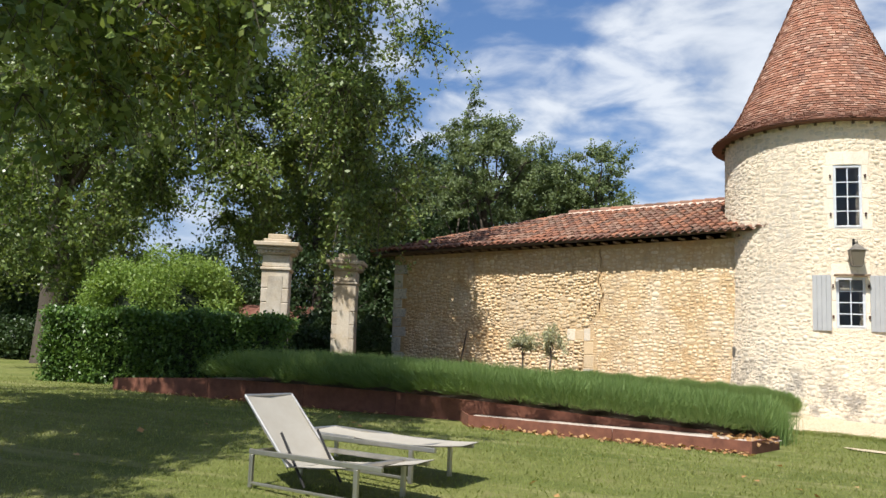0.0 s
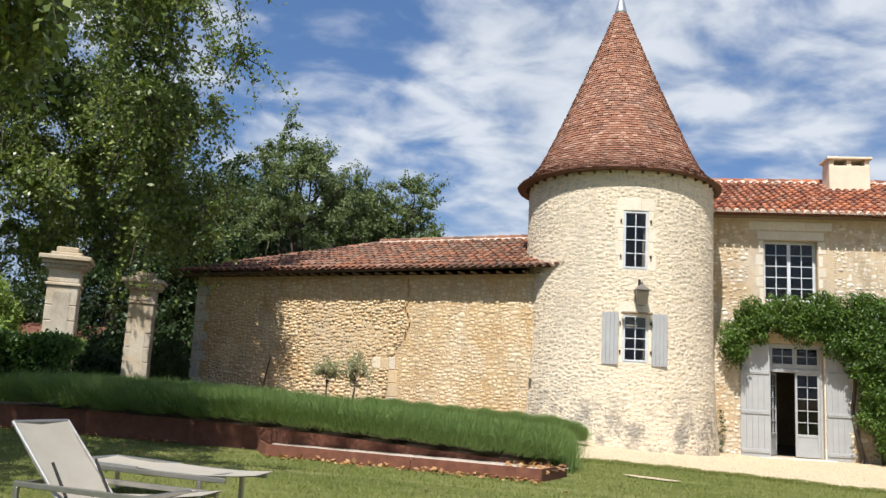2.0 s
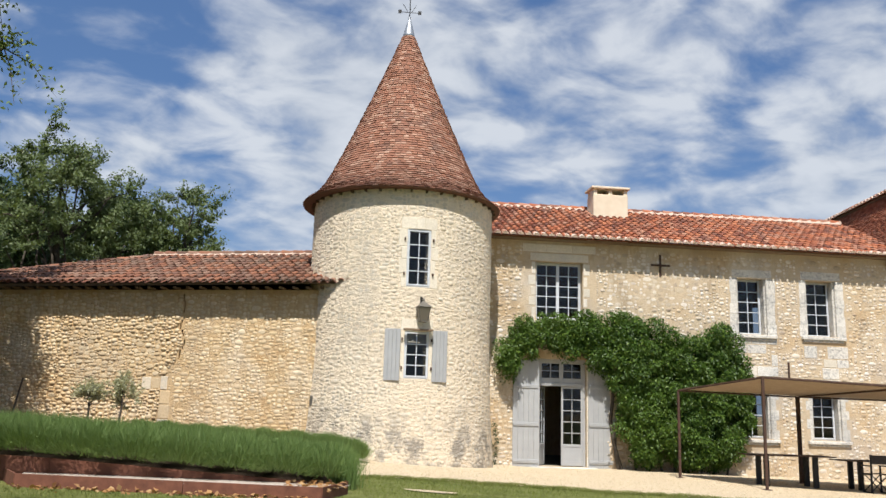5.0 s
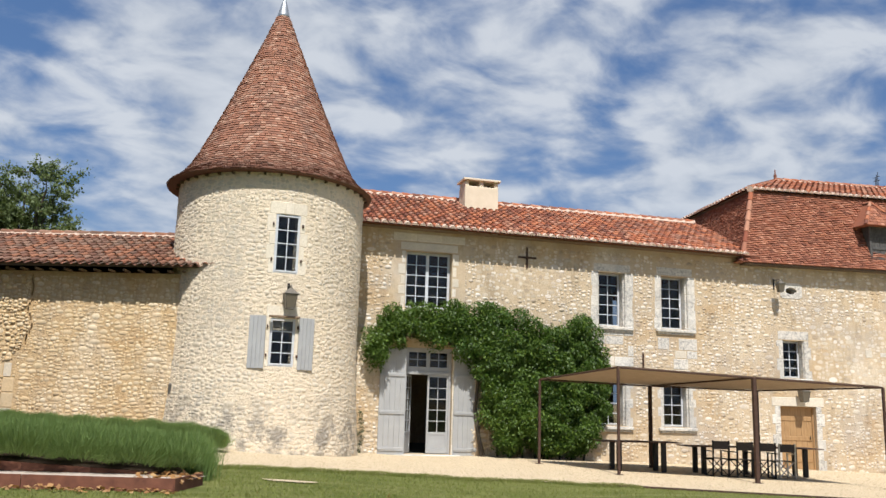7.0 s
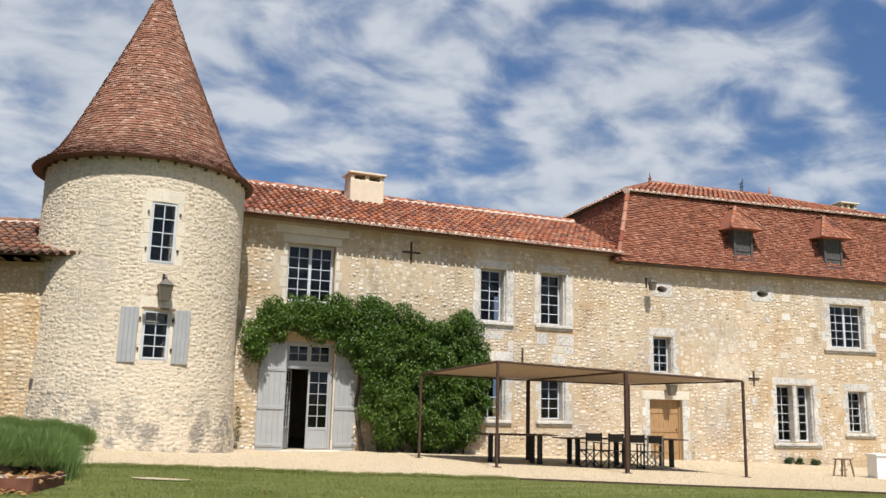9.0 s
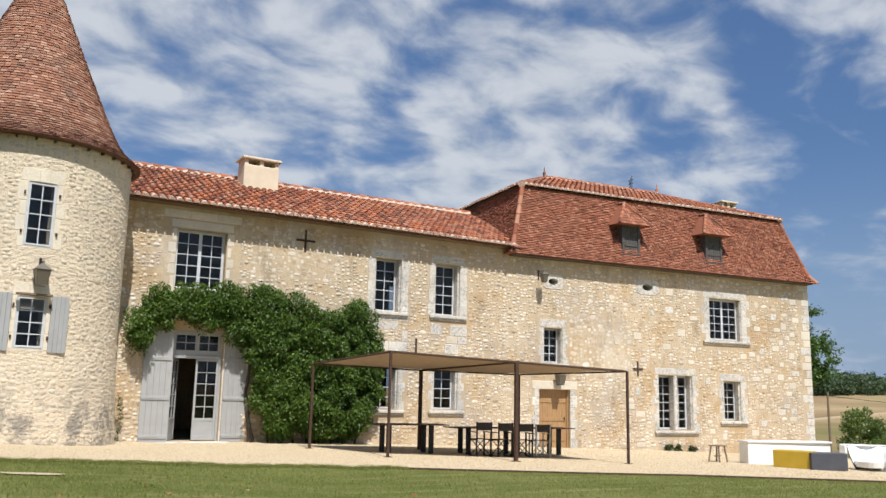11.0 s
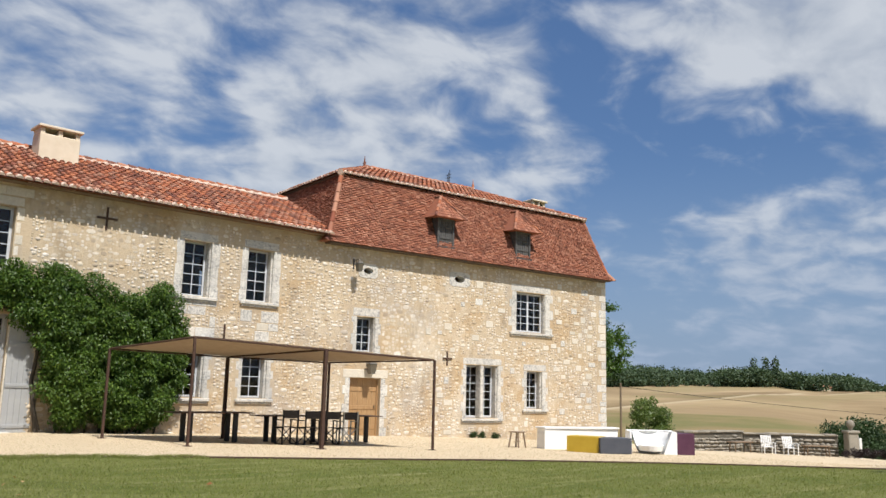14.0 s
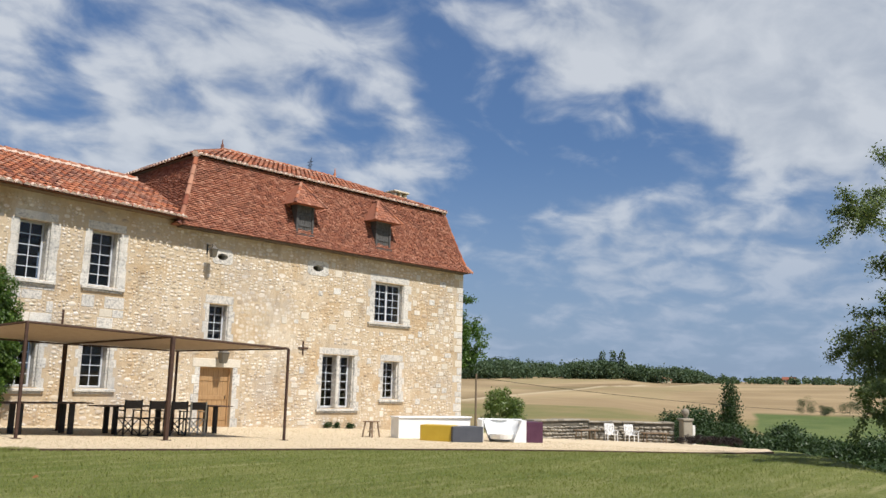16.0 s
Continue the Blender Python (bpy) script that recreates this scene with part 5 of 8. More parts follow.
# main block: steep plain-tile slopes, then a low canal-tile cap
BX0, BX1, BY0, BY1, BZ = 1.35, 14.4, 0.85, 8.3, 9.46
EX0, EX1, EY0, EY1, EZ = 0.12, 15.1, -0.42, 9.6, 6.56
RX0, RX1, RY, RZ = 4.6, 10.75, 4.6, 10.98
FL = ((0, 0.0), (0.13, 0.25), (0.42, 0.52), (0.71, 0.77), (1, 1.0))   # height share, run share


def run(v):
    return float(np.interp(v, [a for a, b in FL], [b for a, b in FL]))


def main_front(u, v):
    k_ = run(v)
    return FR2 @ Vector((u, EY0 + (BY0 - EY0) * k_, EZ + (BZ - EZ) * v))


def main_left(u, v):
    k_ = run(v)
    return FR2 @ Vector((EX0 + (BX0 - EX0) * k_, u, EZ + (BZ - EZ) * v))


def main_right(u, v):
    k_ = run(v)
    return FR2 @ Vector((EX1 + (BX1 - EX1) * k_, u, EZ + (BZ - EZ) * v))


nf = FR2.to_3x3() @ Vector((0, -0.92, 0.39))
nl = FR2.to_3x3() @ Vector((-0.92, 0, 0.39))
nr = FR2.to_3x3() @ Vector((0.95, 0, 0.3))
mb = MB()
ring = []
for v in (0, 0.13, 0.42, 0.71, 1.0):
    k_ = run(v)
    ring.append([FR2 @ Vector((x + 0.0, y, EZ + (BZ - EZ) * v)) for x, y in
                 ((EX0 + (BX0 - EX0) * k_ + 0.015, EY0 + (BY0 - EY0) * k_ + 0.015), (EX1 + (BX1 - EX1) * k_ - 0.015, EY0 + (BY0 - EY0) * k_ + 0.015),
                  (EX1 + (BX1 - EX1) * k_ - 0.015, EY1 + (BY1 - EY1) * k_), (EX0 + (BX0 - EX0) * k_ + 0.015, EY1 + (BY1 - EY1) * k_))])
vv = [q for r_ in ring for q in r_]
mb.add(vv, [(4 * j + i, 4 * j + (i + 1) % 4, 4 * j + 4 + (i + 1) % 4, 4 * j + 4 + i) for j in range(4) for i in range(4)] + [(3, 2, 1, 0), (16, 17, 18, 19)])
r3 = tagged(part("roof_main", mb, M["tile_main"]), "steep russet plain-tile mansard roof of the main block", "roof", kind="structure")
NV = 40
rows_f = [(j / NV, (j + 1) / NV, EX0 + (BX0 - EX0) * run(j / NV), EX1 + (BX1 - EX1) * run(j / NV)) for j in range(NV)]
rows_l = [(j / NV, (j + 1) / NV, EY0 + (BY0 - EY0) * run(j / NV), EY1 + (BY1 - EY1) * run(j / NV)) for j in range(NV)]
shingles(rows_f, main_front, lambda u, v: nf, M["tile_main"], r3, "plain_tile", 0.16, 0.042, single=lambda u, v: 2 < u < 6.2 and v < 0.4)
shingles(rows_l, main_left, lambda u, v: nl, M["tile_main"], r3, "side_tile", 0.16, 0.042)
shingles(rows_l, main_right, lambda u, v: nr, M["tile_main"], r3, "side_tile", 0.16, 0.042)
capf = [[p(FR2, BX0 - 0.1, BY0 - 0.02, BZ), p(FR2, BX1 + 0.1, BY0 - 0.02, BZ), p(FR2, RX1 + 0.0, RY, RZ), p(FR2, RX0, RY, RZ)],
        [p(FR2, BX0 - 0.1, BY1 + 0.1, BZ), p(FR2, BX0 - 0.1, BY0 - 0.1, BZ), p(FR2, RX0, RY, RZ)],
        [p(FR2, BX1 + 0.1, BY0 - 0.1, BZ), p(FR2, BX1 + 0.1, BY1 + 0.1, BZ), p(FR2, RX1, RY, RZ)],
        [p(FR2, BX1 + 0.1, BY1 + 0.1, BZ), p(FR2, BX0 - 0.1, BY1 + 0.1, BZ), p(FR2, RX0, RY, RZ), p(FR2, RX1, RY, RZ)]]
r4 = solid_roof("roof_main_cap", capf, M["dark_wood"], "low canal tile cap above the steep russet roof")
m4, len4 = slope_m(FR2, BX0 - 0.1, BY0 - 0.10, BZ + 0.0, RY, RZ + 0.03)
wid = BX1 - BX0 + 0.2
canal_roof("cap", m4, wid, len4, lambda u, v: (RX0 - BX0 + 0.1) * v / len4 < u < wid - (BX1 - RX1 + 0.1) * v / len4, M["tile_house"], r4, True, 0)
# left slope of the cap
dl = Vector((RX0 - BX0 + 0.1, 0, RZ - BZ)).normalized()
nl2 = Vector((0, -1, 0)).cross(dl)
m5 = FR2 @ Matrix(((0, dl.x, nl2.x, BX0 - 0.14), (-1, dl.y, nl2.y, BY1 + 0.1), (0, dl.z, nl2.z, BZ + 0.02), (0, 0, 0, 1)))
len5, wid5 = math.hypot(RX0 - BX0, RZ - BZ), BY1 - BY0 + 0.2
canal_roof("cap_left", m5, wid5, len5, lambda u, v: wid5 / 2 * v / len5 < u < wid5 - wid5 / 2 * v / len5, M["tile_house"], r4, True, 0)
ridge_tiles((p(FR2, RX0, RY, RZ + 0.09), p(FR2, RX1, RY, RZ + 0.09)), M["tile_house"], r4)
ridge_tiles((p(FR2, BX0 - 0.1, BY0 - 0.1, BZ + 0.04), p(FR2, RX0, RY, RZ + 0.03)), M["tile_house"], r4, name="hip_tile")
ridge_tiles((p(FR2, BX1 + 0.1, BY0 - 0.1, BZ + 0.04), p(FR2, RX1, RY, RZ + 0.03)), M["tile_house"], r4, name="hip_tile")
for v0, v1 in ((0, .13), (.13, .42), (.42, .71), (.71, 1)):
    a, b = main_front(EX0 + (BX0 - EX0) * run(v0), v0), main_front(EX0 + (BX0 - EX0) * run(v1), v1)
    ridge_tiles((a, b), M["tile_house"], r3, 0.33, 0.085, False, "hip_tile")
    a, b = main_front(EX1 + (BX1 - EX1) * run(v0), v0), main_front(EX1 + (BX1 - EX1) * run(v1), v1)
    ridge_tiles((a, b), M["tile_house"], r3, 0.33, 0.085, False, "hip_tile")
part("eave_board", MB().box(EX0 + 0.2, EX1 - 0.2, EY0 + 0.02, 0.02, EZ - 0.05, EZ - 0.015), M["dark_wood"], r3, m=FR2)
for x in (RX0, RX1):
    mb = MB().lathe([(0.09, RZ), (0.1, RZ + 0.12), (0.05, RZ + 0.18), (0.075, RZ + 0.27), (0.03, RZ + 0.36), (0.02, RZ + 0.5), (0.004, RZ + 0.58)], 10, (x, RY))
    part("finial", mb, M["tile_house"], r4, "terracotta ridge finial", True, FR2)
mb = MB()
for t in (0, 1, 2):
    mb.tube((9.2 + t * 0.06, RY, RZ), (9.2 + t * 0.06, RY, RZ + 0.55 + 0.12 * t), 0.014)
mb.tube((9.1, RY, RZ + 0.5), (9.42, RY, RZ + 0.62), 0.012).tube((9.1, RY, RZ + 0.35), (9.42, RY, RZ + 0.45), 0.012)
part("antenna", mb, M["black_metal"], r4, "thin dark roof antenna", m=FR2)

# dormers


def dormer(x0, x1):
    zb, zt, yf = 7.06, 8.2, -0.06
    cx = (x0 + x1) / 2
    mb = MB().cbox(x0, x0 + 0.1, yf, 1.0, zb, zt, 0.01).cbox(x1 - 0.1, x1, yf, 1.0, zb, zt, 0.01).cbox(x0 + 0.1, x1 - 0.1, yf, yf + 0.1, zt - 0.1, zt, 0.01).cbox(x0 - 0.04, x1 + 0.04, yf - 0.05, yf + 0.2, zb - 0.08, zb, 0.01)
    d = tagged(part("dormer", mb, M["wood_grey"], m=FR2), "small hipped timber dormer with closed grey shutters", "dormer", "roof dormers")
    part("shutter_leaf", plank_leaf(MB(), x0 + 0.1, cx - 0.005, yf + 0.04, yf + 0.08, zb, zt - 0.1, 3), M["wood_grey"], d)
    part("shutter_leaf", plank_leaf(MB(), cx + 0.005, x1 - 0.1, yf + 0.04, yf + 0.08, zb, zt - 0.1, 3), M["wood_grey"], d)
    for zz in (zb + 0.3, zt - 0.4):
        part("shutter_bar", MB().cbox(x0 + 0.12, x1 - 0.12, yf + 0.015, yf + 0.042, zz, zz + 0.08, 0.006), M["wood_grey"], d)
    o, ye, zr = 0.34, yf - 0.32, zt + 0.96
    e = [(x0 - o, ye, zt - 0.03), (x1 + o, ye, zt - 0.03), (x1 + o, 1.1, zt + 0.03), (x0 - o, 1.1, zt + 0.03)]
    rb = (cx, yf + 0.42, zr)
    rbk = (cx, 0.95, zr + 0.04)
    mb = MB().add(e + [rb, rbk], ((0, 1, 4), (1, 2, 5, 4), (0, 4, 5, 3), (3, 2, 1, 0)))
    rf = part("roof", mb, M["tile_main"], d, "hipped russet tile roof")

    def fpl(u, v):
        a, b = Vector(e[0]).lerp(Vector(e[1]), u), Vector(rb)
        return a.lerp(b, v)
    nn = (Vector(e[1]) - Vector(e[0])).cross(Vector(rb) - Vector(e[0])).normalized()
    shingles([(j / 8, (j + 1) / 8, 0.0, 1.0) for j in range(8)], fpl, lambda u, v: nn, M["tile_main"], rf, "front_tile", lambda v: 0.16 / max(0.1, (x1 - x0 + 2 * o) * (1 - v)), 0.018)
    for q in (0, 1):
        ridge_tiles((e[q], rb), M["tile_house"], rf, 0.25, 0.06, False, "hip_tile")
    ridge_tiles((rb, rbk), M["tile_house"], rf, 0.25, 0.06, False)
    part("cheek", MB().box(x0 + 0.01, x0 + 0.05, yf + 0.1, 1.0, zb, zt), M["tile_main"], d)
    part("cheek", MB().box(x1 - 0.05, x1 - 0.01, yf + 0.1, 1.0, zb, zt), M["tile_main"], d)
    return d


M["wood_grey"] = plain("grey_weathered_wood", (0.05, 0.048, 0.046), (0.10, 0.096, 0.09), 0.8, 10.0)
dormer(5.28, 6.12)
dormer(9.40, 10.26)

# chimneys


def chimney(name, m, w, d, h, label):
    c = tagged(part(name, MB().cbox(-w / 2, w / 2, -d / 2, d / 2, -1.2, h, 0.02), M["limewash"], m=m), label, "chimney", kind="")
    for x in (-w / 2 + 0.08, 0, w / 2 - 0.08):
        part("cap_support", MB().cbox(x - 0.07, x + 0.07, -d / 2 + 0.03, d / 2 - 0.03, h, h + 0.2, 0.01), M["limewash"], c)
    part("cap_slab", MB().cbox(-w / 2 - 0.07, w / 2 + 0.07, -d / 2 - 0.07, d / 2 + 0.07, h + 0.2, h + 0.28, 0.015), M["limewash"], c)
    part("flue", MB().box(-w / 2 + 0.16, w / 2 - 0.16, -0.1, 0.1, h - 0.05, h + 0.04), M["black_metal"], c, "dark flue opening")
    return c


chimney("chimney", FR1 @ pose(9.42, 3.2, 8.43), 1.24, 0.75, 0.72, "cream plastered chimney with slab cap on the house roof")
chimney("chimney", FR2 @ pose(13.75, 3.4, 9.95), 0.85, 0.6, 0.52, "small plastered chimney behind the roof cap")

# ---- foliage helpers ----


def leaf_mesh(name, c, size, mat, up=0.35, rs_=None, narrow=0.55, outward=None):
    """Leaves as folded quads at the places c (n by 3)."""
    r = rs_ or rs
    c = np.asarray(c, float)
    n = len(c)
    d = r.normal(size=(n, 3))
    if outward is not None:
        d = d * 0.8 + outward
    d /= np.linalg.norm(d, axis=1)[:, None] + 1e-9
    a = r.normal(size=(n, 3))
    a[:, 2] -= up
    a -= (a * d).sum(1)[:, None] * d
    a /= np.linalg.norm(a, axis=1)[:, None] + 1e-9
    b = np.cross(d, a)
    s = size * r.uniform(0.65, 1.35, n)[:, None]
    v = np.stack([c, c + a * s * 0.5 + b * s * narrow * 0.5 + d * s * 0.1, c + a * s, c + a * s * 0.5 - b * s * narrow * 0.5 + d * s * 0.1], 1).reshape(-1, 3)
    me = bpy.data.meshes.new(name)
    me.vertices.add(4 * n)
    me.vertices.foreach_set("co", v.ravel())
    me.loops.add(4 * n)
    me.loops.foreach_set("vertex_index", np.arange(4 * n))
    me.polygons.add(n)
    me.polygons.foreach_set("loop_start", np.arange(0, 4 * n, 4))
    me.polygons.foreach_set("loop_total", np.full(n, 4))
    me.materials.append(mat)
    me.update()
    me.validate()
    return me


def blades(name, base, tip, width, mat):
    """Thin upright blades from base to tip, one triangle each."""
    n = len(base)
    side = np.cross(tip - base, rs.normal(size=(n, 3)))
    side /= np.linalg.norm(side, axis=1)[:, None] + 1e-9
    v = np.stack([base - side * width / 2, base + side * width / 2, tip], 1).reshape(-1, 3)
    me = bpy.data.meshes.new(name)
    me.vertices.add(3 * n)
    me.vertices.foreach_set("co", v.ravel())
    me.loops.add(3 * n)
    me.loops.foreach_set("vertex_index", np.arange(3 * n))
    me.polygons.add(n)
    me.polygons.foreach_set("loop_start", np.arange(0, 3 * n, 3))
    me.polygons.foreach_set("loop_total", np.full(n, 3))
    me.materials.append(mat)
    me.update()
    me.validate()
    return me


def crown_points(clumps, per, squash=0.8):
    """Leaf places in clumps (x, y, z, r), thicker towards each clump's outside."""
    out = []
    for x, y, z, r in clumps:
        n = int(per * r * r)
        d = rs.normal(size=(n, 3))
        d /= np.linalg.norm(d, axis=1)[:, None]
        k_ = rs.uniform(0.25, 1, n) ** 0.5 * (1 + 0.25 * rs.normal(size=n) * 0.5)
        q = d * (r * k_)[:, None]
        q[:, 2] *= squash
        out.append(q + (x, y, z))
    return np.concatenate(out)


def spray_points(clumps, per, droop, twig, spread=0.13):
    """Leaf places along twigs that leave each clump's middle and droop or rise; the twigs are added to twig."""
    out = []
    for x, y, z, r in clumps:
        m = max(4, int(r * 9))
        n = max(6, int(per * r * r / m))
        for _ in range(m):
            d = rs.normal(size=3) * (1, 1, 0.75)
            d /= np.linalg.norm(d)
            ln = r * rs.uniform(0.75, 1.35)
            dr = droop * rs.uniform(0.4, 1.5)
            s = rs.uniform(0.12, 1.05, n) ** 0.8
            q = d * (ln * s)[:, None]
            q[:, 2] -= dr * r * s * s
            q += rs.normal(size=(n, 3)) * (spread * r * (0.5 + 0.6 * s))[:, None]
            out.append(q + (x, y, z))
            e1 = Vector((x, y, z)) + Vector(d) * ln * 0.5 - Vector((0, 0, dr * r * 0.25))
            e2 = Vector((x, y, z)) + Vector(d) * ln - Vector((0, 0, dr * r))
            twig.tube((x, y, z), e1, 0.02 * r, 0.012 * r, 3, False).tube(e1, e2, 0.012 * r, 0.004, 3, False)
    return np.concatenate(out)


def ellipsoid_clumps(c, rad, n, r0, r1, hollow=0.45, lo=-1.0):
    out = []
    while len(out) < n:
        d = rs.normal(size=3)
        d /= np.linalg.norm(d)
        if d[2] < lo:
            continue
        k_ = rs.uniform(hollow, 1.0)
        out.append((c[0] + rad[0] * d[0] * k_, c[1] + rad[1] * d[1] * k_, c[2] + rad[2] * d[2] * k_, rs.uniform(r0, r1)))
    return out


def limb_path(mb, a, b, ra, rb, n=4, bend=0.08):
    a, b = Vector(a), Vector(b)
    pts = [a.lerp(b, i / n) + Vector((rnd.uniform(-1, 1), rnd.uniform(-1, 1), rnd.uniform(-0.4, 1))) * (a - b).length * bend * math.sin(math.pi * i / n) for i in range(n + 1)]
    for i in range(n):
        mb.tube(pts[i], pts[i + 1], ra + (rb - ra) * i / n, ra + (rb - ra) * (i + 1) / n, 7, False)


def tree(name, base, height, clumps, per, leaf, mat, trunk_r, label, category="tree", limbs=14, fork=0.35, squash=0.8, group="", droop=None):
    x, y, z = base
    mb = MB()
    top = Vector((x, y, z + height * 0.8))
    limb_path(mb, (x, y, z - 0.3), (x, y, z + height * fork), trunk_r * 1.25, trunk_r * 0.8, 3, 0.03)
    limb_path(mb, (x, y, z + height * fork), top, trunk_r * 0.8, trunk_r * 0.2, 4, 0.06)
    t = tagged(part("trunk", mb, M["bark"], smooth=True), label, category, group)
    t.name = name
    mb = MB()
    for q in sorted(clumps, key=lambda q_: -q_[3])[:limbs]:
        s = rnd.uniform(fork * 0.9, 0.7)
        limb_path(mb, (x, y, z + height * s), q[:3], trunk_r * 0.35, trunk_r * 0.06, 4, 0.1)
    pts = crown_points(clumps, per, squash) if droop is None else spray_points(clumps, per, droop, mb)
    ob = part("branch_work", mb.mesh("branches", M["bark"]), None, t)
    ob["kind"] = "stuff"
    part("crown", leaf_mesh("crown", pts, leaf, mat), None, t)
    return t

# ---- bed, planting, trees ----
M["gravel_stone"] = stone_mat("gravel_stone", [(0.40, 0.31, 0.19), (0.66, 0.55, 0.38), (0.54, 0.43, 0.28), (0.74, 0.64, 0.47)], (0.4, 0.33, 0.22))
LOW = ((0.2, 10.05), (-1.6, 10.15), (-3.75, 10.28))
HIGH = ((0.4, 11.2), (-3.6, 11.12), (-7.0, 11.0), (-9.0, 11.05), (-11.15, 11.05))


def bed_z(x):
    return float(np.interp(x, (-11, -9.5, -8, -4.4, 0.6, 2), (0.70, 0.79, 0.80, 0.71, 0.36, 0.28)))


def steel_strip(name, pts, lo, hi, label, thick=0.012):
    """Plates of weathering steel set end to end along a line."""
    root = None
    for (xa, ya), (xb, yb) in zip(pts, pts[1:]):
        n = max(1, int(math.hypot(xb - xa, yb - ya) / 1.2))
        d = Vector((yb - ya, xa - xb, 0)).normalized() * thick
        for i in range(n):
            A = Vector((xa + (xb - xa) * (i + 0.002) / n, ya + (yb - ya) * (i + 0.002) / n, 0))
            B_ = Vector((xa + (xb - xa) * (i + 0.998) / n, ya + (yb - ya) * (i + 0.998) / n, 0))
            z = [(lo(q.x, q.y), hi(q.x, q.y)) for q in (A, B_)]
            up_ = lambda q, h: q + Vector((0, 0, h))
            v = [up_(A + d, z[0][0]), up_(B_ + d, z[1][0]), up_(B_ - d, z[1][0]), up_(A - d, z[0][0]), up_(A + d, z[0][1]), up_(B_ + d, z[1][1]), up_(B_ - d, z[1][1]), up_(A - d, z[0][1])]
            mb = MB().add(v, ((0, 1, 2, 3), (4, 5, 6, 7), (0, 1, 5, 4), (1, 2, 6, 5), (2, 3, 7, 6), (3, 0, 4, 7)))
            if root is None:
                root = tagged(part(name, mb, M["corten"]), label, "steel edging")
            else:
                part("plate", mb, M["corten"], root)
    return root


steel_strip("planter_edge", LOW + ((-4.2, 11.15),), lambda x, y: gz(x, y) - 0.1, lambda x, y: gz(x, y) + 0.17, "low rust-brown weathering steel planter edge on the lawn")
steel_strip("planter_edge", (LOW[0], (0.55, 11.1)), lambda x, y: gz(x, y) - 0.1, lambda x, y: gz(x, y) + 0.17, "low rust-brown weathering steel planter end on the lawn")
steel_strip("retaining_edge", HIGH, lambda x, y: gz(x, y) - 0.1, lambda x, y: bed_z(x) + 0.04, "tall rust-brown weathering steel edge holding up the lavender bed")


def drape(name, a, b, nu, nv, zf, mat):
    def along(line, t):
        q = np.array(line, float)
        s = np.r_[0, np.cumsum(np.hypot(*np.diff(q, axis=0).T))]
        return np.interp(t * s[-1], s, q[:, 0]), np.interp(t * s[-1], s, q[:, 1])
    v = []
    for i in range(nu):
        xa, ya = along(a, i / (nu - 1))
        xb, yb = along(b, i / (nu - 1))
        for j in range(nv):
            t = j / (nv - 1)
            x, y = xa + (xb - xa) * t, ya + (yb - ya) * t
            v.append((x, y, zf(x, y)))
    f = [(i * nv + j, (i + 1) * nv + j, (i + 1) * nv + j + 1, i * nv + j + 1) for i in range(nu - 1) for j in range(nv - 1)]
    me = bpy.data.meshes.new(name)
    me.from_pydata(v, [], f)
    me.materials.append(mat)
    me.polygons.foreach_set("use_smooth", [True] * len(f))
    return me


tagged(part("ground_pebble_bed", drape("pebbles", LOW, ((0.6, 11.12), (-1.5, 11.1), (-3.9, 11.06)), 30, 6, lambda x, y: gz(x, y) + 0.125, M["white_gravel"])), "strip of white pebbles inside the low steel edge", "pebble bed", kind="structure")
WALLFOOT = tuple((FRW @ Vector((x, -0.02, 0))).to_2d() for x in (0.7, -4.0, -8.0, -10.0, -12.0))
tagged(part("ground_bed", drape("bed", HIGH, WALLFOOT, 40, 12, lambda x, y: bed_z(x), M["soil"])), "dark soil of the raised lavender bed", "flower bed", kind="structure")


def strip_xy(n, t0, t1, s0=0.0, s1=1.0):
    """Random places in the bed: s along it, t from its front edge to the wall."""
    s, t = rs.uniform(s0, s1, n), rs.uniform(t0, t1, n)
    def along(line):
        q = np.array(line, float)
        c = np.r_[0, np.cumsum(np.hypot(*np.diff(q, axis=0).T))]
        return np.stack([np.interp(s * c[-1], c, q[:, 0]), np.interp(s * c[-1], c, q[:, 1])], -1)
    a, b = along(HIGH), along(WALLFOOT)
    return a + (b - a) * t[:, None]


def lavender(name, t0, t1, n, h, label, s1=1.0, reach=0.22):
    xy = strip_xy(n, t0, t1, 0.0, s1)
    # mounded plants about 0.75 m apart
    cell = np.floor(xy / 0.72)
    jit = np.sin(cell[:, 0] * 12.9 + cell[:, 1] * 78.2) * 0.12
    cen = (cell + 0.5) * 0.72 + jit[:, None]
    off = xy - cen
    rad = np.hypot(off[:, 0], off[:, 1]) / 0.42
    hh = h * (1 - 0.22 * np.clip(rad, 0, 1.4) ** 2) * rs.uniform(0.58, 1.18, n)
    z0 = np.array([bed_z(x) for x in xy[:, 0]])
    base = np.stack([xy[:, 0], xy[:, 1], z0], -1)
    base[:, :2] -= off * 0.35
    lean = off * 0.75 + rs.normal(size=(n, 2)) * 0.07
    # the front plants lean out over the steel
    a = np.array([q[0] for q in HIGH])[::-1], np.array([q[1] for q in HIGH])[::-1]
    edge = np.clip(1 - (xy[:, 1] - np.interp(xy[:, 0], *a)) / 0.55, 0, 1)
    tip = base + np.stack([lean[:, 0], lean[:, 1] - 0.16 * edge, hh * (1 - 0.35 * edge * rs.uniform(0, 1, n))], -1)
    w = 0.0085
    ob = part(name, blades(name, base + (tip - base) * rs.uniform(0.5, 0.88, n)[:, None], tip + rs.normal(size=(n, 3)) * 0.032, w, M["leaf_lavender"]), None)
    return tagged(ob, label, "lavender", kind="stuff")


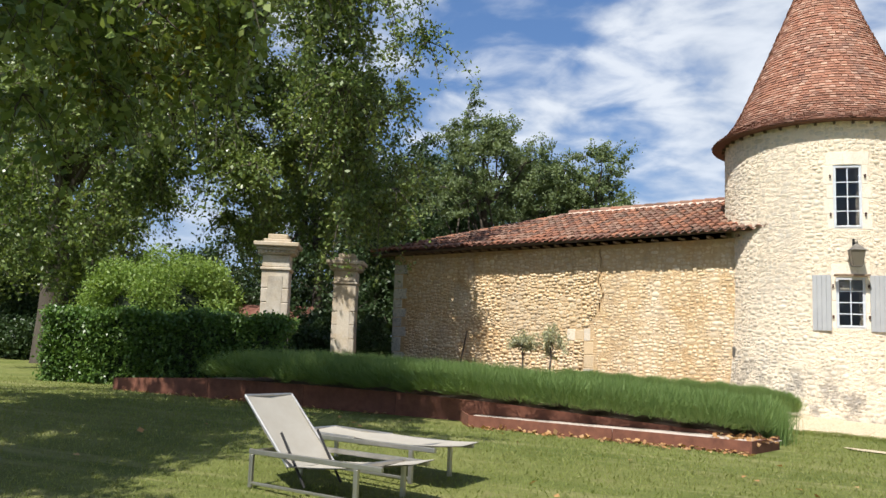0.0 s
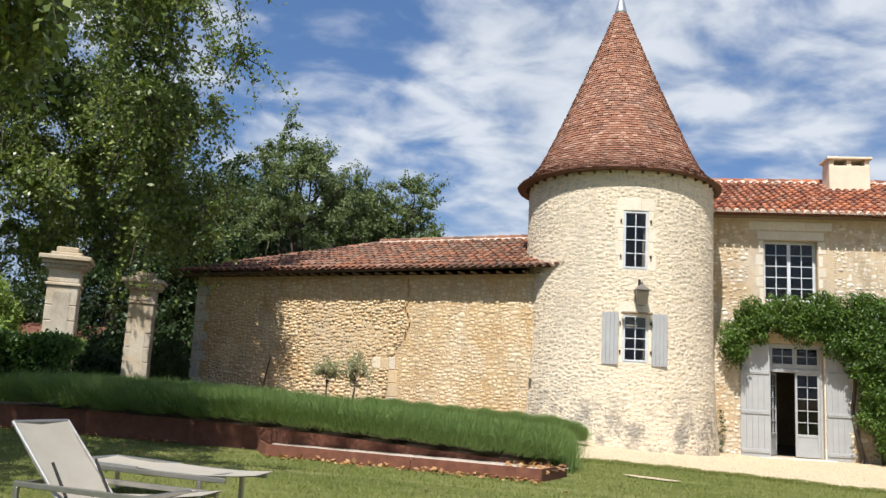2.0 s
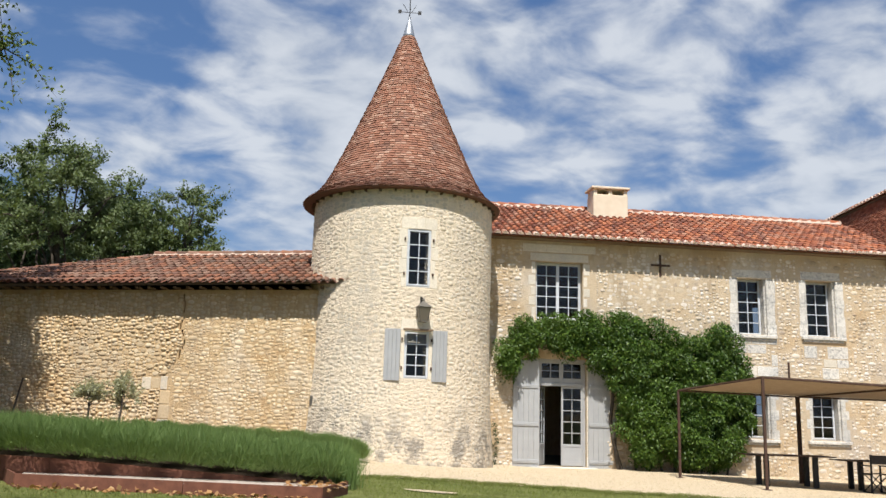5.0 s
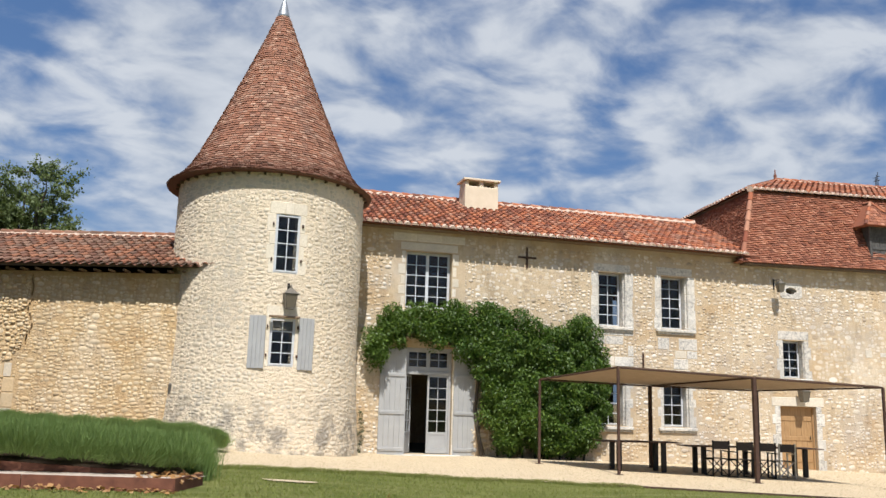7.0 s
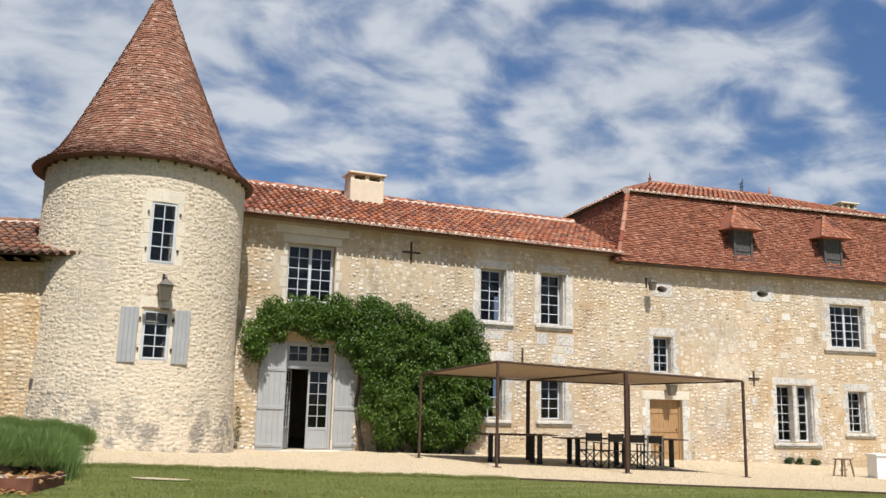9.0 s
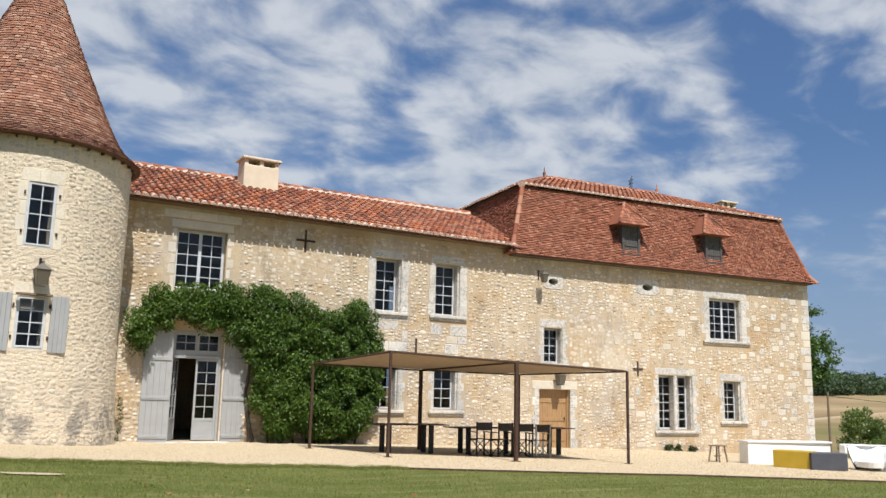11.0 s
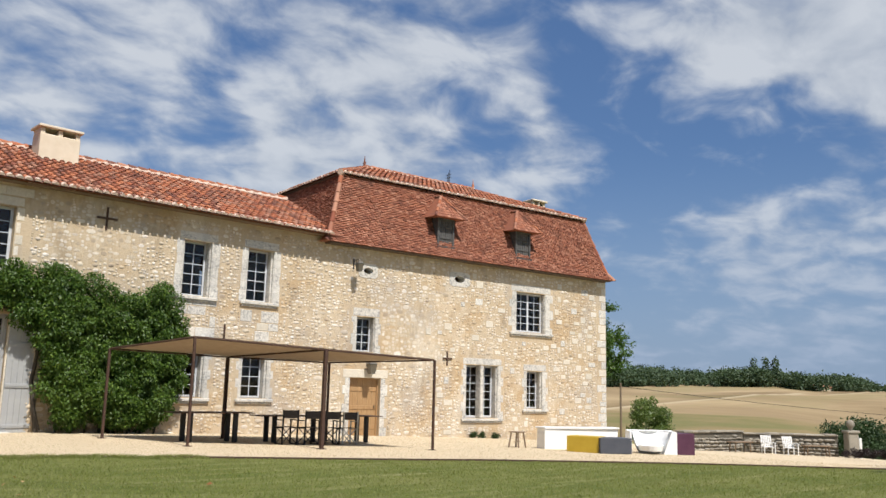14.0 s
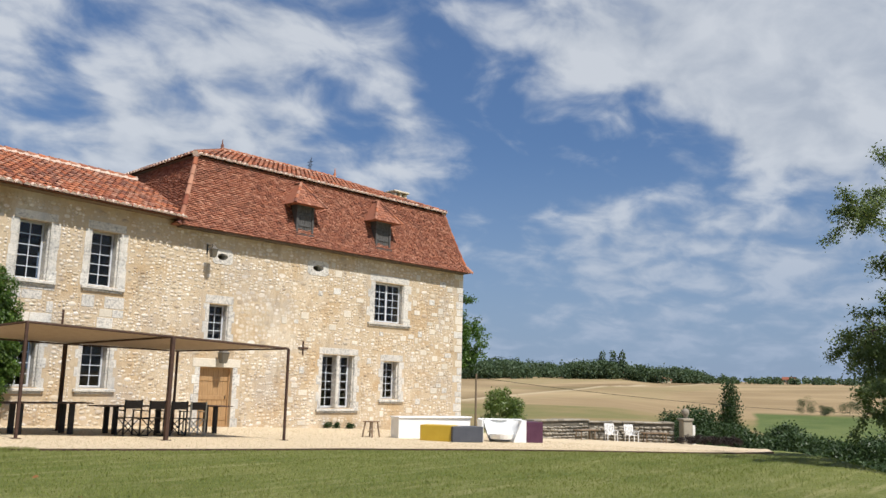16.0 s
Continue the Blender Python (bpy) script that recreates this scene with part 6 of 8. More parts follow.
lavender("lavender_bed", -0.02, 0.24, 260000, 0.54, "dense green lavender row spilling over the steel edge", 0.8)
n = 46000                                   # back row that runs on to the tower
t_ = rs.uniform(0, 1, n)
off_ = np.clip(rs.normal(size=n), -1.7, 1.7) * 0.24
q_ = np.stack([-4.3 + 5.3 * t_ + rs.normal(size=n) * 0.06, 19.17 - 0.58 * t_ + off_], -1)
base = np.stack([q_[:, 0], q_[:, 1], np.maximum(near_ground(q_[:, 0], q_[:, 1]), [bed_z(x) for x in np.minimum(q_[:, 0], 0.5)])], -1)
crest = np.interp(q_[:, 0], (-4.6, -3, -0.5, 0.5, 0.8, 1.1), (1.16, 1.08, 0.99, 0.93, 0.86, 0.66)) + 0.03 * np.sin(q_[:, 0] * 8.4)
tall = np.maximum(0.12, (crest - base[:, 2]) * (1 - 0.9 * off_ ** 2)) * rs.uniform(0.72, 1.08, n)
tip = base + np.stack([rs.normal(size=n) * 0.07 + 0.12 * np.clip(q_[:, 0] - 0.6, 0, 1), rs.normal(size=n) * 0.07 + off_ * 0.4, tall], -1)
base += (tip - base) * rs.uniform(0.1, 0.7, n)[:, None]
tagged(part("lavender_row", blades("lav_row", base, tip, 0.010, M["leaf_lavender"]), None), "back row of green lavender before the tower", "lavender", kind="stuff")
for a_, b_ in (((-6.35, 19.6), (-5.5, 19.35)), ((-5.48, 19.34), (-4.6, 19.1))):
    mb = MB().add([(a_[0], a_[1], bed_z(a_[0]) - .1), (b_[0], b_[1], bed_z(b_[0]) - .1), (b_[0], b_[1] + 0.04, bed_z(b_[0]) - .1), (a_[0], a_[1] + 0.04, bed_z(a_[0]) - .1),
                   (a_[0], a_[1], bed_z(a_[0]) + .32), (b_[0], b_[1], bed_z(b_[0]) + .32), (b_[0], b_[1] + 0.04, bed_z(b_[0]) + .32), (a_[0], a_[1] + 0.04, bed_z(a_[0]) + .32)],
                  ((0, 1, 2, 3), (4, 5, 6, 7), (0, 1, 5, 4), (1, 2, 6, 5), (2, 3, 7, 6), (3, 0, 4, 7)))
    tagged(part("edging_board", mb, M["wood_old"]), "weathered brown edging board before the olive trees", "board", "edging boards")
n = 5000
xy = np.stack([rs.uniform(0.5, 1.5, n), rs.uniform(11.6, 15.2, n)], -1)
xy[:, 0] = 0.3 + np.abs(rs.normal(size=n)) * 0.16
base = np.stack([xy[:, 0], xy[:, 1], near_ground(xy[:, 0], xy[:, 1])], -1)
tip = base + np.stack([rs.normal(size=n) * 0.10 + 0.05, rs.normal(size=n) * 0.1, rs.uniform(0.35, 0.62, n)], -1)
tagged(part("lavender_bed", blades("lav_end", base, tip, 0.011, M["leaf_lavender"]), None), "green lavender at the bed's rounded end", "lavender", kind="stuff")

# lawn blades where the camera passes nearest
n = 210000
x, y = rs.uniform(-15, 24, n), rs.uniform(1.0, 16, n)
ex, ey = np.array([e[0] for e in EDGE]), np.array([e[1] for e in EDGE])
front = np.where(x < 0.6, np.interp(-x, -np.array([q[0] for q in LOW + HIGH[2:]])[::1], np.array([q[1] for q in LOW + HIGH[2:]])), np.interp(x, ex, ey)) - 0.06
keep = y < np.where(x < -11.3, 60, front)
keep &= rs.uniform(0, 1, n) < np.clip((y - 1.0) / 3.0, 0, 1) * np.clip((x + 15) / 4, 0, 1) * np.clip((24 - x) / 6, 0, 1)
x, y = x[keep], y[keep]
base = np.stack([x, y, ground_z(x, y)], -1)
tip = base + np.stack([rs.normal(size=len(x)) * 0.018, rs.normal(size=len(x)) * 0.018, rs.uniform(0.02, 0.05, len(x))], -1)
tagged(part("lawn_grass", blades("grass", base, tip, 0.011, M["leaf_grass"]), None), "short mown grass blades of the lawn", "grass", kind="stuff")

# loose stones of the gravel court
n = 40000
gx_, gy_ = rs.uniform(0.5, 27, n), rs.uniform(6.5, 22.8, n)
ok = (gy_ > np.interp(gx_, ex, ey) + 0.05) & (gy_ < np.interp(gx_, (0.5, 4.5, 4.6, 17, 27), (18.8, 19.0, 22.7, 22.7, 21.5)))
gx_, gy_ = gx_[ok], gy_[ok]
n = len(gx_)
c_ = np.stack([gx_, gy_, ground_z(gx_, gy_) + 0.033], -1)
sz = rs.uniform(0.008, 0.021, n)[:, None]
th = rs.uniform(0, 6.28, n)
v = []
for k_ in range(3):
    v.append(c_ + sz * np.stack([np.cos(th + k_ * 2.09), np.sin(th + k_ * 2.09), np.full(n, -0.1)], -1))
v.append(c_ + sz * np.stack([rs.uniform(-.3, .3, n), rs.uniform(-.3, .3, n), rs.uniform(0.5, 0.95, n)], -1))
me = bpy.data.meshes.new("gravel_stones")
fi = np.arange(n)[:, None] * 4 + np.array((0, 1, 3, 1, 2, 3, 2, 0, 3))[None]
me.from_pydata(np.stack(v, 1).reshape(-1, 3).tolist(), [], fi.reshape(-1, 3).tolist())
me.materials.append(M["gravel_stone"])
tagged(part("gravel_stones", me, None), "loose cream pebbles strewn over the gravel court", "pebbles", kind="stuff")

# tufts where the lawn frays into the gravel, and a bare patch
n = 16000
tx = rs.uniform(0.6, 9.0, n)
ty = np.interp(tx, ex, ey) + 0.10 * np.sin(tx * 5.3) + 0.06 * np.sin(tx * 13.1) + rs.normal(size=n) * 0.10
base = np.stack([tx, ty, ground_z(tx, ty)], -1)
tip = base + np.stack([rs.normal(size=n) * 0.03, rs.normal(size=n) * 0.03, rs.uniform(0.03, 0.085, n)], -1)
tagged(part("edge_grass", blades("tufts", base, tip, 0.012, M["leaf_grass"]), None), "uneven grass tufts along the gravel edge", "grass", kind="stuff")
mb = MB()
ring_ = [(1.9 + 0.42 * math.cos(a_) * (1 + 0.15 * math.sin(3 * a_)), 12.25 + 0.2 * math.sin(a_) * (1 + 0.2 * math.cos(2 * a_))) for a_ in [i * math.pi / 12 for i in range(24)]]
mb.add([(x_, y_, gz(x_, y_) + 0.02) for x_, y_ in ring_] + [(1.9, 12.25, gz(1.9, 12.25) + 0.035)], [(i, (i + 1) % 24, 24) for i in range(24)])
tagged(part("ground_bare_patch", mb, M["gravel"]), "small bare gravel patch in the lawn", "gravel patch", kind="structure")

# fallen leaves along the bed and on the lawn
pts = []
for i in range(230):
    s = rnd.random()
    q = rnd.choice((LOW, LOW, LOW, HIGH))
    k_ = rnd.randrange(len(q) - 1)
    a, b = q[k_], q[k_ + 1]
    x, y = a[0] + (b[0] - a[0]) * s, a[1] + (b[1] - a[1]) * s - abs(rnd.gauss(0, 0.16)) - 0.02
    pts.append((x, y, gz(x, y) + 0.03))
for i in range(110):
    x, y = rnd.uniform(-0.3, 0.5), rnd.uniform(10.2, 11.2)
    pts.append((x, y, gz(x, y) + 0.145))
for i in range(70):
    x, y = rnd.uniform(-8, 7), rnd.uniform(5, 12)
    if y < np.interp(x, (-8, -4, 0, 7), (11, 10.5, 9.6, 13)):
        pts.append((x, y, gz(x, y) + 0.035))
pts = np.array(pts)
me = leaf_mesh("fallen", pts, 0.085, M["leaf_dry"], up=0.0, narrow=0.7, outward=np.tile((0.0, 0.0, 2.2), (len(pts), 1)))
tagged(part("fallen_leaves", me, None), "dry orange-brown fallen leaves on lawn and pebbles", "leaves", kind="stuff")

# clipped laurel hedge and domed bush


def hedge_points(n, x0, y0, x1, y1, deep, z0, z1, rough=0.1):
    s, t = rs.uniform(0, 1, n), rs.uniform(0, 1, n)
    face = rs.uniform(0, 1, n)
    u = s
    d = np.where(face < 0.5, rs.uniform(0, 0.12, n), t)
    h = np.where(face < 0.5, t, rs.uniform(0.88, 1.02, n))
    end = rs.uniform(0, 1, n) < 0.12
    u = np.where(end, rs.uniform(-0.01, 0.04, n), u)
    d = np.where(end, t, d)
    h = np.where(end, rs.uniform(0, 1, n), h)
    lump = 0.12 * np.sin(u * 23) + 0.1 * np.sin(u * 41 + 2) + 0.08 * np.sin(h * 9 + u * 17)
    dx, dy = x1 - x0, y1 - y0
    L = math.hypot(dx, dy)
    nx, ny = -dy / L, dx / L
    x = x0 + dx * u + nx * (d * deep + lump * rough * 4) + rs.normal(size=n) * rough * 0.5
    y = y0 + dy * u + ny * (d * deep + lump * rough * 4) + rs.normal(size=n) * rough * 0.5
    z = z0 + (z1 - z0) * h + lump * rough * 3 * h + rs.normal(size=n) * rough * 0.4
    return np.stack([x, y, z], -1)


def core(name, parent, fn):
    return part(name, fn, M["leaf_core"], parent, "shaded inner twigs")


# near-black filler: the shade inside the foliage is put into its colour
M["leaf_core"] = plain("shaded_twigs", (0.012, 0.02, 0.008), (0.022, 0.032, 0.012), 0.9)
hd = tagged(part("hedge", leaf_mesh("hedge", hedge_points(40000, -13.5, 11.48, -8.9, 13.5, 1.5, 0.40, 2.02), 0.085, M["leaf_hedge"], narrow=0.5, outward=np.tile((0.1, -0.5, 0.5), (40000, 1))), None),
            "dark glossy clipped laurel hedge behind the steel edge", "hedge")
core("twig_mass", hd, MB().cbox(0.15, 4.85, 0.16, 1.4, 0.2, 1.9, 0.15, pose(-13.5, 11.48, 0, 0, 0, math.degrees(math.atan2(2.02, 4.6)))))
cl = ellipsoid_clumps((-13.9, 15.6, 1.9), (1.75, 1.6, 1.75), 70, 0.45, 0.6, 0.85, -0.5)
bush = tagged(part("domed_bush", leaf_mesh("dome", crown_points(cl, 3600, 0.9), 0.08, M["leaf_bright"], outward=None), None), "tall rounded bright green clipped bush behind the hedge", "bush")
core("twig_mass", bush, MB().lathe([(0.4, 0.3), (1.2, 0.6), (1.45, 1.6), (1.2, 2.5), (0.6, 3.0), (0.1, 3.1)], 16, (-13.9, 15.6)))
cl = ellipsoid_clumps((-10.6, 25.2, 1.3), (0.85, 0.7, 0.95), 26, 0.3, 0.42, 0.8, -0.6)
b2 = tagged(part("round_bush", leaf_mesh("rb", crown_points(cl, 900, 0.9), 0.1, M["leaf_dark"]), None), "dark round bush at the wing's corner", "bush")
b2.location = (-1.55, -1.3, 0.25)

# plane tree over the gate, and the nearer bough
cl = ellipsoid_clumps((-17.0, 19.5, 10.6), (8.3, 6.0, 6.6), 120, 0.8, 1.5, 0.3, -0.85) + [(-9.3, 19.5, 13, 1.2), (-8.8, 20.2, 10.5, 1.1), (-9.6, 19, 8.3, 1.2), (-9.0, 19.6, 15, 1.3), (-9.3, 20.4, 6.9, 0.9)]
cl += [(rs.uniform(-12.6, -9.6), rs.uniform(17.2, 20.2), rs.uniform(8.0, 13.0), rs.uniform(0.9, 1.3)) for _ in range(24)]
for _ in range(95):                         # boughs that hang low behind the gate
    a_, d_ = radians(rs.uniform(-41, -25)), rs.uniform(24, 30)
    cl.append((0.4 + d_ * math.sin(a_), -1.6 + d_ * math.cos(a_), rs.uniform(4.9, 10.5), rs.uniform(0.6, 1.1)))
cl = [c for c in cl if min(math.dist((c[0] + 0.124 * (c[2] - 2.8), c[1] + 0.637 * (c[2] - 2.8)), q) for q in ((-11.85, 17.6), (-12.05, 22.0))) > 0.9 + c[3] * 0.6]
GAPS = ((-38.5, 7.0, 1.9), (-37.5, 9.8, 0.9), (-26.3, 15, 0.8), (-46, 11, 0.9), (-43, 13, 0.6), (-30, 20, 0.8))


def open_sky(c):
    """True where a clump leaves the clearings in the crown free."""
    dx_, dy_, dz_ = c[0] - 0.4, c[1] + 1.6, c[2] - 1.5
    az_, el_ = math.degrees(math.atan2(dx_, dy_)), math.degrees(math.atan2(dz_, math.hypot(dx_, dy_)))
    return all(math.hypot(az_ - a_, el_ - e_) > r_ + 0.8 for a_, e_, r_ in GAPS)


for _ in range(150):                        # the crown's outer curtain
    a_, d_ = radians(rs.uniform(-50, -24.5)), rs.uniform(23.5, 29)
    cl.append((0.4 + d_ * math.sin(a_), -1.6 + d_ * math.cos(a_), rs.uniform(5.2, 12.5), rs.uniform(0.6, 1.1)))
for _ in range(46):                         # low boughs before the trunk
    a_, d_ = radians(rs.uniform(-50, -41)), rs.uniform(24, 28)
    cl.append((0.4 + d_ * math.sin(a_), -1.6 + d_ * math.cos(a_), rs.uniform(3.4, 6.5), rs.uniform(0.5, 0.9)))
cl = [c for c in cl if open_sky(c) and min(math.dist((c[0] + 0.124 * (c[2] - 2.8), c[1] + 0.637 * (c[2] - 2.8)), q) for q in ((-11.85, 17.6), (-12.05, 22.0))) > 0.9 + c[3] * 0.6]
cl += [(rs.uniform(-12.2, -9.6), rs.uniform(18.6, 20.8), rs.uniform(7.0, 10.5), rs.uniform(0.7, 1.1)) for _ in range(20)]
tree("plane_tree", (-21.5, 19.3, 0.5), 15, cl, 470, 0.135, M["leaf_plane"], 0.42, "tall spreading plane tree with dense green crown over the gate", limbs=26, droop=0.8)
cl = [(rs.uniform(-11.5, -5.6), rs.uniform(3.8, 8.0), rs.uniform(5.2, 9.5), rs.uniform(0.6, 1.1)) for _ in range(46)]
cl = [c for c in cl if c[2] > 4.4 + 0.55 * max(0, c[0] + 8.2)] + [(-7.4, 6.2, 4.7, 0.7), (-6.6, 6.9, 5.0, 0.7), (-8.3, 5.9, 4.5, 0.7), (-9.0, 6.8, 4.9, 0.8), (-5.6, 7.2, 5.8, 0.6)]
# high clumps, mostly out of view, added to shade lawn and lavender
cl += [(rs.uniform(-11, -4.2), rs.uniform(0.2, 4.6), rs.uniform(7.0, 9.5), rs.uniform(0.6, 1.1)) for _ in range(34)]
cl += [(rs.uniform(-12.5, -6.6), rs.uniform(7.0, 9.6), rs.uniform(7.2, 9.6), rs.uniform(0.8, 1.2)) for _ in range(34)]
for _ in range(120):
    hx, hy, z = rs.uniform(-10.8, -4.4), rs.uniform(2.5, 9.8), rs.uniform(7.6, 9.4)     # unseen boughs, added to cast shade on the lawn at hx, hy
    if hx < -4.0 - 0.45 * (hy - 4.5):
        cl.append((hx - 0.124 * z, hy - 0.637 * z, z, rs.uniform(0.7, 1.1)))
# clumps that would shade the loungers are left out
cl = [c for c in cl if math.dist((c[0] + 0.124 * (c[2] - 0.6), c[1] + 0.637 * (c[2] - 0.6)), (-3.2, 5.3)) > 1.5 + c[3] * 0.9]
t2 = tree("garden_tree", (-14.5, 1.5, 0.3), 10, cl, 420, 0.15, M["leaf_plane"], 0.3, "nearby tree bough hanging over the lawn, leaves partly yellowing", limbs=20, fork=0.3, droop=0.9)
part("yellow_leaves", leaf_mesh("yl", crown_points([(-6.9, 6.8, 5.0, 0.55), (-6.3, 7.0, 5.5, 0.5), (-7.6, 6.3, 4.6, 0.5)], 360), 0.12, M["leaf_yellow"]), None, t2, "yellowing leaves among the green")
cl = [c for c in ellipsoid_clumps((-26.5, 24, 6.8), (5, 5, 5.6), 70, 0.9, 1.5, 0.4, -0.9) if open_sky(c)]
tree("plane_tree", (-25, 25, 0.5), 12, cl, 620, 0.15, M["leaf_plane"], 0.4, "tall leafy tree beyond the far lawn", limbs=16, droop=0.5)

# dark wood behind the gate
for bx, by, h, r in ((-21, 36, 13, 4.5), (-15.5, 36, 12, 4.2), (-15.0, 35.0, 10, 3.4), (-27, 33, 6, 3.4), (-33, 26, 7, 4), (-31, 17, 6, 3.5), (-19, 43, 14, 5), (-13, 42, 13, 5), (-27, 41, 7, 4), (-8.5, 42, 9, 4), (-38, 33, 7, 5)):
    cl = ellipsoid_clumps((bx, by, h * 0.52), (r, r, h * 0.48), 60, 0.9, 1.6, 0.4, -0.95)
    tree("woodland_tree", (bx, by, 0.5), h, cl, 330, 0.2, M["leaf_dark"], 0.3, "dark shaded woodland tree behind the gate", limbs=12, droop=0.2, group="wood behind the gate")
# ash trees behind the low wing
ASH = (((-10.9, 32, 0.4), (-10.8, 32, 8.9), (2.6, 2.4, 3.6), 12.2, 60), ((-8.4, 33, 0.4), (-8.5, 33, 7.4), (2.1, 2.2, 3.0), 10.2, 40), ((-6.2, 32.5, 0.4), (-6.1, 32.5, 7.2), (1.9, 2.0, 3.2), 10.2, 44))
for foot_, mid_, rad_, high_, n_ in ASH:
    cl = ellipsoid_clumps(mid_, rad_, n_, 0.45, 0.85, 0.4, -0.75)
    tree("ash_tree", foot_, high_, cl, 880, 0.125, M["leaf_grey"], 0.2, "airy grey-green ash tree behind the low wing", limbs=24, fork=0.25, droop=-0.25)

# olive trees in the bed
for x, y, h, r in ((-5.78, 20.55, 2.05, 0.42), (-4.92, 20.25, 2.25, 0.5)):
    z = bed_z(x) - 0.1
    cl = ellipsoid_clumps((x, y, h - r * 0.9), (r * 0.7, r * 0.7, r * 0.75), 14, 0.16, 0.26, 0.5)
    tree("olive_tree", (x, y, z), h - z, cl, 4200, 0.055, M["leaf_olive"], 0.03, "small silver-green olive tree on a thin stem", limbs=10, fork=0.5, group="olive trees", droop=-0.3)

# wisteria on the house range
def vine_points(n):
    """Leaves on the outside of many small overlapping mounds that cling to the wall."""
    mounds = []
    while len(mounds) < 560:
        x, z = rs.uniform(5.0, 12.7), rs.uniform(0.05, 5.2)
        top = np.interp(x, (5.0, 5.4, 6.2, 8.0, 9.5, 10.6, 11.1, 11.5, 11.9, 12.3, 12.6), (3.7, 4.35, 4.6, 4.65, 4.45, 4.1, 3.9, 4.5, 4.35, 3.6, 2.4))
        bot = np.interp(x, (5.0, 5.25, 5.7, 6.3, 7.6, 7.9, 8.3, 8.6, 9.0, 11.8, 12.2, 12.6), (2.7, 2.35, 3.0, 3.2, 3.15, 2.9, 2.2, 0.9, 0.15, 0.1, 0.7, 1.6))
        r = rs.uniform(0.15, 0.34)
        if not bot + r * 0.55 < z < top - r * 0.55:
            continue
        dep = 0.2 + 0.75 * np.interp(x, (5, 8, 9, 11.5, 12.6), (0.25, 0.4, 0.9, 0.9, 0.3)) * np.interp(z, (0, 1, 3.5, 4.6), (0.55, 1, 0.8, 0.35))
        mounds.append((x, 23 - dep * rs.uniform(0.35, 1.15), z, r))
    m_ = np.array(mounds)
    k_ = rs.choice(len(m_), n, p=m_[:, 3] ** 2 / (m_[:, 3] ** 2).sum())
    d = rs.normal(size=(n, 3)) + (0, -0.8, 0.25)
    d /= np.linalg.norm(d, axis=1)[:, None]
    return m_[k_, :3] + d * (m_[k_, 3] * rs.uniform(0.75, 1.12, n))[:, None]


n = 115000
vn = tagged(part("wisteria", leaf_mesh("vine", vine_points(n), 0.095, M["leaf_vine"], up=1.4, narrow=0.4, outward=np.tile((0.0, -0.7, 0.5), (n, 1))), None), "dense green wisteria climbing over the garden door", "climbing plant")
mb = MB()
for i in range(9):
    x = 8.7 + i * 0.4
    limb_path(mb, (x, 22.8, -0.05), (x + rnd.uniform(-1, 0.6), 22.75, rnd.uniform(2.2, 3.8)), 0.035, 0.012, 5, 0.06)
limb_path(mb, (8.6, 22.85, 0), (8.4, 22.85, 3.3), 0.06, 0.04, 5, 0.04)
limb_path(mb, (8.4, 22.85, 3.3), (5.4, 22.85, 3.5), 0.04, 0.02, 6, 0.05)
part("stem_work", mb, M["bark"], vn, smooth=True)["kind"] = "stuff"

cl = [(4.86 + rs.normal() * 0.05, 22.55 + rs.normal() * 0.10, z, rs.uniform(0.06, 0.12)) for z in np.linspace(0.1, 1.2, 11)]
ob = part("corner_creeper", leaf_mesh("creeper", crown_points(cl, 5000), 0.045, M["leaf_dark"]))
tagged(ob, "thin green creeper in the corner of tower and house", "climbing plant")

# ---- things in the court ----
# pergola of slim rusty posts with a taut canvas
POSTS = {"a": (9.3, 20.05, 2.26), "m": (12.8, 20.3, 2.21), "e": (15.85, 19.6, 2.17), "b": (10.05, 16.95, 2.51), "c": (13.0, 15.8, 2.34), "d": (16.1, 15.15, 2.21)}
pg = empty("pergola", Matrix.Translation((13.0, 18.0, gz(13, 18))))
tagged(pg, "pergola of slim rusty steel posts with a taut brown canvas", "pergola")
inv = pg.matrix_basis.inverted()


def pp(x, y, z):
    return inv @ Vector((x, y, z))


for k_, (x, y, z) in POSTS.items():
    r = 0.045 if k_ in "cm" else 0.03
    part("post", MB().cbox(x - r, x + r, y - r, y + r, gz(x, y) - 0.05, z, 0.006, inv), M["iron"], pg)
    part("foot_plate", MB().cbox(x - 0.09, x + 0.09, y - 0.09, y + 0.09, gz(x, y) + 0.025, gz(x, y) + 0.045, 0.004, inv), M["iron"], pg)
T = {k_: Vector(v) for k_, v in POSTS.items()}
for a, b in ("ab", "bc", "cd", "de", "em", "ma", "mc"):
    A, B_ = inv @ T[a], inv @ T[b]
    part("beam", MB().tube(A, B_, 0.022, 0.022, 6), M["iron"], pg)
mb = MB()
for q in (("a", "b", "c", "m"), ("m", "c", "d", "e")):
    P0, P1, P2, P3 = [inv @ T[i] + Vector((0, 0, 0.03)) for i in q]
    n = 10
    v = []
    for i in range(n + 1):
        for j in range(n + 1):
            s, t = i / n, j / n
            w = P0 * (1 - s) * (1 - t) + P1 * s * (1 - t) + P2 * s * t + P3 * (1 - s) * t
            v.append(w - Vector((0, 0, 0.10 * 16 * s * (1 - s) * t * (1 - t))))
    f = [(i * (n + 1) + j, (i + 1) * (n + 1) + j, (i + 1) * (n + 1) + j + 1, i * (n + 1) + j + 1) for i in range(n) for j in range(n)]
    o = len(v)
    mb.add(v + [q_ + Vector((0, 0, 0.006)) for q_ in v], f + [tuple(k2 + o for k2 in g_[::-1]) for g_ in f])
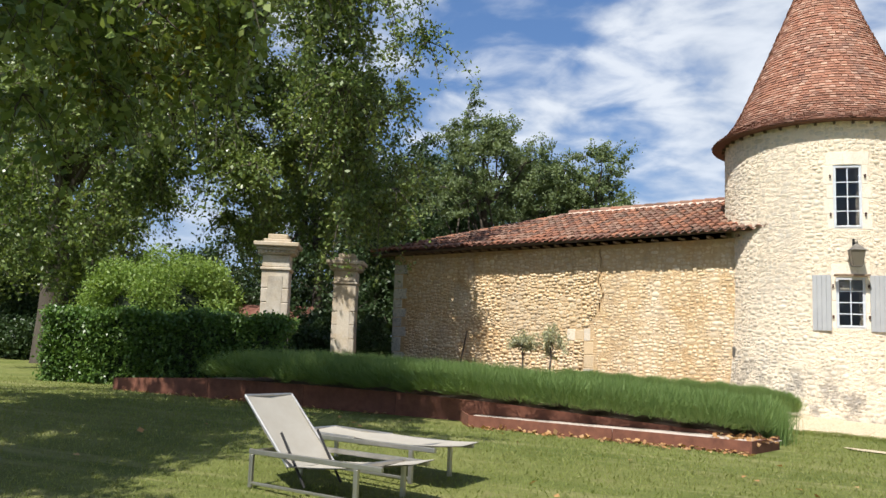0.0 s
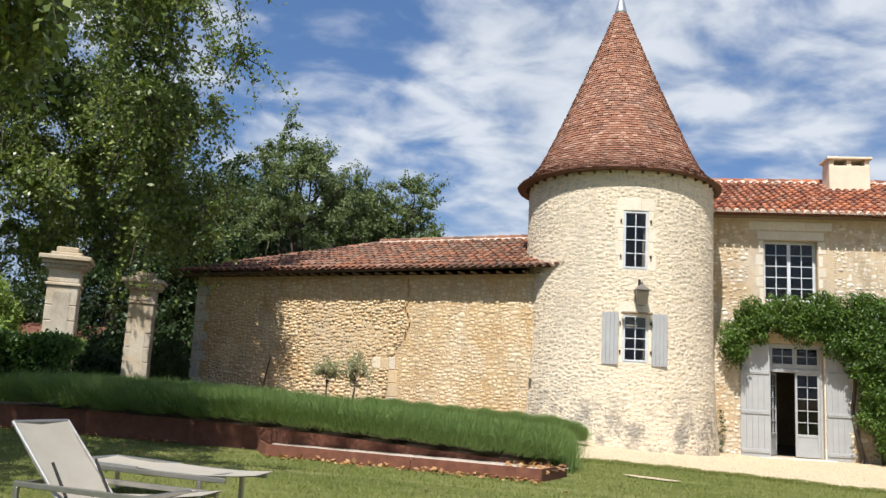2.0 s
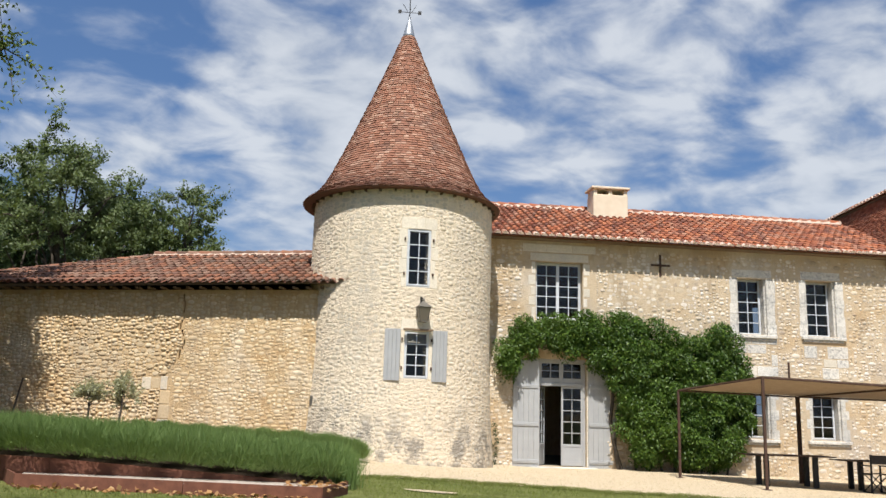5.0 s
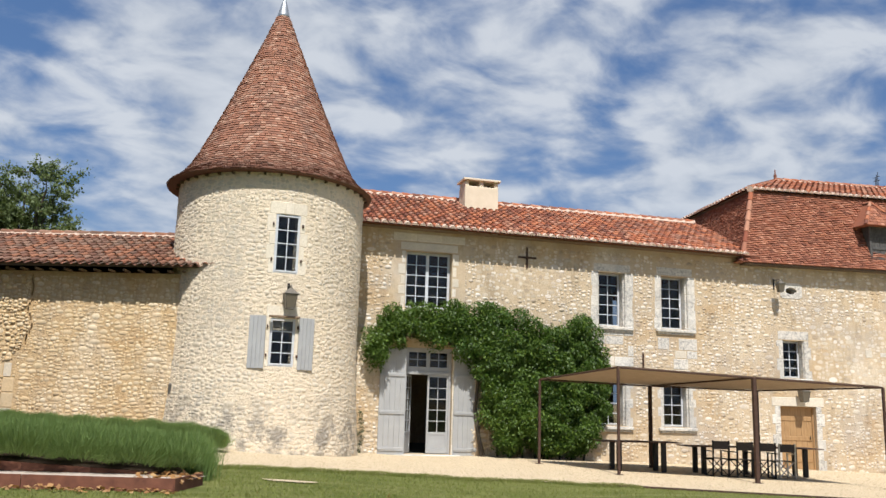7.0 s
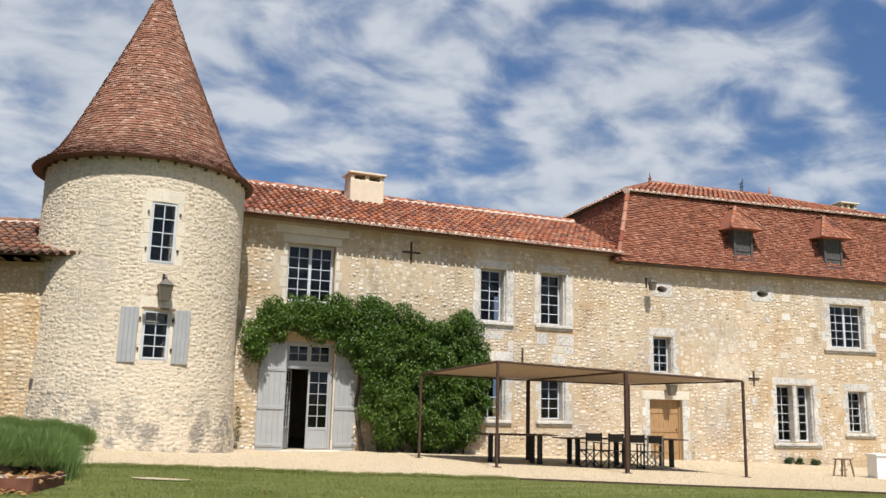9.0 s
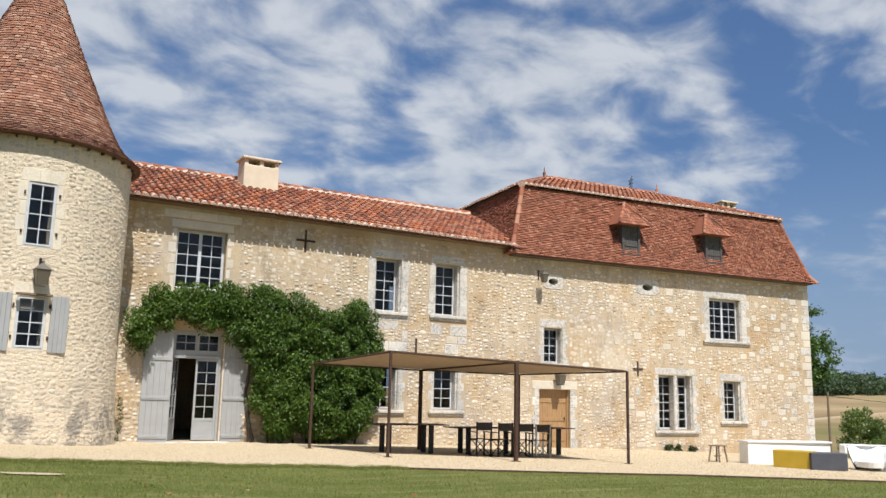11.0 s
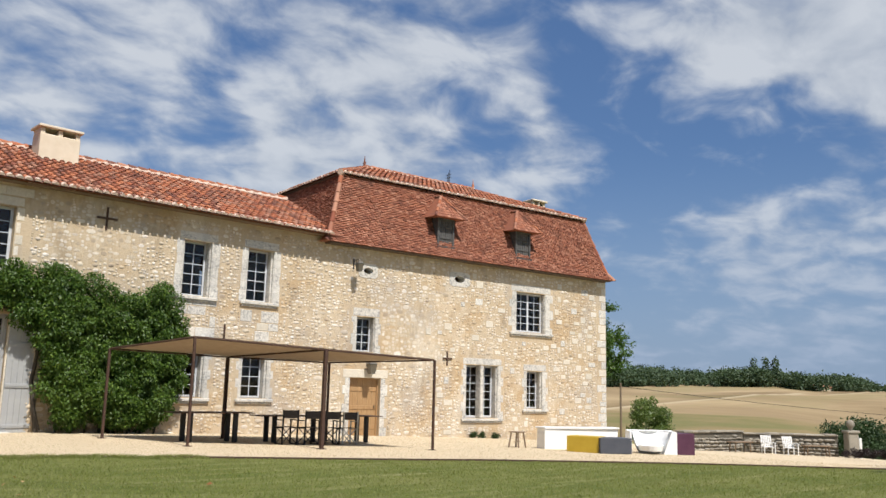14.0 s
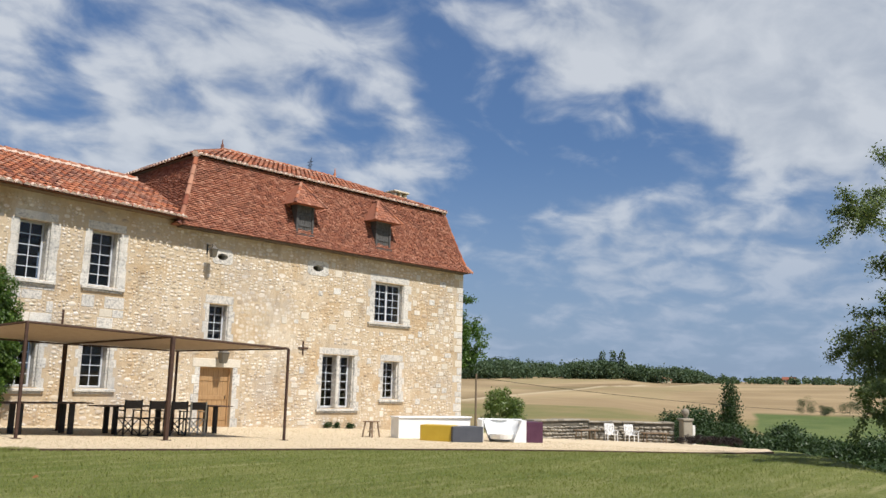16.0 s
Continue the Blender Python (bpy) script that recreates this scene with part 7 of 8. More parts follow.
part("canvas", mb, M["canvas"], pg, "taut brown shade canvas", True)


def table(m, length, width, label):
    rows_ = 2 if length > 3 else 1
    t = tagged(part("outdoor_table", MB().cbox(-length / 2, length / 2, -width / 2, width / 2, 0.735, 0.76, 0.006), M["iron"], m=m), label, "table", "long tables under the pergola")
    for x in [-length / 2 + 0.45 + (length - 0.9) * i_ / rows_ for i_ in range(rows_ + 1)]:
        part("leg", MB().cbox(x - 0.06, x + 0.06, -width / 2 + 0.15, -width / 2 + 0.24, 0, 0.735, 0.006), M["black_metal"], t)
        part("leg", MB().cbox(x - 0.06, x + 0.06, width / 2 - 0.24, width / 2 - 0.15, 0, 0.735, 0.006), M["black_metal"], t)
    return t


ta = math.degrees(math.atan2(-0.35, 3))
table(pose(11.45, 18.6, gz(11.45, 18.6) + 0.03, 0, 0, ta), 2.1, 0.9, "long dark steel table standing empty under the canvas")
table(pose(14.75, 18.5, gz(14.75, 18.5) + 0.03, 0, 0, ta), 3.8, 0.9, "long dark steel table with folding chairs drawn up")


def director_chair(m, frame_mat, label):
    c = tagged(empty("folding_chair", m), label, "chair", "folding chairs at the table")
    fm = M[frame_mat]
    w = 0.215
    for s_ in (-1, 1):
        part("arm", MB().cbox(s_ * w - 0.025, s_ * w + 0.025, -0.24, 0.24, 0.62, 0.645, 0.005), fm, c)
        part("back_post", MB().cbox(s_ * w - 0.018, s_ * w + 0.018, 0.2, 0.24, 0.42, 0.90, 0.004), fm, c)
        part("front_post", MB().cbox(s_ * w - 0.018, s_ * w + 0.018, -0.22, -0.18, 0.42, 0.62, 0.004), fm, c)
        part("foot_rail", MB().cbox(s_ * w - 0.018, s_ * w + 0.018, -0.24, 0.24, 0.0, 0.03, 0.004), fm, c)
        part("seat_rail", MB().cbox(s_ * w - 0.018, s_ * w + 0.018, -0.24, 0.24, 0.42, 0.45, 0.004), fm, c)
    for y in (-0.2, 0.2):
        for s_ in (-1, 1):
            part("leg", MB().cbox(s_ * w - 0.02, s_ * w + 0.02, y - 0.018, y + 0.018, 0.03, 0.42, 0.004), fm, c)
    for y in (-0.17, 0.17):
        for s_ in (-1, 1):
            part("cross_leg", MB().tube((-s_ * w, y + s_ * 0.012, 0.02), (s_ * w, y + s_ * 0.012, 0.44), 0.013, 0.013, 6), fm, c)
    part("seat", MB().cbox(-w, w, -0.21, 0.21, 0.447, 0.455, 0.003), M["black_cloth"], c, "dark canvas seat")
    part("backrest", MB().cbox(-w, w, 0.205, 0.235, 0.68, 0.885, 0.006), M["black_cloth"], c, "dark canvas backrest")
    return c


M["black_cloth"] = plain("dark_canvas", (0.035, 0.03, 0.028), (0.055, 0.048, 0.044), 0.85, 10.0)
d1 = director_chair(pose(13.24, 17.75, gz(13.24, 17.75) + 0.03, 0, 0, 180 + ta), "black_metal", "black folding director's chair with dark canvas back")
for x, tw in ((13.89, 3), (14.58, -4)):
    copy_thing(d1, pose(x, 17.7, gz(x, 17.7) + 0.03, 0, 0, 180 + ta + tw))
director_chair(pose(15.22, 17.75, gz(15.22, 17.75) + 0.03, 0, 0, 176 + ta), "steel", "pale-framed folding director's chair with dark canvas back")


def lantern(m, label, arm=0.28, s=1.0):
    """A four-sided tapered wall lantern on an iron bracket; y points into the wall."""
    r = tagged(empty("wall_lantern", m), label, "lantern", "wall lanterns")
    w0, w1, h = 0.10 * s, 0.15 * s, 0.34 * s
    y = -arm
    part("bracket", MB().tube((0, 0, 0.22 * s + h), (0, y, 0.22 * s + h), 0.012 * s).tube((0, 0, h - 0.1), (0, y * 0.6, 0.22 * s + h), 0.009 * s).cbox(-0.03, 0.03, -0.015, 0.0, h - 0.15, 0.3 * s + h, 0.004), M["black_metal"], r)
    v = []
    for z, w in ((0, w0), (h, w1)):
        v += [(-w, y - w, z), (w, y - w, z), (w, y + w, z), (-w, y + w, z)]
    for i in range(4):
        j = (i + 1) % 4
        part("pane", MB().add([Vector(v[i]), Vector(v[j]), Vector(v[4 + j]), Vector(v[4 + i])] + [Vector(q) * 0.985 + Vector((0, y * 0.015, 0.002)) for q in (v[i], v[j], v[4 + j], v[4 + i])],
                              ((0, 1, 2, 3), (7, 6, 5, 4), (0, 4, 5, 1), (1, 5, 6, 2), (2, 6, 7, 3), (3, 7, 4, 0))), M["lantern_glass"], r).visible_shadow = True
        part("edge_bar", MB().tube(v[i], v[4 + i], 0.008 * s, 0.008 * s, 5), M["zinc_dark"], r)
    top = [(-w1 * 1.15, y - w1 * 1.15, h), (w1 * 1.15, y - w1 * 1.15, h), (w1 * 1.15, y + w1 * 1.15, h), (-w1 * 1.15, y + w1 * 1.15, h), (-0.03, y - 0.03, h + 0.15 * s), (0.03, y - 0.03, h + 0.15 * s), (0.03, y + 0.03, h + 0.15 * s), (-0.03, y + 0.03, h + 0.15 * s)]
    part("hood", MB().add(top, ((0, 1, 5, 4), (1, 2, 6, 5), (2, 3, 7, 6), (3, 0, 4, 7), (4, 5, 6, 7), (3, 2, 1, 0))), M["zinc_dark"], r)
    part("knob", MB().lathe([(0.03, h + 0.15 * s), (0.035, h + 0.19 * s), (0.01, h + 0.24 * s)], 8, (0, y)), M["zinc_dark"], r)
    part("base", MB().cbox(-w0, w0, y - w0, y + w0, -0.03, 0.0, 0.004), M["zinc_dark"], r)
    return r


M["zinc_dark"] = plain("dull_zinc", (0.13, 0.12, 0.10), (0.2, 0.18, 0.15), 0.5, 12, 0.6)
k = Mat("frosted_lantern_glass", 0.35, spec=0.4)
k.color((0.22, 0.19, 0.14))
k.b.inputs["Transmission Weight"].default_value = 0.5
M["lantern_glass"] = k.m
lantern(tower_side(0.36, 0.0, 4) @ Matrix.Translation((0, 0, 3.72)), "dull bronze-grey lantern on the tower wall between two windows", 0.26, 1.0)
lantern(FR2 @ pose(2.33, 0, 1.98), "zinc lantern above the oak door", 0.26, 0.95)
lantern(FR2 @ pose(1.55, 0, 5.62), "dark iron lantern on a scrolled bracket beside the oculus", 0.42, 0.75)


def wall_cross(name, m, w, h, label):
    r = tagged(part(name, MB().cbox(-0.03, 0.03, -0.035, 0.004, -h / 2, h / 2, 0.006).cbox(-w / 2, w / 2, -0.05, -0.02, -0.03, 0.03, 0.006), M["iron"], m=m), label, "wall tie", "iron wall ties")
    return r


wall_cross("iron_wall_tie", FR1 @ pose(10.04, 0, 6.18), 0.62, 0.68, "rusty iron cross-shaped tie plate on the house wall")
wall_cross("iron_wall_tie", FR2 @ pose(5.93, 0, 2.66), 0.46, 0.55, "thin iron cross-shaped tie plate on the main wall")
wall_cross("iron_wall_tie", FR1 @ pose(14.1, 0, 3.0), 0.05, 0.7, "short upright iron tie bar on the house wall")
part("spout", MB().cbox(-0.07, 0.07, -0.12, 0.05, -0.14, 0.14, 0.03), M["zinc_dark"], m=FRW @ pose(-0.35, 0, 1.7)).name = "wall_spout"
tagged(bpy.data.objects["wall_spout"], "small dark slot vent at the foot of the tower", "vent")
part("rod", MB().tube((0, -0.05, -0.1), (0.28, -0.09, 1.1), 0.03, 0.02, 6), M["bark"], m=FRW @ pose(-9.0, -0.15, 1.0)).name = "bare_stem"
tagged(bpy.data.objects["bare_stem"], "bare dark plant stem leaning on the wing wall", "plant stem")


# gate pillars of dressed stone
def gate_pillar(m, h, label, w=0.72):
    r = tagged(empty("gate_pillar", m), label, "pillar", "gate pillars")
    z, i = 0.0, 0
    part("plinth", MB().cbox(-w * 0.58, w * 0.58, -w * 0.58, w * 0.58, -0.3, 0.42, 0.02), M["pillar_stone"], r)
    z = 0.42
    while z < h - 1.0:
        bh = min(rnd.uniform(0.36, 0.46), h - 0.98 - z)
        if h - 0.98 - z - bh < 0.2:
            bh = h - 0.98 - z
        part("stone_course", MB().cbox(-w / 2, w / 2, -w / 2, w / 2, z + 0.004, z + bh - 0.004, 0.018, pose(rnd.uniform(-.006, .006), rnd.uniform(-.006, .006), 0)), M["pillar_stone"], r)
        z += bh
    zz = h - 0.98
    for nm, a, b, k2 in (("astragal", zz, zz + 0.08, 0.56), ("frieze", zz + 0.08, zz + 0.42, 0.5), ("bed_mould", zz + 0.42, zz + 0.52, 0.60), ("cornice", zz + 0.52, zz + 0.62, 0.72), ("cornice", zz + 0.62, zz + 0.74, 0.82), ("cap_stone", zz + 0.74, zz + 0.84, 0.5), ("cap_stone", zz + 0.84, zz + 0.98, 0.36)):
        part(nm, MB().cbox(-w * k2, w * k2, -w * k2, w * k2, a + 0.002, b - 0.002, 0.02), M["pillar_stone"], r)
    for s_ in range(4):
        mm = Matrix.Rotation(s_ * math.pi / 2, 4, "Z")
        for i in range(8):
            x = -w * 0.6 + w * 1.2 * (i + 0.5) / 8
            part("dentil", MB().cbox(x - 0.028, x + 0.028, -w * 0.68, -w * 0.58, zz + 0.45, zz + 0.52, 0.004, mm), M["pillar_stone"], r)
        part("panel", MB().cbox(-w * 0.27, w * 0.27, -w * 0.515, -w * 0.49, 0.7, zz - 0.15, 0.012, mm), M["pillar_stone"], r)
    return r


gate_pillar(pose(-11.85, 17.6, 0.45, 0, 0, 26), 3.95, "weathered pale limestone gate pillar with dentilled cornice")
gate_pillar(pose(-12.05, 22.0, 0.45, 0, 0, 20), 3.95, "weathered pale limestone gate pillar beside the low wing")


# loungers: head at x = 0, foot at x = L
def lounger(m, raised, label, L=1.95, w=0.62):
    r = tagged(empty("sun_lounger", m), label, "sun lounger", "sun loungers")
    h = 0.34
    st = M["steel"]
    for s_, y in ((-1, 0.0), (1, w)):
        part("side_rail", MB().cbox(0, L - 0.08, y - 0.018, y + 0.018, h - 0.045, h, 0.006), st, r)
        for x in (0.03, L - 0.35):
            part("leg", MB().cbox(x - 0.022, x + 0.022, y - 0.018, y + 0.018, 0, h - 0.045, 0.006), st, r)
    for x in (0.03, L - 0.35):
        part("cross_bar", MB().cbox(x - 0.018, x + 0.018, 0.018, w - 0.018, h - 0.042, h - 0.008, 0.005), st, r)
    part("floor_bar", MB().cbox(0.05, L - 0.37, 0.0 - 0.012, 0.012, 0.03, 0.055, 0.004), st, r)
    piv, sag = (0.47, 0.12) if raised else (0.8, 0.0)
    fab = M["sling"]

    def bow(mb, p0, p1, up_):
        n = 8
        v = []
        for i in range(n + 1):
            t = i / n
            q = Vector(p0).lerp(Vector(p1), t) - up_ * 0.02 * math.sin(math.pi * t)
            v += [q + Vector((0, -w * 0.01 + 0.02, 0)), q + Vector((0, w / 2, 0)) - up_ * 0.018, q + Vector((0, w - 0.02, 0))]
        v2 = [q + up_ * 0.008 for q in v]
        f = [(3 * i + j, 3 * i + j + 1, 3 * i + j + 4, 3 * i + j + 3) for i in range(n) for j in range(2)]
        o = len(v)
        mb.add(v + v2, f + [tuple(k2 + o for k2 in g_[::-1]) for g_ in f])
        return mb
    part("seat_sling", bow(MB(), (piv, 0, h - sag), (L, 0, h + 0.015), Vector((0, 0, 1))), fab, r, "pale stretched seat fabric", True)
    if raised:
        e = Vector((-0.13, 0, 0.80))
    else:
        e = Vector((0.02, 0, h + 0.015))
    d = (e - Vector((piv, 0, h - sag))).normalized()
    n_ = Vector((0, 1, 0)).cross(d)
    part("back_sling", bow(MB(), (piv, 0, h - sag), e, n_ if n_.z > 0 else -n_), fab, r, "pale stretched backrest fabric", True)
    for y in (0.02, w - 0.02):
        part("back_rail", MB().tube((piv, y, h - sag), (e.x, y, e.z), 0.014), st, r)
    part("back_bar", MB().tube((e.x, 0.02, e.z), (e.x, w - 0.02, e.z), 0.014), st, r)
    if raised:
        for y in (0.08, w - 0.08):
            part("prop", MB().tube((0.3, y, 0.5), (0.62, y, 0.06), 0.012), M["black_metal"], r)
    return r


la = -14.5
lounger(pose(-3.95, 4.86, gz(-3.3, 5.0), 0, 0, la), True, "steel sun lounger with pale sling fabric and raised back", 1.62)
lounger(pose(-4.1, 5.85, gz(-3.3, 5.9), 0, 0, la), False, "steel sun lounger with pale sling fabric laid flat", 1.86)

# ---- terrace furniture and low wall ----
wb_ = tagged(empty("white_counter", pose(21.1, 15.75, gz(22, 15.2) + 0.02, 0, 0, -20)), "long angular white lacquer outdoor counter", "outdoor counter")
part("body", MB().add([(0.24, 0, 0), (2.95, 0, 0), (2.95, 0.5, 0), (0.24, 0.5, 0), (0.22, -0.03, 0.64), (2.95, 0, 0.64), (2.95, 0.5, 0.64), (0.25, 0.5, 0.64)],
                      ((0, 1, 5, 4), (1, 2, 6, 5), (2, 3, 7, 6), (3, 0, 4, 7), (4, 5, 6, 7), (3, 2, 1, 0))), M["white"], wb_)
part("top", MB().cbox(0.2, 2.98, -0.06, 0.52, 0.64, 0.69, 0.008), M["white"], wb_)
st_ = tagged(empty("wooden_stool", pose(20.75, 16.3, gz(20.8, 16.3) + 0.03, 0, 0, 12) @ Matrix.Diagonal((1.35, 1.35, 1.1, 1))), "small dark wooden stool beside the white counter", "stool")
part("seat", MB().cbox(-0.17, 0.17, -0.13, 0.13, 0.42, 0.45, 0.008), M["wood_old"], st_)
for x, y in ((-1, -1), (1, -1), (1, 1), (-1, 1)):
    part("leg", MB().tube((x * 0.17, y * 0.13, 0), (x * 0.12, y * 0.09, 0.42), 0.02, 0.018, 6), M["wood_old"], st_)
part("stretcher", MB().cbox(-0.14, 0.14, -0.012, 0.012, 0.15, 0.18, 0.004), M["wood_old"], st_)
tagged(part("cube_seat", MB().cbox(0, 1.0, 0, 0.6, 0, 0.47, 0.012), M["yellow"], m=pose(21.05, 14.6, gz(21.3, 14.4) + 0.03, 0, 0, -72)), "mustard yellow lacquer block seat", "block seat", "coloured block seats")
tagged(part("cube_seat", MB().cbox(0, 1.0, 0, 0.6, 0, 0.46, 0.012), M["anthracite"], m=pose(21.3, 13.55, gz(21.6, 13.3) + 0.03, 0, 0, -30)), "dark grey lacquer block seat", "block seat", "coloured block seats")
tb = tagged(empty("shell_seat", pose(22.9, 13.62, gz(23.4, 13.3) + 0.03, 0, 0, -46) @ Matrix.Diagonal((0.58, 0.75, 1, 1))), "white lacquer shell seat with a scooped plum-sided shell", "outdoor seat")
n, mb = 14, MB()
v, f = [], []
for i in range(n + 1):
    a = math.pi * i / n
    for z, r in ((0.0, 0.62), (0.2, 0.78), (0.45, 0.93), (0.66, 1.02)):
        for t in (0, 0.05):
            v.append((1.15 - (r - t) * math.cos(a), 0.25 + (r - t) * 0.75 * math.sin(a), z))
w_ = 8
for i in range(n):
    for j in range(3):
        for t in (0, 1):
            a = i * w_ + j * 2 + t
            f.append((a, a + w_, a + w_ + 2, a + 2))
    f.append((i * w_ + 6, i * w_ + 7, (i + 1) * w_ + 7, (i + 1) * w_ + 6))
mb.add(v, f)
part("scoop", mb, M["white"], tb, "", True)
part("cushion", MB().lathe([(0.02, 0.1), (0.6, 0.1), (0.66, 0.26), (0.02, 0.28)], 20, (1.15, 0.28)), M["white"], tb)
part("side_panel", MB().cbox(-0.02, 0.1, -0.05, 1.0, 0, 0.68, 0.01), M["white"], tb)
part("side_panel", MB().add([(1.75, -0.05, 0), (2.45, -0.05, 0), (2.45, 1.0, 0), (1.75, 1.0, 0), (2.2, -0.05, 0.68), (2.45, -0.05, 0.68), (2.45, 1.0, 0.68), (2.2, 1.0, 0.68)],
                            ((0, 1, 5, 4), (1, 2, 6, 5), (2, 3, 7, 6), (3, 0, 4, 7), (4, 5, 6, 7), (3, 2, 1, 0))), M["white"], tb)
part("rim", MB().cbox(0, 2.45, 0.85, 1.02, 0.66, 0.70, 0.008), M["white"], tb)
tagged(part("cube_seat", MB().cbox(0, 0.75, 0, 0.7, 0, 0.66, 0.012), M["plum"], m=pose(24.05, 12.75, gz(24.4, 12.9) + 0.02, 0, 0, -20)), "deep plum lacquer block seat", "block seat", "coloured block seats")

# low dry-stone terrace wall
LWALL = ((29.6, 15.75), (33.3, 15.25), (36.0, 12.6))
mbw = MB()
for (xa, ya), (xb, yb) in zip(LWALL, LWALL[1:]):
    L = math.hypot(xb - xa, yb - ya)
    mm = pose(xa, ya, 0, 0, 0, math.degrees(math.atan2(yb - ya, xb - xa)))
    mbw.box(0, L, 0.05, 0.4, -1.4, 0.06 if xa < 31 else -0.02, mm)
lwall = tagged(part("wall_terrace", mbw, M["mortar_grey"]), "low grey dry-stone wall along the terrace edge", "low wall", kind="structure")
for (xa, ya), (xb, yb) in zip(LWALL, LWALL[1:]):
    L = math.hypot(xb - xa, yb - ya)
    mm = pose(xa, ya, 0, 0, 0, math.degrees(math.atan2(yb - ya, xb - xa)))
    st = courses(0, L, -0.85, -0.02 if xa < 31 else -0.1, [], (0.08, 0.13), (0.12, 0.34), 0.012, rnd)
    for u, z, w, h in st:
        me = MB().add([(x, 0.06, q) for x, q in stone_ring(w, h, rnd)] + [(x * 0.85, -rnd.uniform(0.0, 0.035), q * 0.8) for x, q in stone_ring(w, h, rnd)], stone_faces(8)).mesh("stone", M["stone_grey"], True)
        part("stone", me, None, lwall, m=mm @ Matrix.Translation((u, 0, z)))
    x = 0.0
    while x < L:
        w = rnd.uniform(0.3, 0.55)
        part("coping_stone", MB().cbox(x, min(L, x + w) - 0.01, -0.02, 0.44, (0.06 if xa < 31 else -0.02), (0.13 if xa < 31 else 0.05) + rnd.uniform(-.015, .02), 0.02), M["stone_grey"], lwall, m=mm)
        x += w
gp = tagged(empty("wall_end_pier", pose(36.1, 12.15, -0.9, 0, 0, -40) @ Matrix.Diagonal((0.75, 0.75, 0.9, 1))), "weathered stone pier with ball finial ending the terrace wall", "pier")
part("shaft", MB().cbox(-0.28, 0.28, -0.28, 0.28, 0, 1.15, 0.03), M["stone_grey"], gp)
part("cap", MB().cbox(-0.34, 0.34, -0.34, 0.34, 1.15, 1.27, 0.03), M["stone_grey"], gp)
part("ball", MB().lathe([(0.14, 1.27), (0.09, 1.34), (0.17, 1.42), (0.22, 1.52), (0.2, 1.63), (0.12, 1.7), (0.02, 1.73)], 14), M["stone_grey"], gp, smooth=True)
part("white_post", MB().cbox(0.3, 0.45, -0.25, -0.1, 0, 0.95, 0.01), M["chair_white"], gp, "white painted post")


def slat_chair(m, label):
    c = tagged(empty("slatted_chair", m), label, "garden chair", "white garden chairs")
    mt = M["chair_white"]
    for i in range(6):
        x = -0.24 + i * 0.096
        part("back_slat", MB().cbox(x - 0.035, x + 0.035, -0.012, 0.012, 0.36, 1.0, 0.006, pose(0, 0.22, 0, -14)), mt, c)
    for z in (0.5, 0.92):
        part("back_rail", MB().cbox(-0.29, 0.29, 0.012, 0.035, z - 0.03, z + 0.03, 0.005, pose(0, 0.22, 0, -14)), mt, c)
    for i in range(5):
        y = -0.24 + i * 0.1
        part("seat_slat", MB().cbox(-0.27, 0.27, y - 0.042, y + 0.042, 0.37, 0.39, 0.005), mt, c)
    for s_ in (-1, 1):
        part("front_leg", MB().cbox(s_ * 0.28 - 0.025, s_ * 0.28 + 0.025, -0.3, -0.25, 0, 0.58, 0.006), mt, c)
        part("back_leg", MB().cbox(s_ * 0.28 - 0.025, s_ * 0.28 + 0.025, 0.22, 0.27, 0, 0.58, 0.006), mt, c)
        part("armrest", MB().cbox(s_ * 0.3 - 0.05, s_ * 0.3 + 0.05, -0.34, 0.3, 0.58, 0.605, 0.008), mt, c)
    return c


c1 = slat_chair(pose(33.0, 14.1, gz(33, 14.1) + 0.03, 0, 0, -48) @ Matrix.Scale(0.72, 4), "white painted slatted garden chair before the terrace wall")
copy_thing(c1, pose(33.75, 13.55, gz(33.75, 13.55) + 0.03, 0, 0, -40))


def bench(m, label):
    b = tagged(empty("low_table", m), label, "bench", "low benches by the wall")
    part("top", MB().cbox(-0.55, 0.55, -0.2, 0.2, 0.38, 0.42, 0.008), M["wood_old"], b)
    for x in (-0.42, 0.42):
        for y in (-0.13, 0.13):
            part("leg", MB().tube((x * 1.05, y * 1.1, 0), (x, y, 0.38), 0.025, 0.025, 6), M["wood_old"], b)
    return b


bench(pose(32.0, 14.75, gz(32, 14.7) + 0.03, 0, 0, -12), "low weathered wooden bench by the terrace wall")
bench(pose(34.6, 12.9, gz(34.6, 12.9) + 0.03, 0, 0, -42), "low weathered wooden bench by the terrace wall")
# dark clipped mounds in a row at the terrace end
for x, y, r in ((32.85, 10.95, 0.30), (33.0, 10.45, 0.27), (32.95, 9.95, 0.28), (33.0, 9.5, 0.26), (33.1, 9.1, 0.22)):
    cl = ellipsoid_clumps((0, 0, 0.2), (r, r, 0.2), 16, 0.10, 0.14, 0.75, -0.2)
    ob = part("dark_mound", leaf_mesh("mound", crown_points(cl, 9000), 0.04, M["leaf_plum"]))
    ob.location = (x, y, gz(x, y) + 0.03)
    tagged(ob, "small dark purple clipped mound at the terrace end", "shrub", "dark mounds")
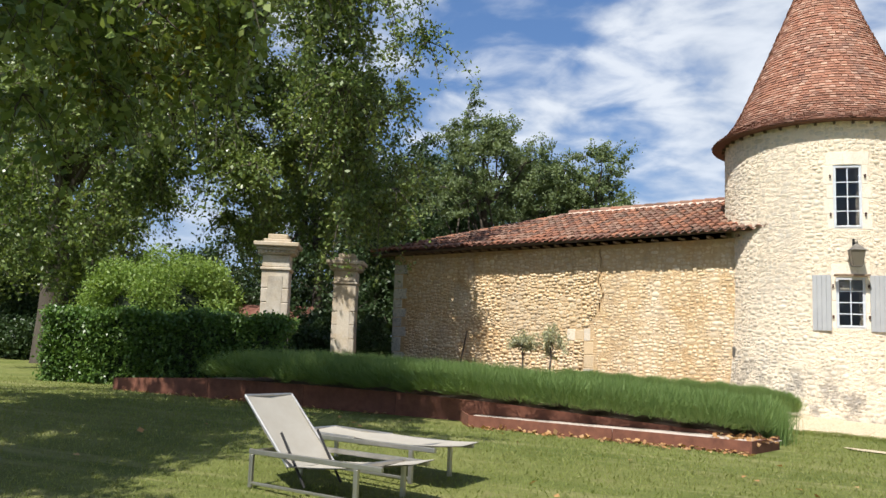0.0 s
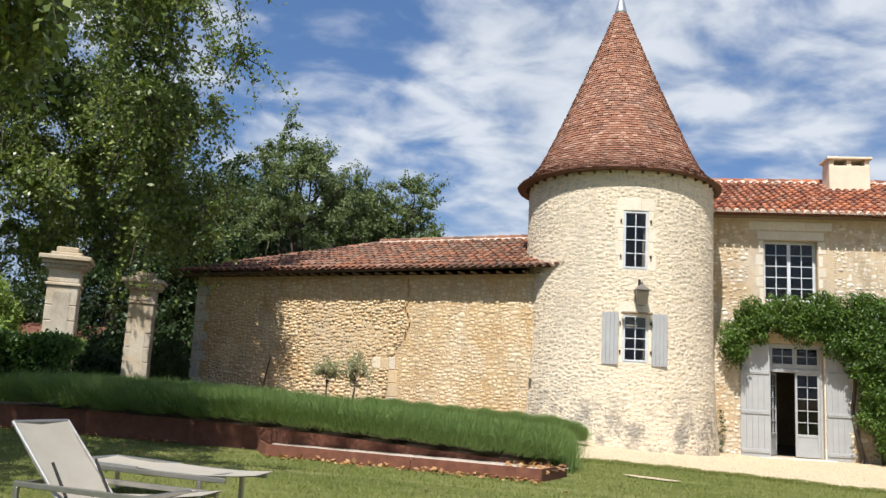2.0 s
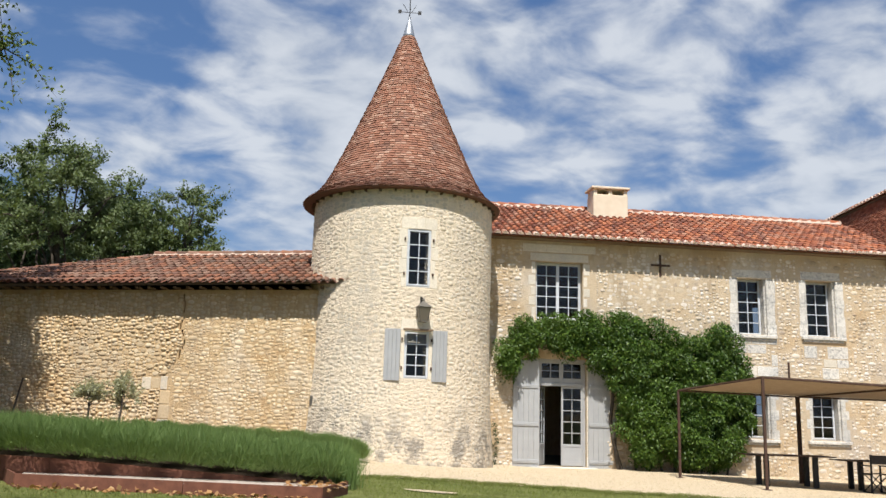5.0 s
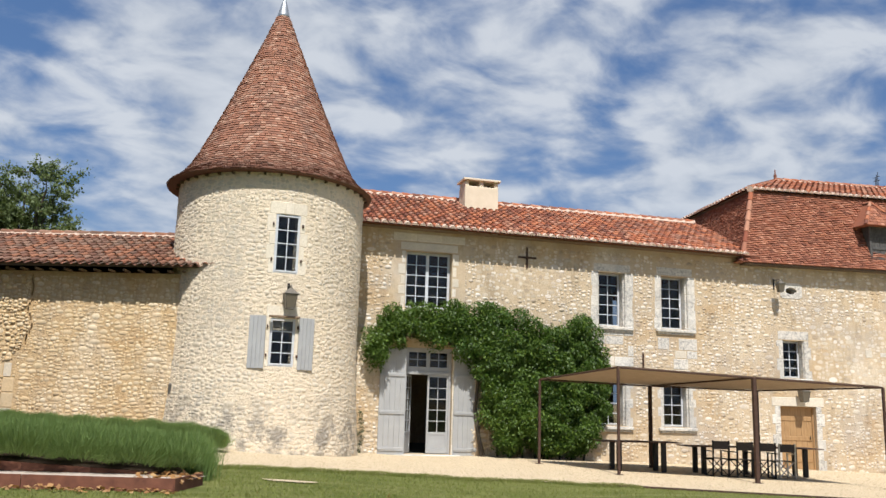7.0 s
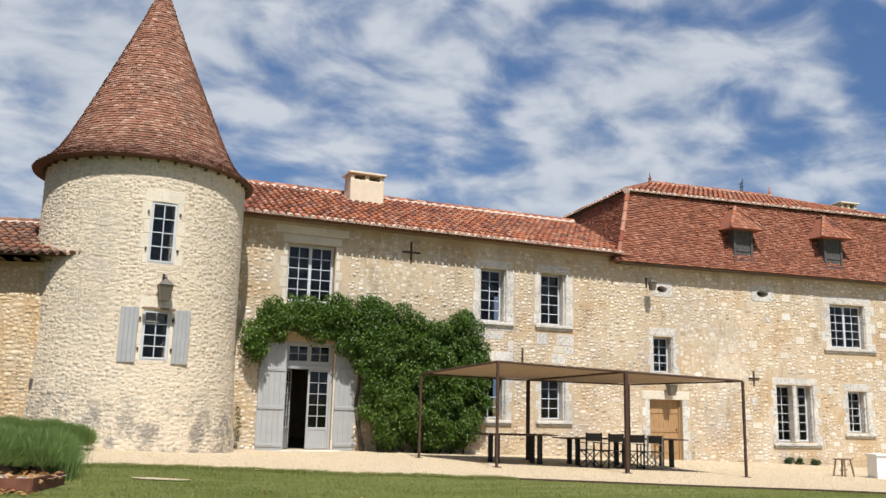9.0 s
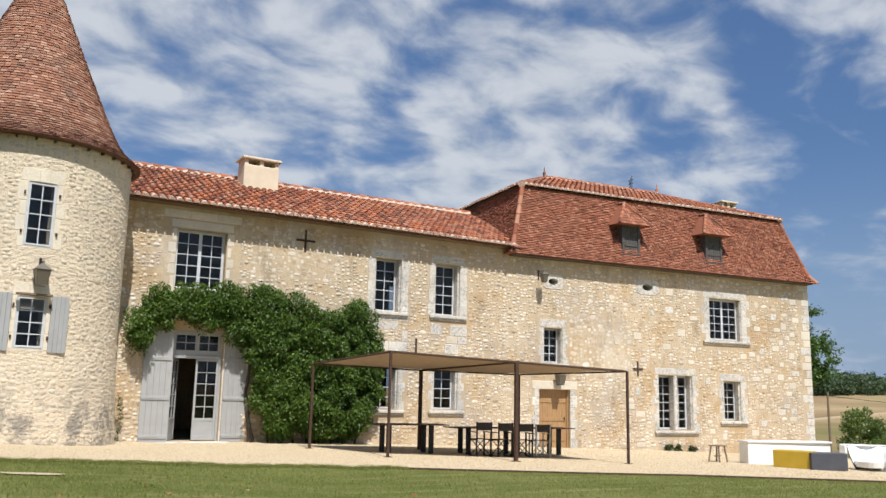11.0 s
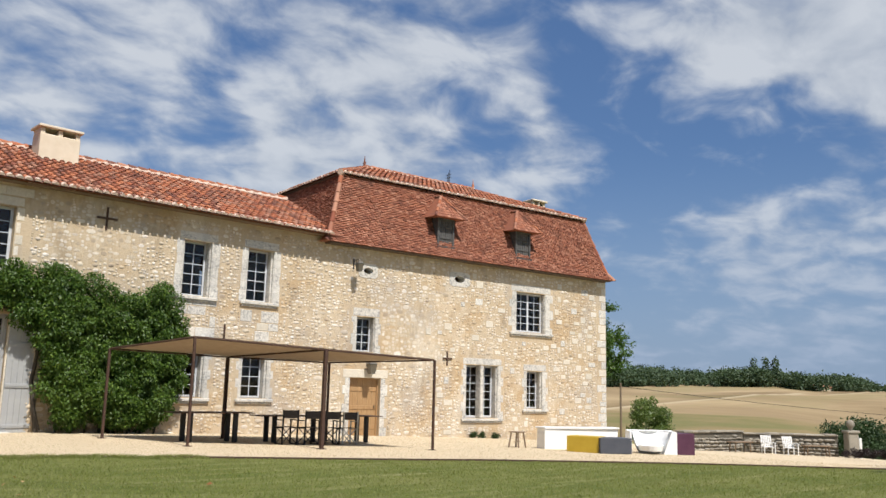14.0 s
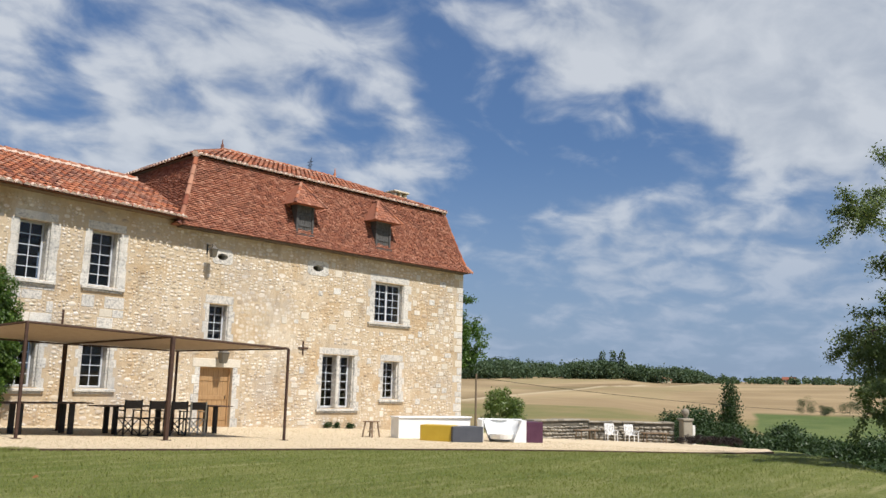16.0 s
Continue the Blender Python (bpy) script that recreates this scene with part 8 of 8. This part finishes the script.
# low plants at the wall foot under the double window
for i in range(3):
    x = 7.2 + i * 0.42 + (0.3 if i == 2 else 0)
    q = FR2 @ Vector((x, -0.18, 0))
    cl = ellipsoid_clumps((0, 0, 0.12), (0.12, 0.08, 0.12), 6, 0.08, 0.13, 0.6, -0.3)
    ob = part("wall_plant", leaf_mesh("wp", crown_points(cl, 9000), 0.05, M["leaf_dark"]))
    ob.location = (q.x, q.y, gz(q.x, q.y))
    tagged(ob, "small dark green plant at the foot of the wall", "plant", "plants at the wall")

# ---- beyond the terrace ----


def bush(name, x, y, r, h, per, leaf, mat, label, group=""):
    z = gz(x, y)
    cl = ellipsoid_clumps((0, 0, h * 0.5), (r, r, h * 0.5), 26, r * 0.3, r * 0.5, 0.6, -0.7)
    ob = part(name, leaf_mesh(name, crown_points(cl, per / (r * r)), leaf, M[mat]))
    ob.location = (x, y, z - 0.2)
    return tagged(ob, label, "shrub", group)


def polar(az, d):
    a = radians(az)
    return 0.9 + d * math.sin(a), -1.4 + d * math.cos(a)


for az, d, r, h in ((57.0, 66, 1.6, 5.0), (60.9, 75, 1.6, 2.6), (63.4, 62, 1.5, 2.4), (66.4, 70, 1.5, 2.2), (68.3, 60, 2.0, 3.0), (69.6, 56, 2.0, 3.0), (70.6, 52, 2.0, 2.8), (72.8, 60, 2.4, 3.2), (74.2, 66, 2.4, 3.0), (75.6, 60, 2.4, 2.8), (77.0, 64, 2.8, 3.4), (78.6, 60, 2.6, 2.9), (80.2, 56, 2.6, 3.0), (81.8, 52, 2.8, 3.2), (83.5, 48, 2.8, 3.2), (78.2, 46, 1.4, 1.9), (81.4, 42, 1.6, 2.0), (76.1, 408, 4, 8), (77.3, 408, 3, 5), (78.6, 410, 4, 7), (79.6, 408, 3.4, 5)):
    x, y = polar(az, d)
    bush("valley_shrub", x, y, r, h * (0.62 if az > 72 and d < 100 else 1.2 if az > 67 and d < 100 else 1.0), 2600, 0.15, "leaf_dark" if az > 67 or rnd.random() < 0.5 else "leaf_plane", "dense green shrub on the slope below the terrace", "shrubs below the terrace")
# thicket on the bank
for az, d, top, r in ((73.4, 42, -0.9, 1.8), (74.8, 44, -0.4, 1.7), (76.2, 40, -0.9, 1.9), (77.4, 43, -0.9, 2.0), (78.6, 38, -0.7, 1.8), (79.8, 41, -0.9, 2.0), (81.2, 37, -0.6, 2.0), (82.6, 39, -0.6, 2.2), (75.4, 33, -1.3, 1.2), (77.9, 31, -1.4, 1.2), (80.4, 30, -1.3, 1.3)):
    x, y = polar(az, d)
    bush("bank_shrub", x, y, r, top - gz(x, y) + 0.2, 5200, 0.14, "leaf_dark", "dark green thicket shrub on the bank past the lawn", "thicket on the bank")
x, y = polar(71.7, 100)
z = gz(x, y)
cl = [(x + rnd.uniform(-.6, .6) * (1 - t), y + rnd.uniform(-.4, .4), z + 1 + t * 10.2, 1.75 * (1.15 - t) ** 0.6 * rnd.uniform(0.85, 1.1)) for t in [i / 22 for i in range(22)]]
tree("poplar", (x, y, z), 11, cl, 330, 0.24, M["leaf_dark"], 0.2, "slender dark poplar below the terrace", limbs=8, squash=1.1)
x, y = polar(53.3, 50)
cl = ellipsoid_clumps((x, y, 3.9), (1.8, 1.9, 2.7), 56, 0.55, 0.9, 0.45, -0.7)
tree("lime_tree", (x, y, gz(x, y)), 7.0, cl, 800, 0.14, M["leaf_hedge"], 0.25, "round leafy tree behind the main block's corner", limbs=10, droop=0.1)
x, y = polar(50.5, 62)
cl = ellipsoid_clumps((x, y, 3.6), (4.0, 3.0, 3.8), 30, 0.8, 1.3, 0.45, -0.9)
tree("lime_tree", (x, y, gz(x, y)), 7.0, cl, 250, 0.26, M["leaf_plane"], 0.25, "round leafy tree behind the main block's corner", limbs=8)
# overhanging tree at the terrace's near end
cl = []
while len(cl) < 110:
    az, d, z = rs.uniform(76.6, 96), rs.uniform(18.5, 24), rs.uniform(0.9, 6.8)
    lim = np.interp(z, (0.9, 2.0, 3.2, 4.0, 4.8, 5.6, 6.8), (79.4, 78.2, 79.0, 80.8, 79.0, 79.6, 81.4))
    if az < lim or (3.4 < z < 4.4 and rs.rand() < 0.7):
        continue
    x, y = polar(az, d)
    cl.append((x, y, z, rs.uniform(0.4, 0.85)))
x, y = polar(92, 23)
tree("terrace_tree", (x, y, gz(x, y)), 9, cl, 3800, 0.07, M["leaf_grey"], 0.25, "leafy tree overhanging the terrace's near end", limbs=12, fork=0.25, droop=0.2)
# utility pole and its wire
x, y = polar(55.2, 74)
z = gz(x, y)
pole = tagged(part("utility_pole", MB().tube((x, y, z - 0.5), (x, y, z + 6.6), 0.11, 0.08, 8), M["wood_old"]), "weathered wooden utility pole in the valley", "utility pole")
mb = MB()
pts_ = [(Vector((x, y, z + 6.3)).lerp(Vector((*polar(86, 150), -0.5)), t) - Vector((0, 0, 2.6 * 4 * t * (1 - t) * 0.5))) for t in [i / 12 for i in range(13)]]
for a, b in zip(pts_, pts_[1:]):
    mb.tube(a, b, 0.02, 0.02, 5, False)
part("wire", mb, M["black_metal"], pole)
M["leaf_far"] = leaf_mat("far_wood_leaf", [(0.05, 0.085, 0.04), (0.075, 0.115, 0.055), (0.06, 0.10, 0.05), (0.10, 0.14, 0.07)], 0.6, 0.3)
# far hill: tree line, poplars and farmhouses
cl = []
for i in range(520):
    az, d = rs.uniform(52, 84), rs.uniform(830, 940)
    h = np.interp(az, (52, 56, 60, 64, 68, 70.5, 72, 76, 84), (22, 24, 20, 22, 20, 12, 7, 9, 12)) * rs.uniform(0.25, 1.05) * 0.85
    x, y = polar(az, d)
    cl.append((x, y, gz(x, y) + h * 0.45, h * 0.6))
for az in (63.6, 64.3, 64.9):
    x, y = polar(az, 850)
    for t in range(5):
        cl.append((x, y, gz(x, y) + 6 + t * 4.6, 6.0 - 0.7 * t))
tl = part("far_woods", leaf_mesh("far_woods", crown_points(cl, 5.0, 0.85), 1.9, M["leaf_far"], narrow=0.8))
tagged(tl, "dark distant wood along the hilltop", "far trees", kind="stuff")


def farmhouse(az, d, w, h, label):
    x, y = polar(az, d)
    z = gz(x, y)
    m = pose(x, y, z, 0, 0, -az + 90 - 90 + rnd.uniform(-15, 15))
    r = tagged(empty("farmhouse", m), label, "house", "far farmhouses")
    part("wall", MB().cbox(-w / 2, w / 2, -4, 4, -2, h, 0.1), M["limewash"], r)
    part("roof", MB().add([(-w / 2 - 0.5, -4.6, h - 0.2), (w / 2 + 0.5, -4.6, h - 0.2), (w / 2 + 0.5, 4.6, h - 0.2), (-w / 2 - 0.5, 4.6, h - 0.2), (-w / 2 - 0.5, 0, h + 2.6), (w / 2 + 0.5, 0, h + 2.6)],
                          ((0, 1, 5, 4), (2, 3, 4, 5), (1, 2, 5), (3, 0, 4), (3, 2, 1, 0))), M["tile_house"], r)
    for i in range(3):
        xx = -w / 2 + w * (i + 0.5) / 3
        part("window", MB().cbox(xx - 0.6, xx + 0.6, -4.06, -3.9, h * 0.35, h * 0.8, 0.02), M["black_metal"], r)


farmhouse(62.9, 862, 7, 3, "small pale farmhouse on the far hill")
farmhouse(65.2, 860, 11, 4.5, "pale farmhouse with a red roof among trees")
farmhouse(67.3, 845, 22, 3, "long low farmhouse with a red tiled roof")
farmhouse(75.2, 900, 12, 4, "white farmhouse on the far ridge")
farmhouse(80.4, 900, 9, 4, "white farmhouse on the far ridge")
# outbuildings seen under the trees
for a_, d_, r_, h_ in ((-51, 36, 1.7, 2.0), (-48.5, 37, 1.8, 2.4), (-46.3, 35, 1.6, 1.7), (-44, 36, 1.7, 2.2), (-41.5, 37, 1.6, 1.8), (-39, 36, 1.5, 1.9), (-29.8, 36, 1.5, 2.2), (-26.5, 34, 1.4, 1.9), (-31.2, 31, 1.2, 1.5)):
    x, y = 0.4 + d_ * math.sin(radians(a_)), -1.6 + d_ * math.cos(radians(a_))
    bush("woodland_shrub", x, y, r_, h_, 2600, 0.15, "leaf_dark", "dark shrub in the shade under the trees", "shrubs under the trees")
farm = [(-36.5, 37, 9, 2.0), (-22.5, 33, 5, 2.0)]
for x, y, w, h in farm:
    r = tagged(empty("outbuilding", pose(x, y, 0.4, 0, 0, 15)), "low outbuilding with a red tiled roof beyond the trees", "outbuilding")
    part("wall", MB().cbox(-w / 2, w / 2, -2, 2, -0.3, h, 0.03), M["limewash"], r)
    part("roof", MB().add([(-w / 2 - 0.3, -2.4, h - 0.1), (w / 2 + 0.3, -2.4, h - 0.1), (w / 2 + 0.3, 2.4, h - 0.1), (-w / 2 - 0.3, 2.4, h - 0.1), (-w / 2 - 0.3, 0, h + 0.9), (w / 2 + 0.3, 0, h + 0.9)],
                          ((0, 1, 5, 4), (2, 3, 4, 5), (1, 2, 5), (3, 0, 4), (3, 2, 1, 0))), M["tile_house"], r)

# ---- the stones of the walls ----
rg = random.Random(21)
ex1 = [grow(H1["french"], 0.36, 0.2), (5.7, 7.98, 4.2, 6.5), grow(H1["c"], 0.35, 0.36), grow(H1["d"], 0.35, 0.36), grow(H1["cl"], 0.36, 0.36), grow(H1["dl"], 0.36, 0.36)]
# pale dressed stones between the upper and lower narrow windows
pale = []
for x0_, x1_ in ((12.3, 13.77), (14.64, 16.11)):
    z = 2.62
    while z < 4.0:
        h = min(rg.uniform(0.24, 0.4), 4.1 - z)
        u = x0_
        while u < x1_ - 0.05:
            w = min(rg.uniform(0.3, 0.65), x1_ - u)
            w = x1_ - u if x1_ - u - w < 0.2 else w
            if rg.random() < 0.5:
                pale.append((u, u + w, z, z + h))
            u += w
        z += h
ex1 += pale
SMALL = ((9, 5), (6, 4), (7, 4), (5, 4), (6, 3), (4, 4), (5, 3), (4, 3), (3, 3), (3, 2), (2, 2))
st1 = rubble(4.15, 17.6, -0.5, 6.62, ex1, SMALL, rg, cell=0.035, skip=0.24, shares=(0.05, 0.10, 0.08, 0.06))
lay_stones(st1, flat, M["stone_house"], w1, "small cream rubble stones set in mortar", 0.006, lambda u, z: 8.3 < u < 11.2 and z > 4.9, rg, flat_out, 0.9, 0.88)
for a, b, c, d in pale:
    part("block", MB().cbox(a + 0.008, b - 0.008, -0.006 - rg.uniform(0, 0.006), 0.03, c + 0.012, d - 0.012, 0.05), M["ashlar" if rg.random() < 0.3 else "ashlar_grey"], w1)
# broad lintel course over the upper garden window
for a, b in ((5.70, 6.45), (6.46, 7.25), (7.26, 7.98)):
    part("lintel_block", MB().cbox(a, b, -0.014, 0.03, 6.42, 6.66, 0.012), M["ashlar"], w1)
ex2 = [grow(H2["door"], 0.34, 0.32), grow(H2["sm"], 0.33, 0.36), grow(H2["oeil_a"], 0.22, 0.16), grow(H2["oeil_b"], 0.24, 0.17), grow(H2["f"], 0.36, 0.36), grow(H2["e"], 0.5, 0.36), grow(H2["g"], 0.39, 0.36), (14.42, 15.2, -2, 7)]
big = []
for i in range(120):
    u, z = 14.2 - 9.5 * rg.random() ** 1.5, rg.uniform(-0.2, 6.2)
    w, h = rg.uniform(0.18, 0.42), rg.uniform(0.14, 0.27)
    if not any(a - w * 0.6 < u < b + w * 0.6 and c - h * 0.6 < z < d + h * 0.6 for a, b, c, d in ex2 + [(q[0] - q[2] / 2, q[0] + q[2] / 2, q[1] - q[3] / 2, q[1] + q[3] / 2) for q in big]):
        big.append((u, z, w, h))
for u, z, w, h in big:
    part("block", MB().cbox(u - w / 2, u + w / 2, -0.008 - rg.uniform(0, 0.008), 0.03, z - h / 2, z + h / 2, 0.035), M["ashlar" if rg.random() < 0.7 else "ashlar_grey"], w2)
ex2b = ex2 + [(u - w / 2 - 0.02, u + w / 2 + 0.02, z - h / 2 - 0.02, z + h / 2 + 0.02) for u, z, w, h in big]
st2 = rubble(0.05, 14.4, -0.7, 6.5, ex2b, ((12, 7), (9, 6), (8, 5)) + SMALL, rg, cell=0.034, skip=0.24, shares=(0.03, 0.04, 0.05, 0.05, 0.1, 0.1, 0.06))
lay_stones(st2, flat, M["stone_house"], w2, "small cream rubble stones set in mortar", 0.006, lambda u, z: 2.9 < u < 5.6 and 2.4 < z < 5.4, rg, flat_out, 0.9, 0.88)
# corner quoins
z, i = -0.8, 0
while z < 6.45:
    h = min(rg.uniform(0.26, 0.4), 6.5 - z)
    e = rg.uniform(0.42, 0.62) if i % 2 else rg.uniform(0.28, 0.42)
    part("quoin", MB().cbox(L2 - e, L2 + 0.014, -0.010, 0.5 - e * 0.4, z + 0.004, z + h - 0.004, 0.024), M["ashlar_grey" if rg.random() < 0.5 else "ashlar"], w2)
    z += h
    i += 1
steps_ = [-0.4 + 0.06 * i for i in range(83)]
corner = [(-4.70, -4.40, 1.5, 1.86), (-4.70, -4.38, 1.12, 1.49), (-4.72, -4.40, 0.75, 1.11), (-5.26, -4.98, 1.88, 2.22), (-4.97, -4.72, 1.90, 2.20), (-4.71, -4.50, 1.88, 2.24)]
exw = [(WING_L, WING_L + 0.55, -1, 6)] + corner
stw = rubble(WING_L + 0.5, -3.95, -0.4, 4.52, exw + [(seam(z) - 0.03, -3.9, z, z + 0.06) for z in steps_], ((7, 5), (5, 4), (6, 4), (5, 3), (4, 3), (4, 4), (3, 3), (3, 2), (2, 2)), rg, cell=0.033, skip=0.0, shares=(0.06, 0.15, 0.15, 0.2, 0.2))
lay_stones(stw, flat, M["stone_wing"], ww, "ochre rubble stones with deep joints", 0.022, lambda u, z: -7.6 < u < -4.8 and 2.0 < z < 3.7, rg, flat_out, 1.02, 0.87)
stw = rubble(-4.75, 0.1, -0.4, 4.52, corner + [(-4.8, seam(z) + 0.03, z, z + 0.06) for z in steps_], SMALL, rg, cell=0.031, skip=0.12, shares=(0.1, 0.2, 0.15, 0.1))
lay_stones(stw, flat, M["stone_wing"], ww, "flush ochre rubble stones in lime mortar", 0.006, lambda u, z: False, rg, flat_out)
z, i = -0.5, 0
while z < 4.3:
    h = min(rg.uniform(0.3, 0.55), 4.4 - z)
    e = 0.62 if i % 2 else 0.4
    part("quoin", MB().cbox(WING_L - 0.012, WING_L + e, -0.012, 0.4, z + 0.005, z + h - 0.005, 0.02), M["ashlar_grey"], ww)
    z += h
    i += 1
for i, (a, b, c, d) in enumerate(corner):
    part("block", MB().cbox(a + 0.006, b - 0.006, -0.012, 0.03, c + 0.006, d - 0.006, 0.03), M["stone_tower" if i in (2, 3, 5) else "stone_wing"], ww)
ext = [grow(HT["up"], 0.19, 0.32), grow(HT["low"], 0.16, 0.32), (-0.56, -0.08, 2.2, 3.55), (0.64, 1.1, 2.2, 3.55)]
stt = rubble(-5.2, 5.4, -0.1, 7.15, ext, SMALL, rg, cell=0.032, skip=0.30, shares=(0.06, 0.12, 0.12, 0.1))
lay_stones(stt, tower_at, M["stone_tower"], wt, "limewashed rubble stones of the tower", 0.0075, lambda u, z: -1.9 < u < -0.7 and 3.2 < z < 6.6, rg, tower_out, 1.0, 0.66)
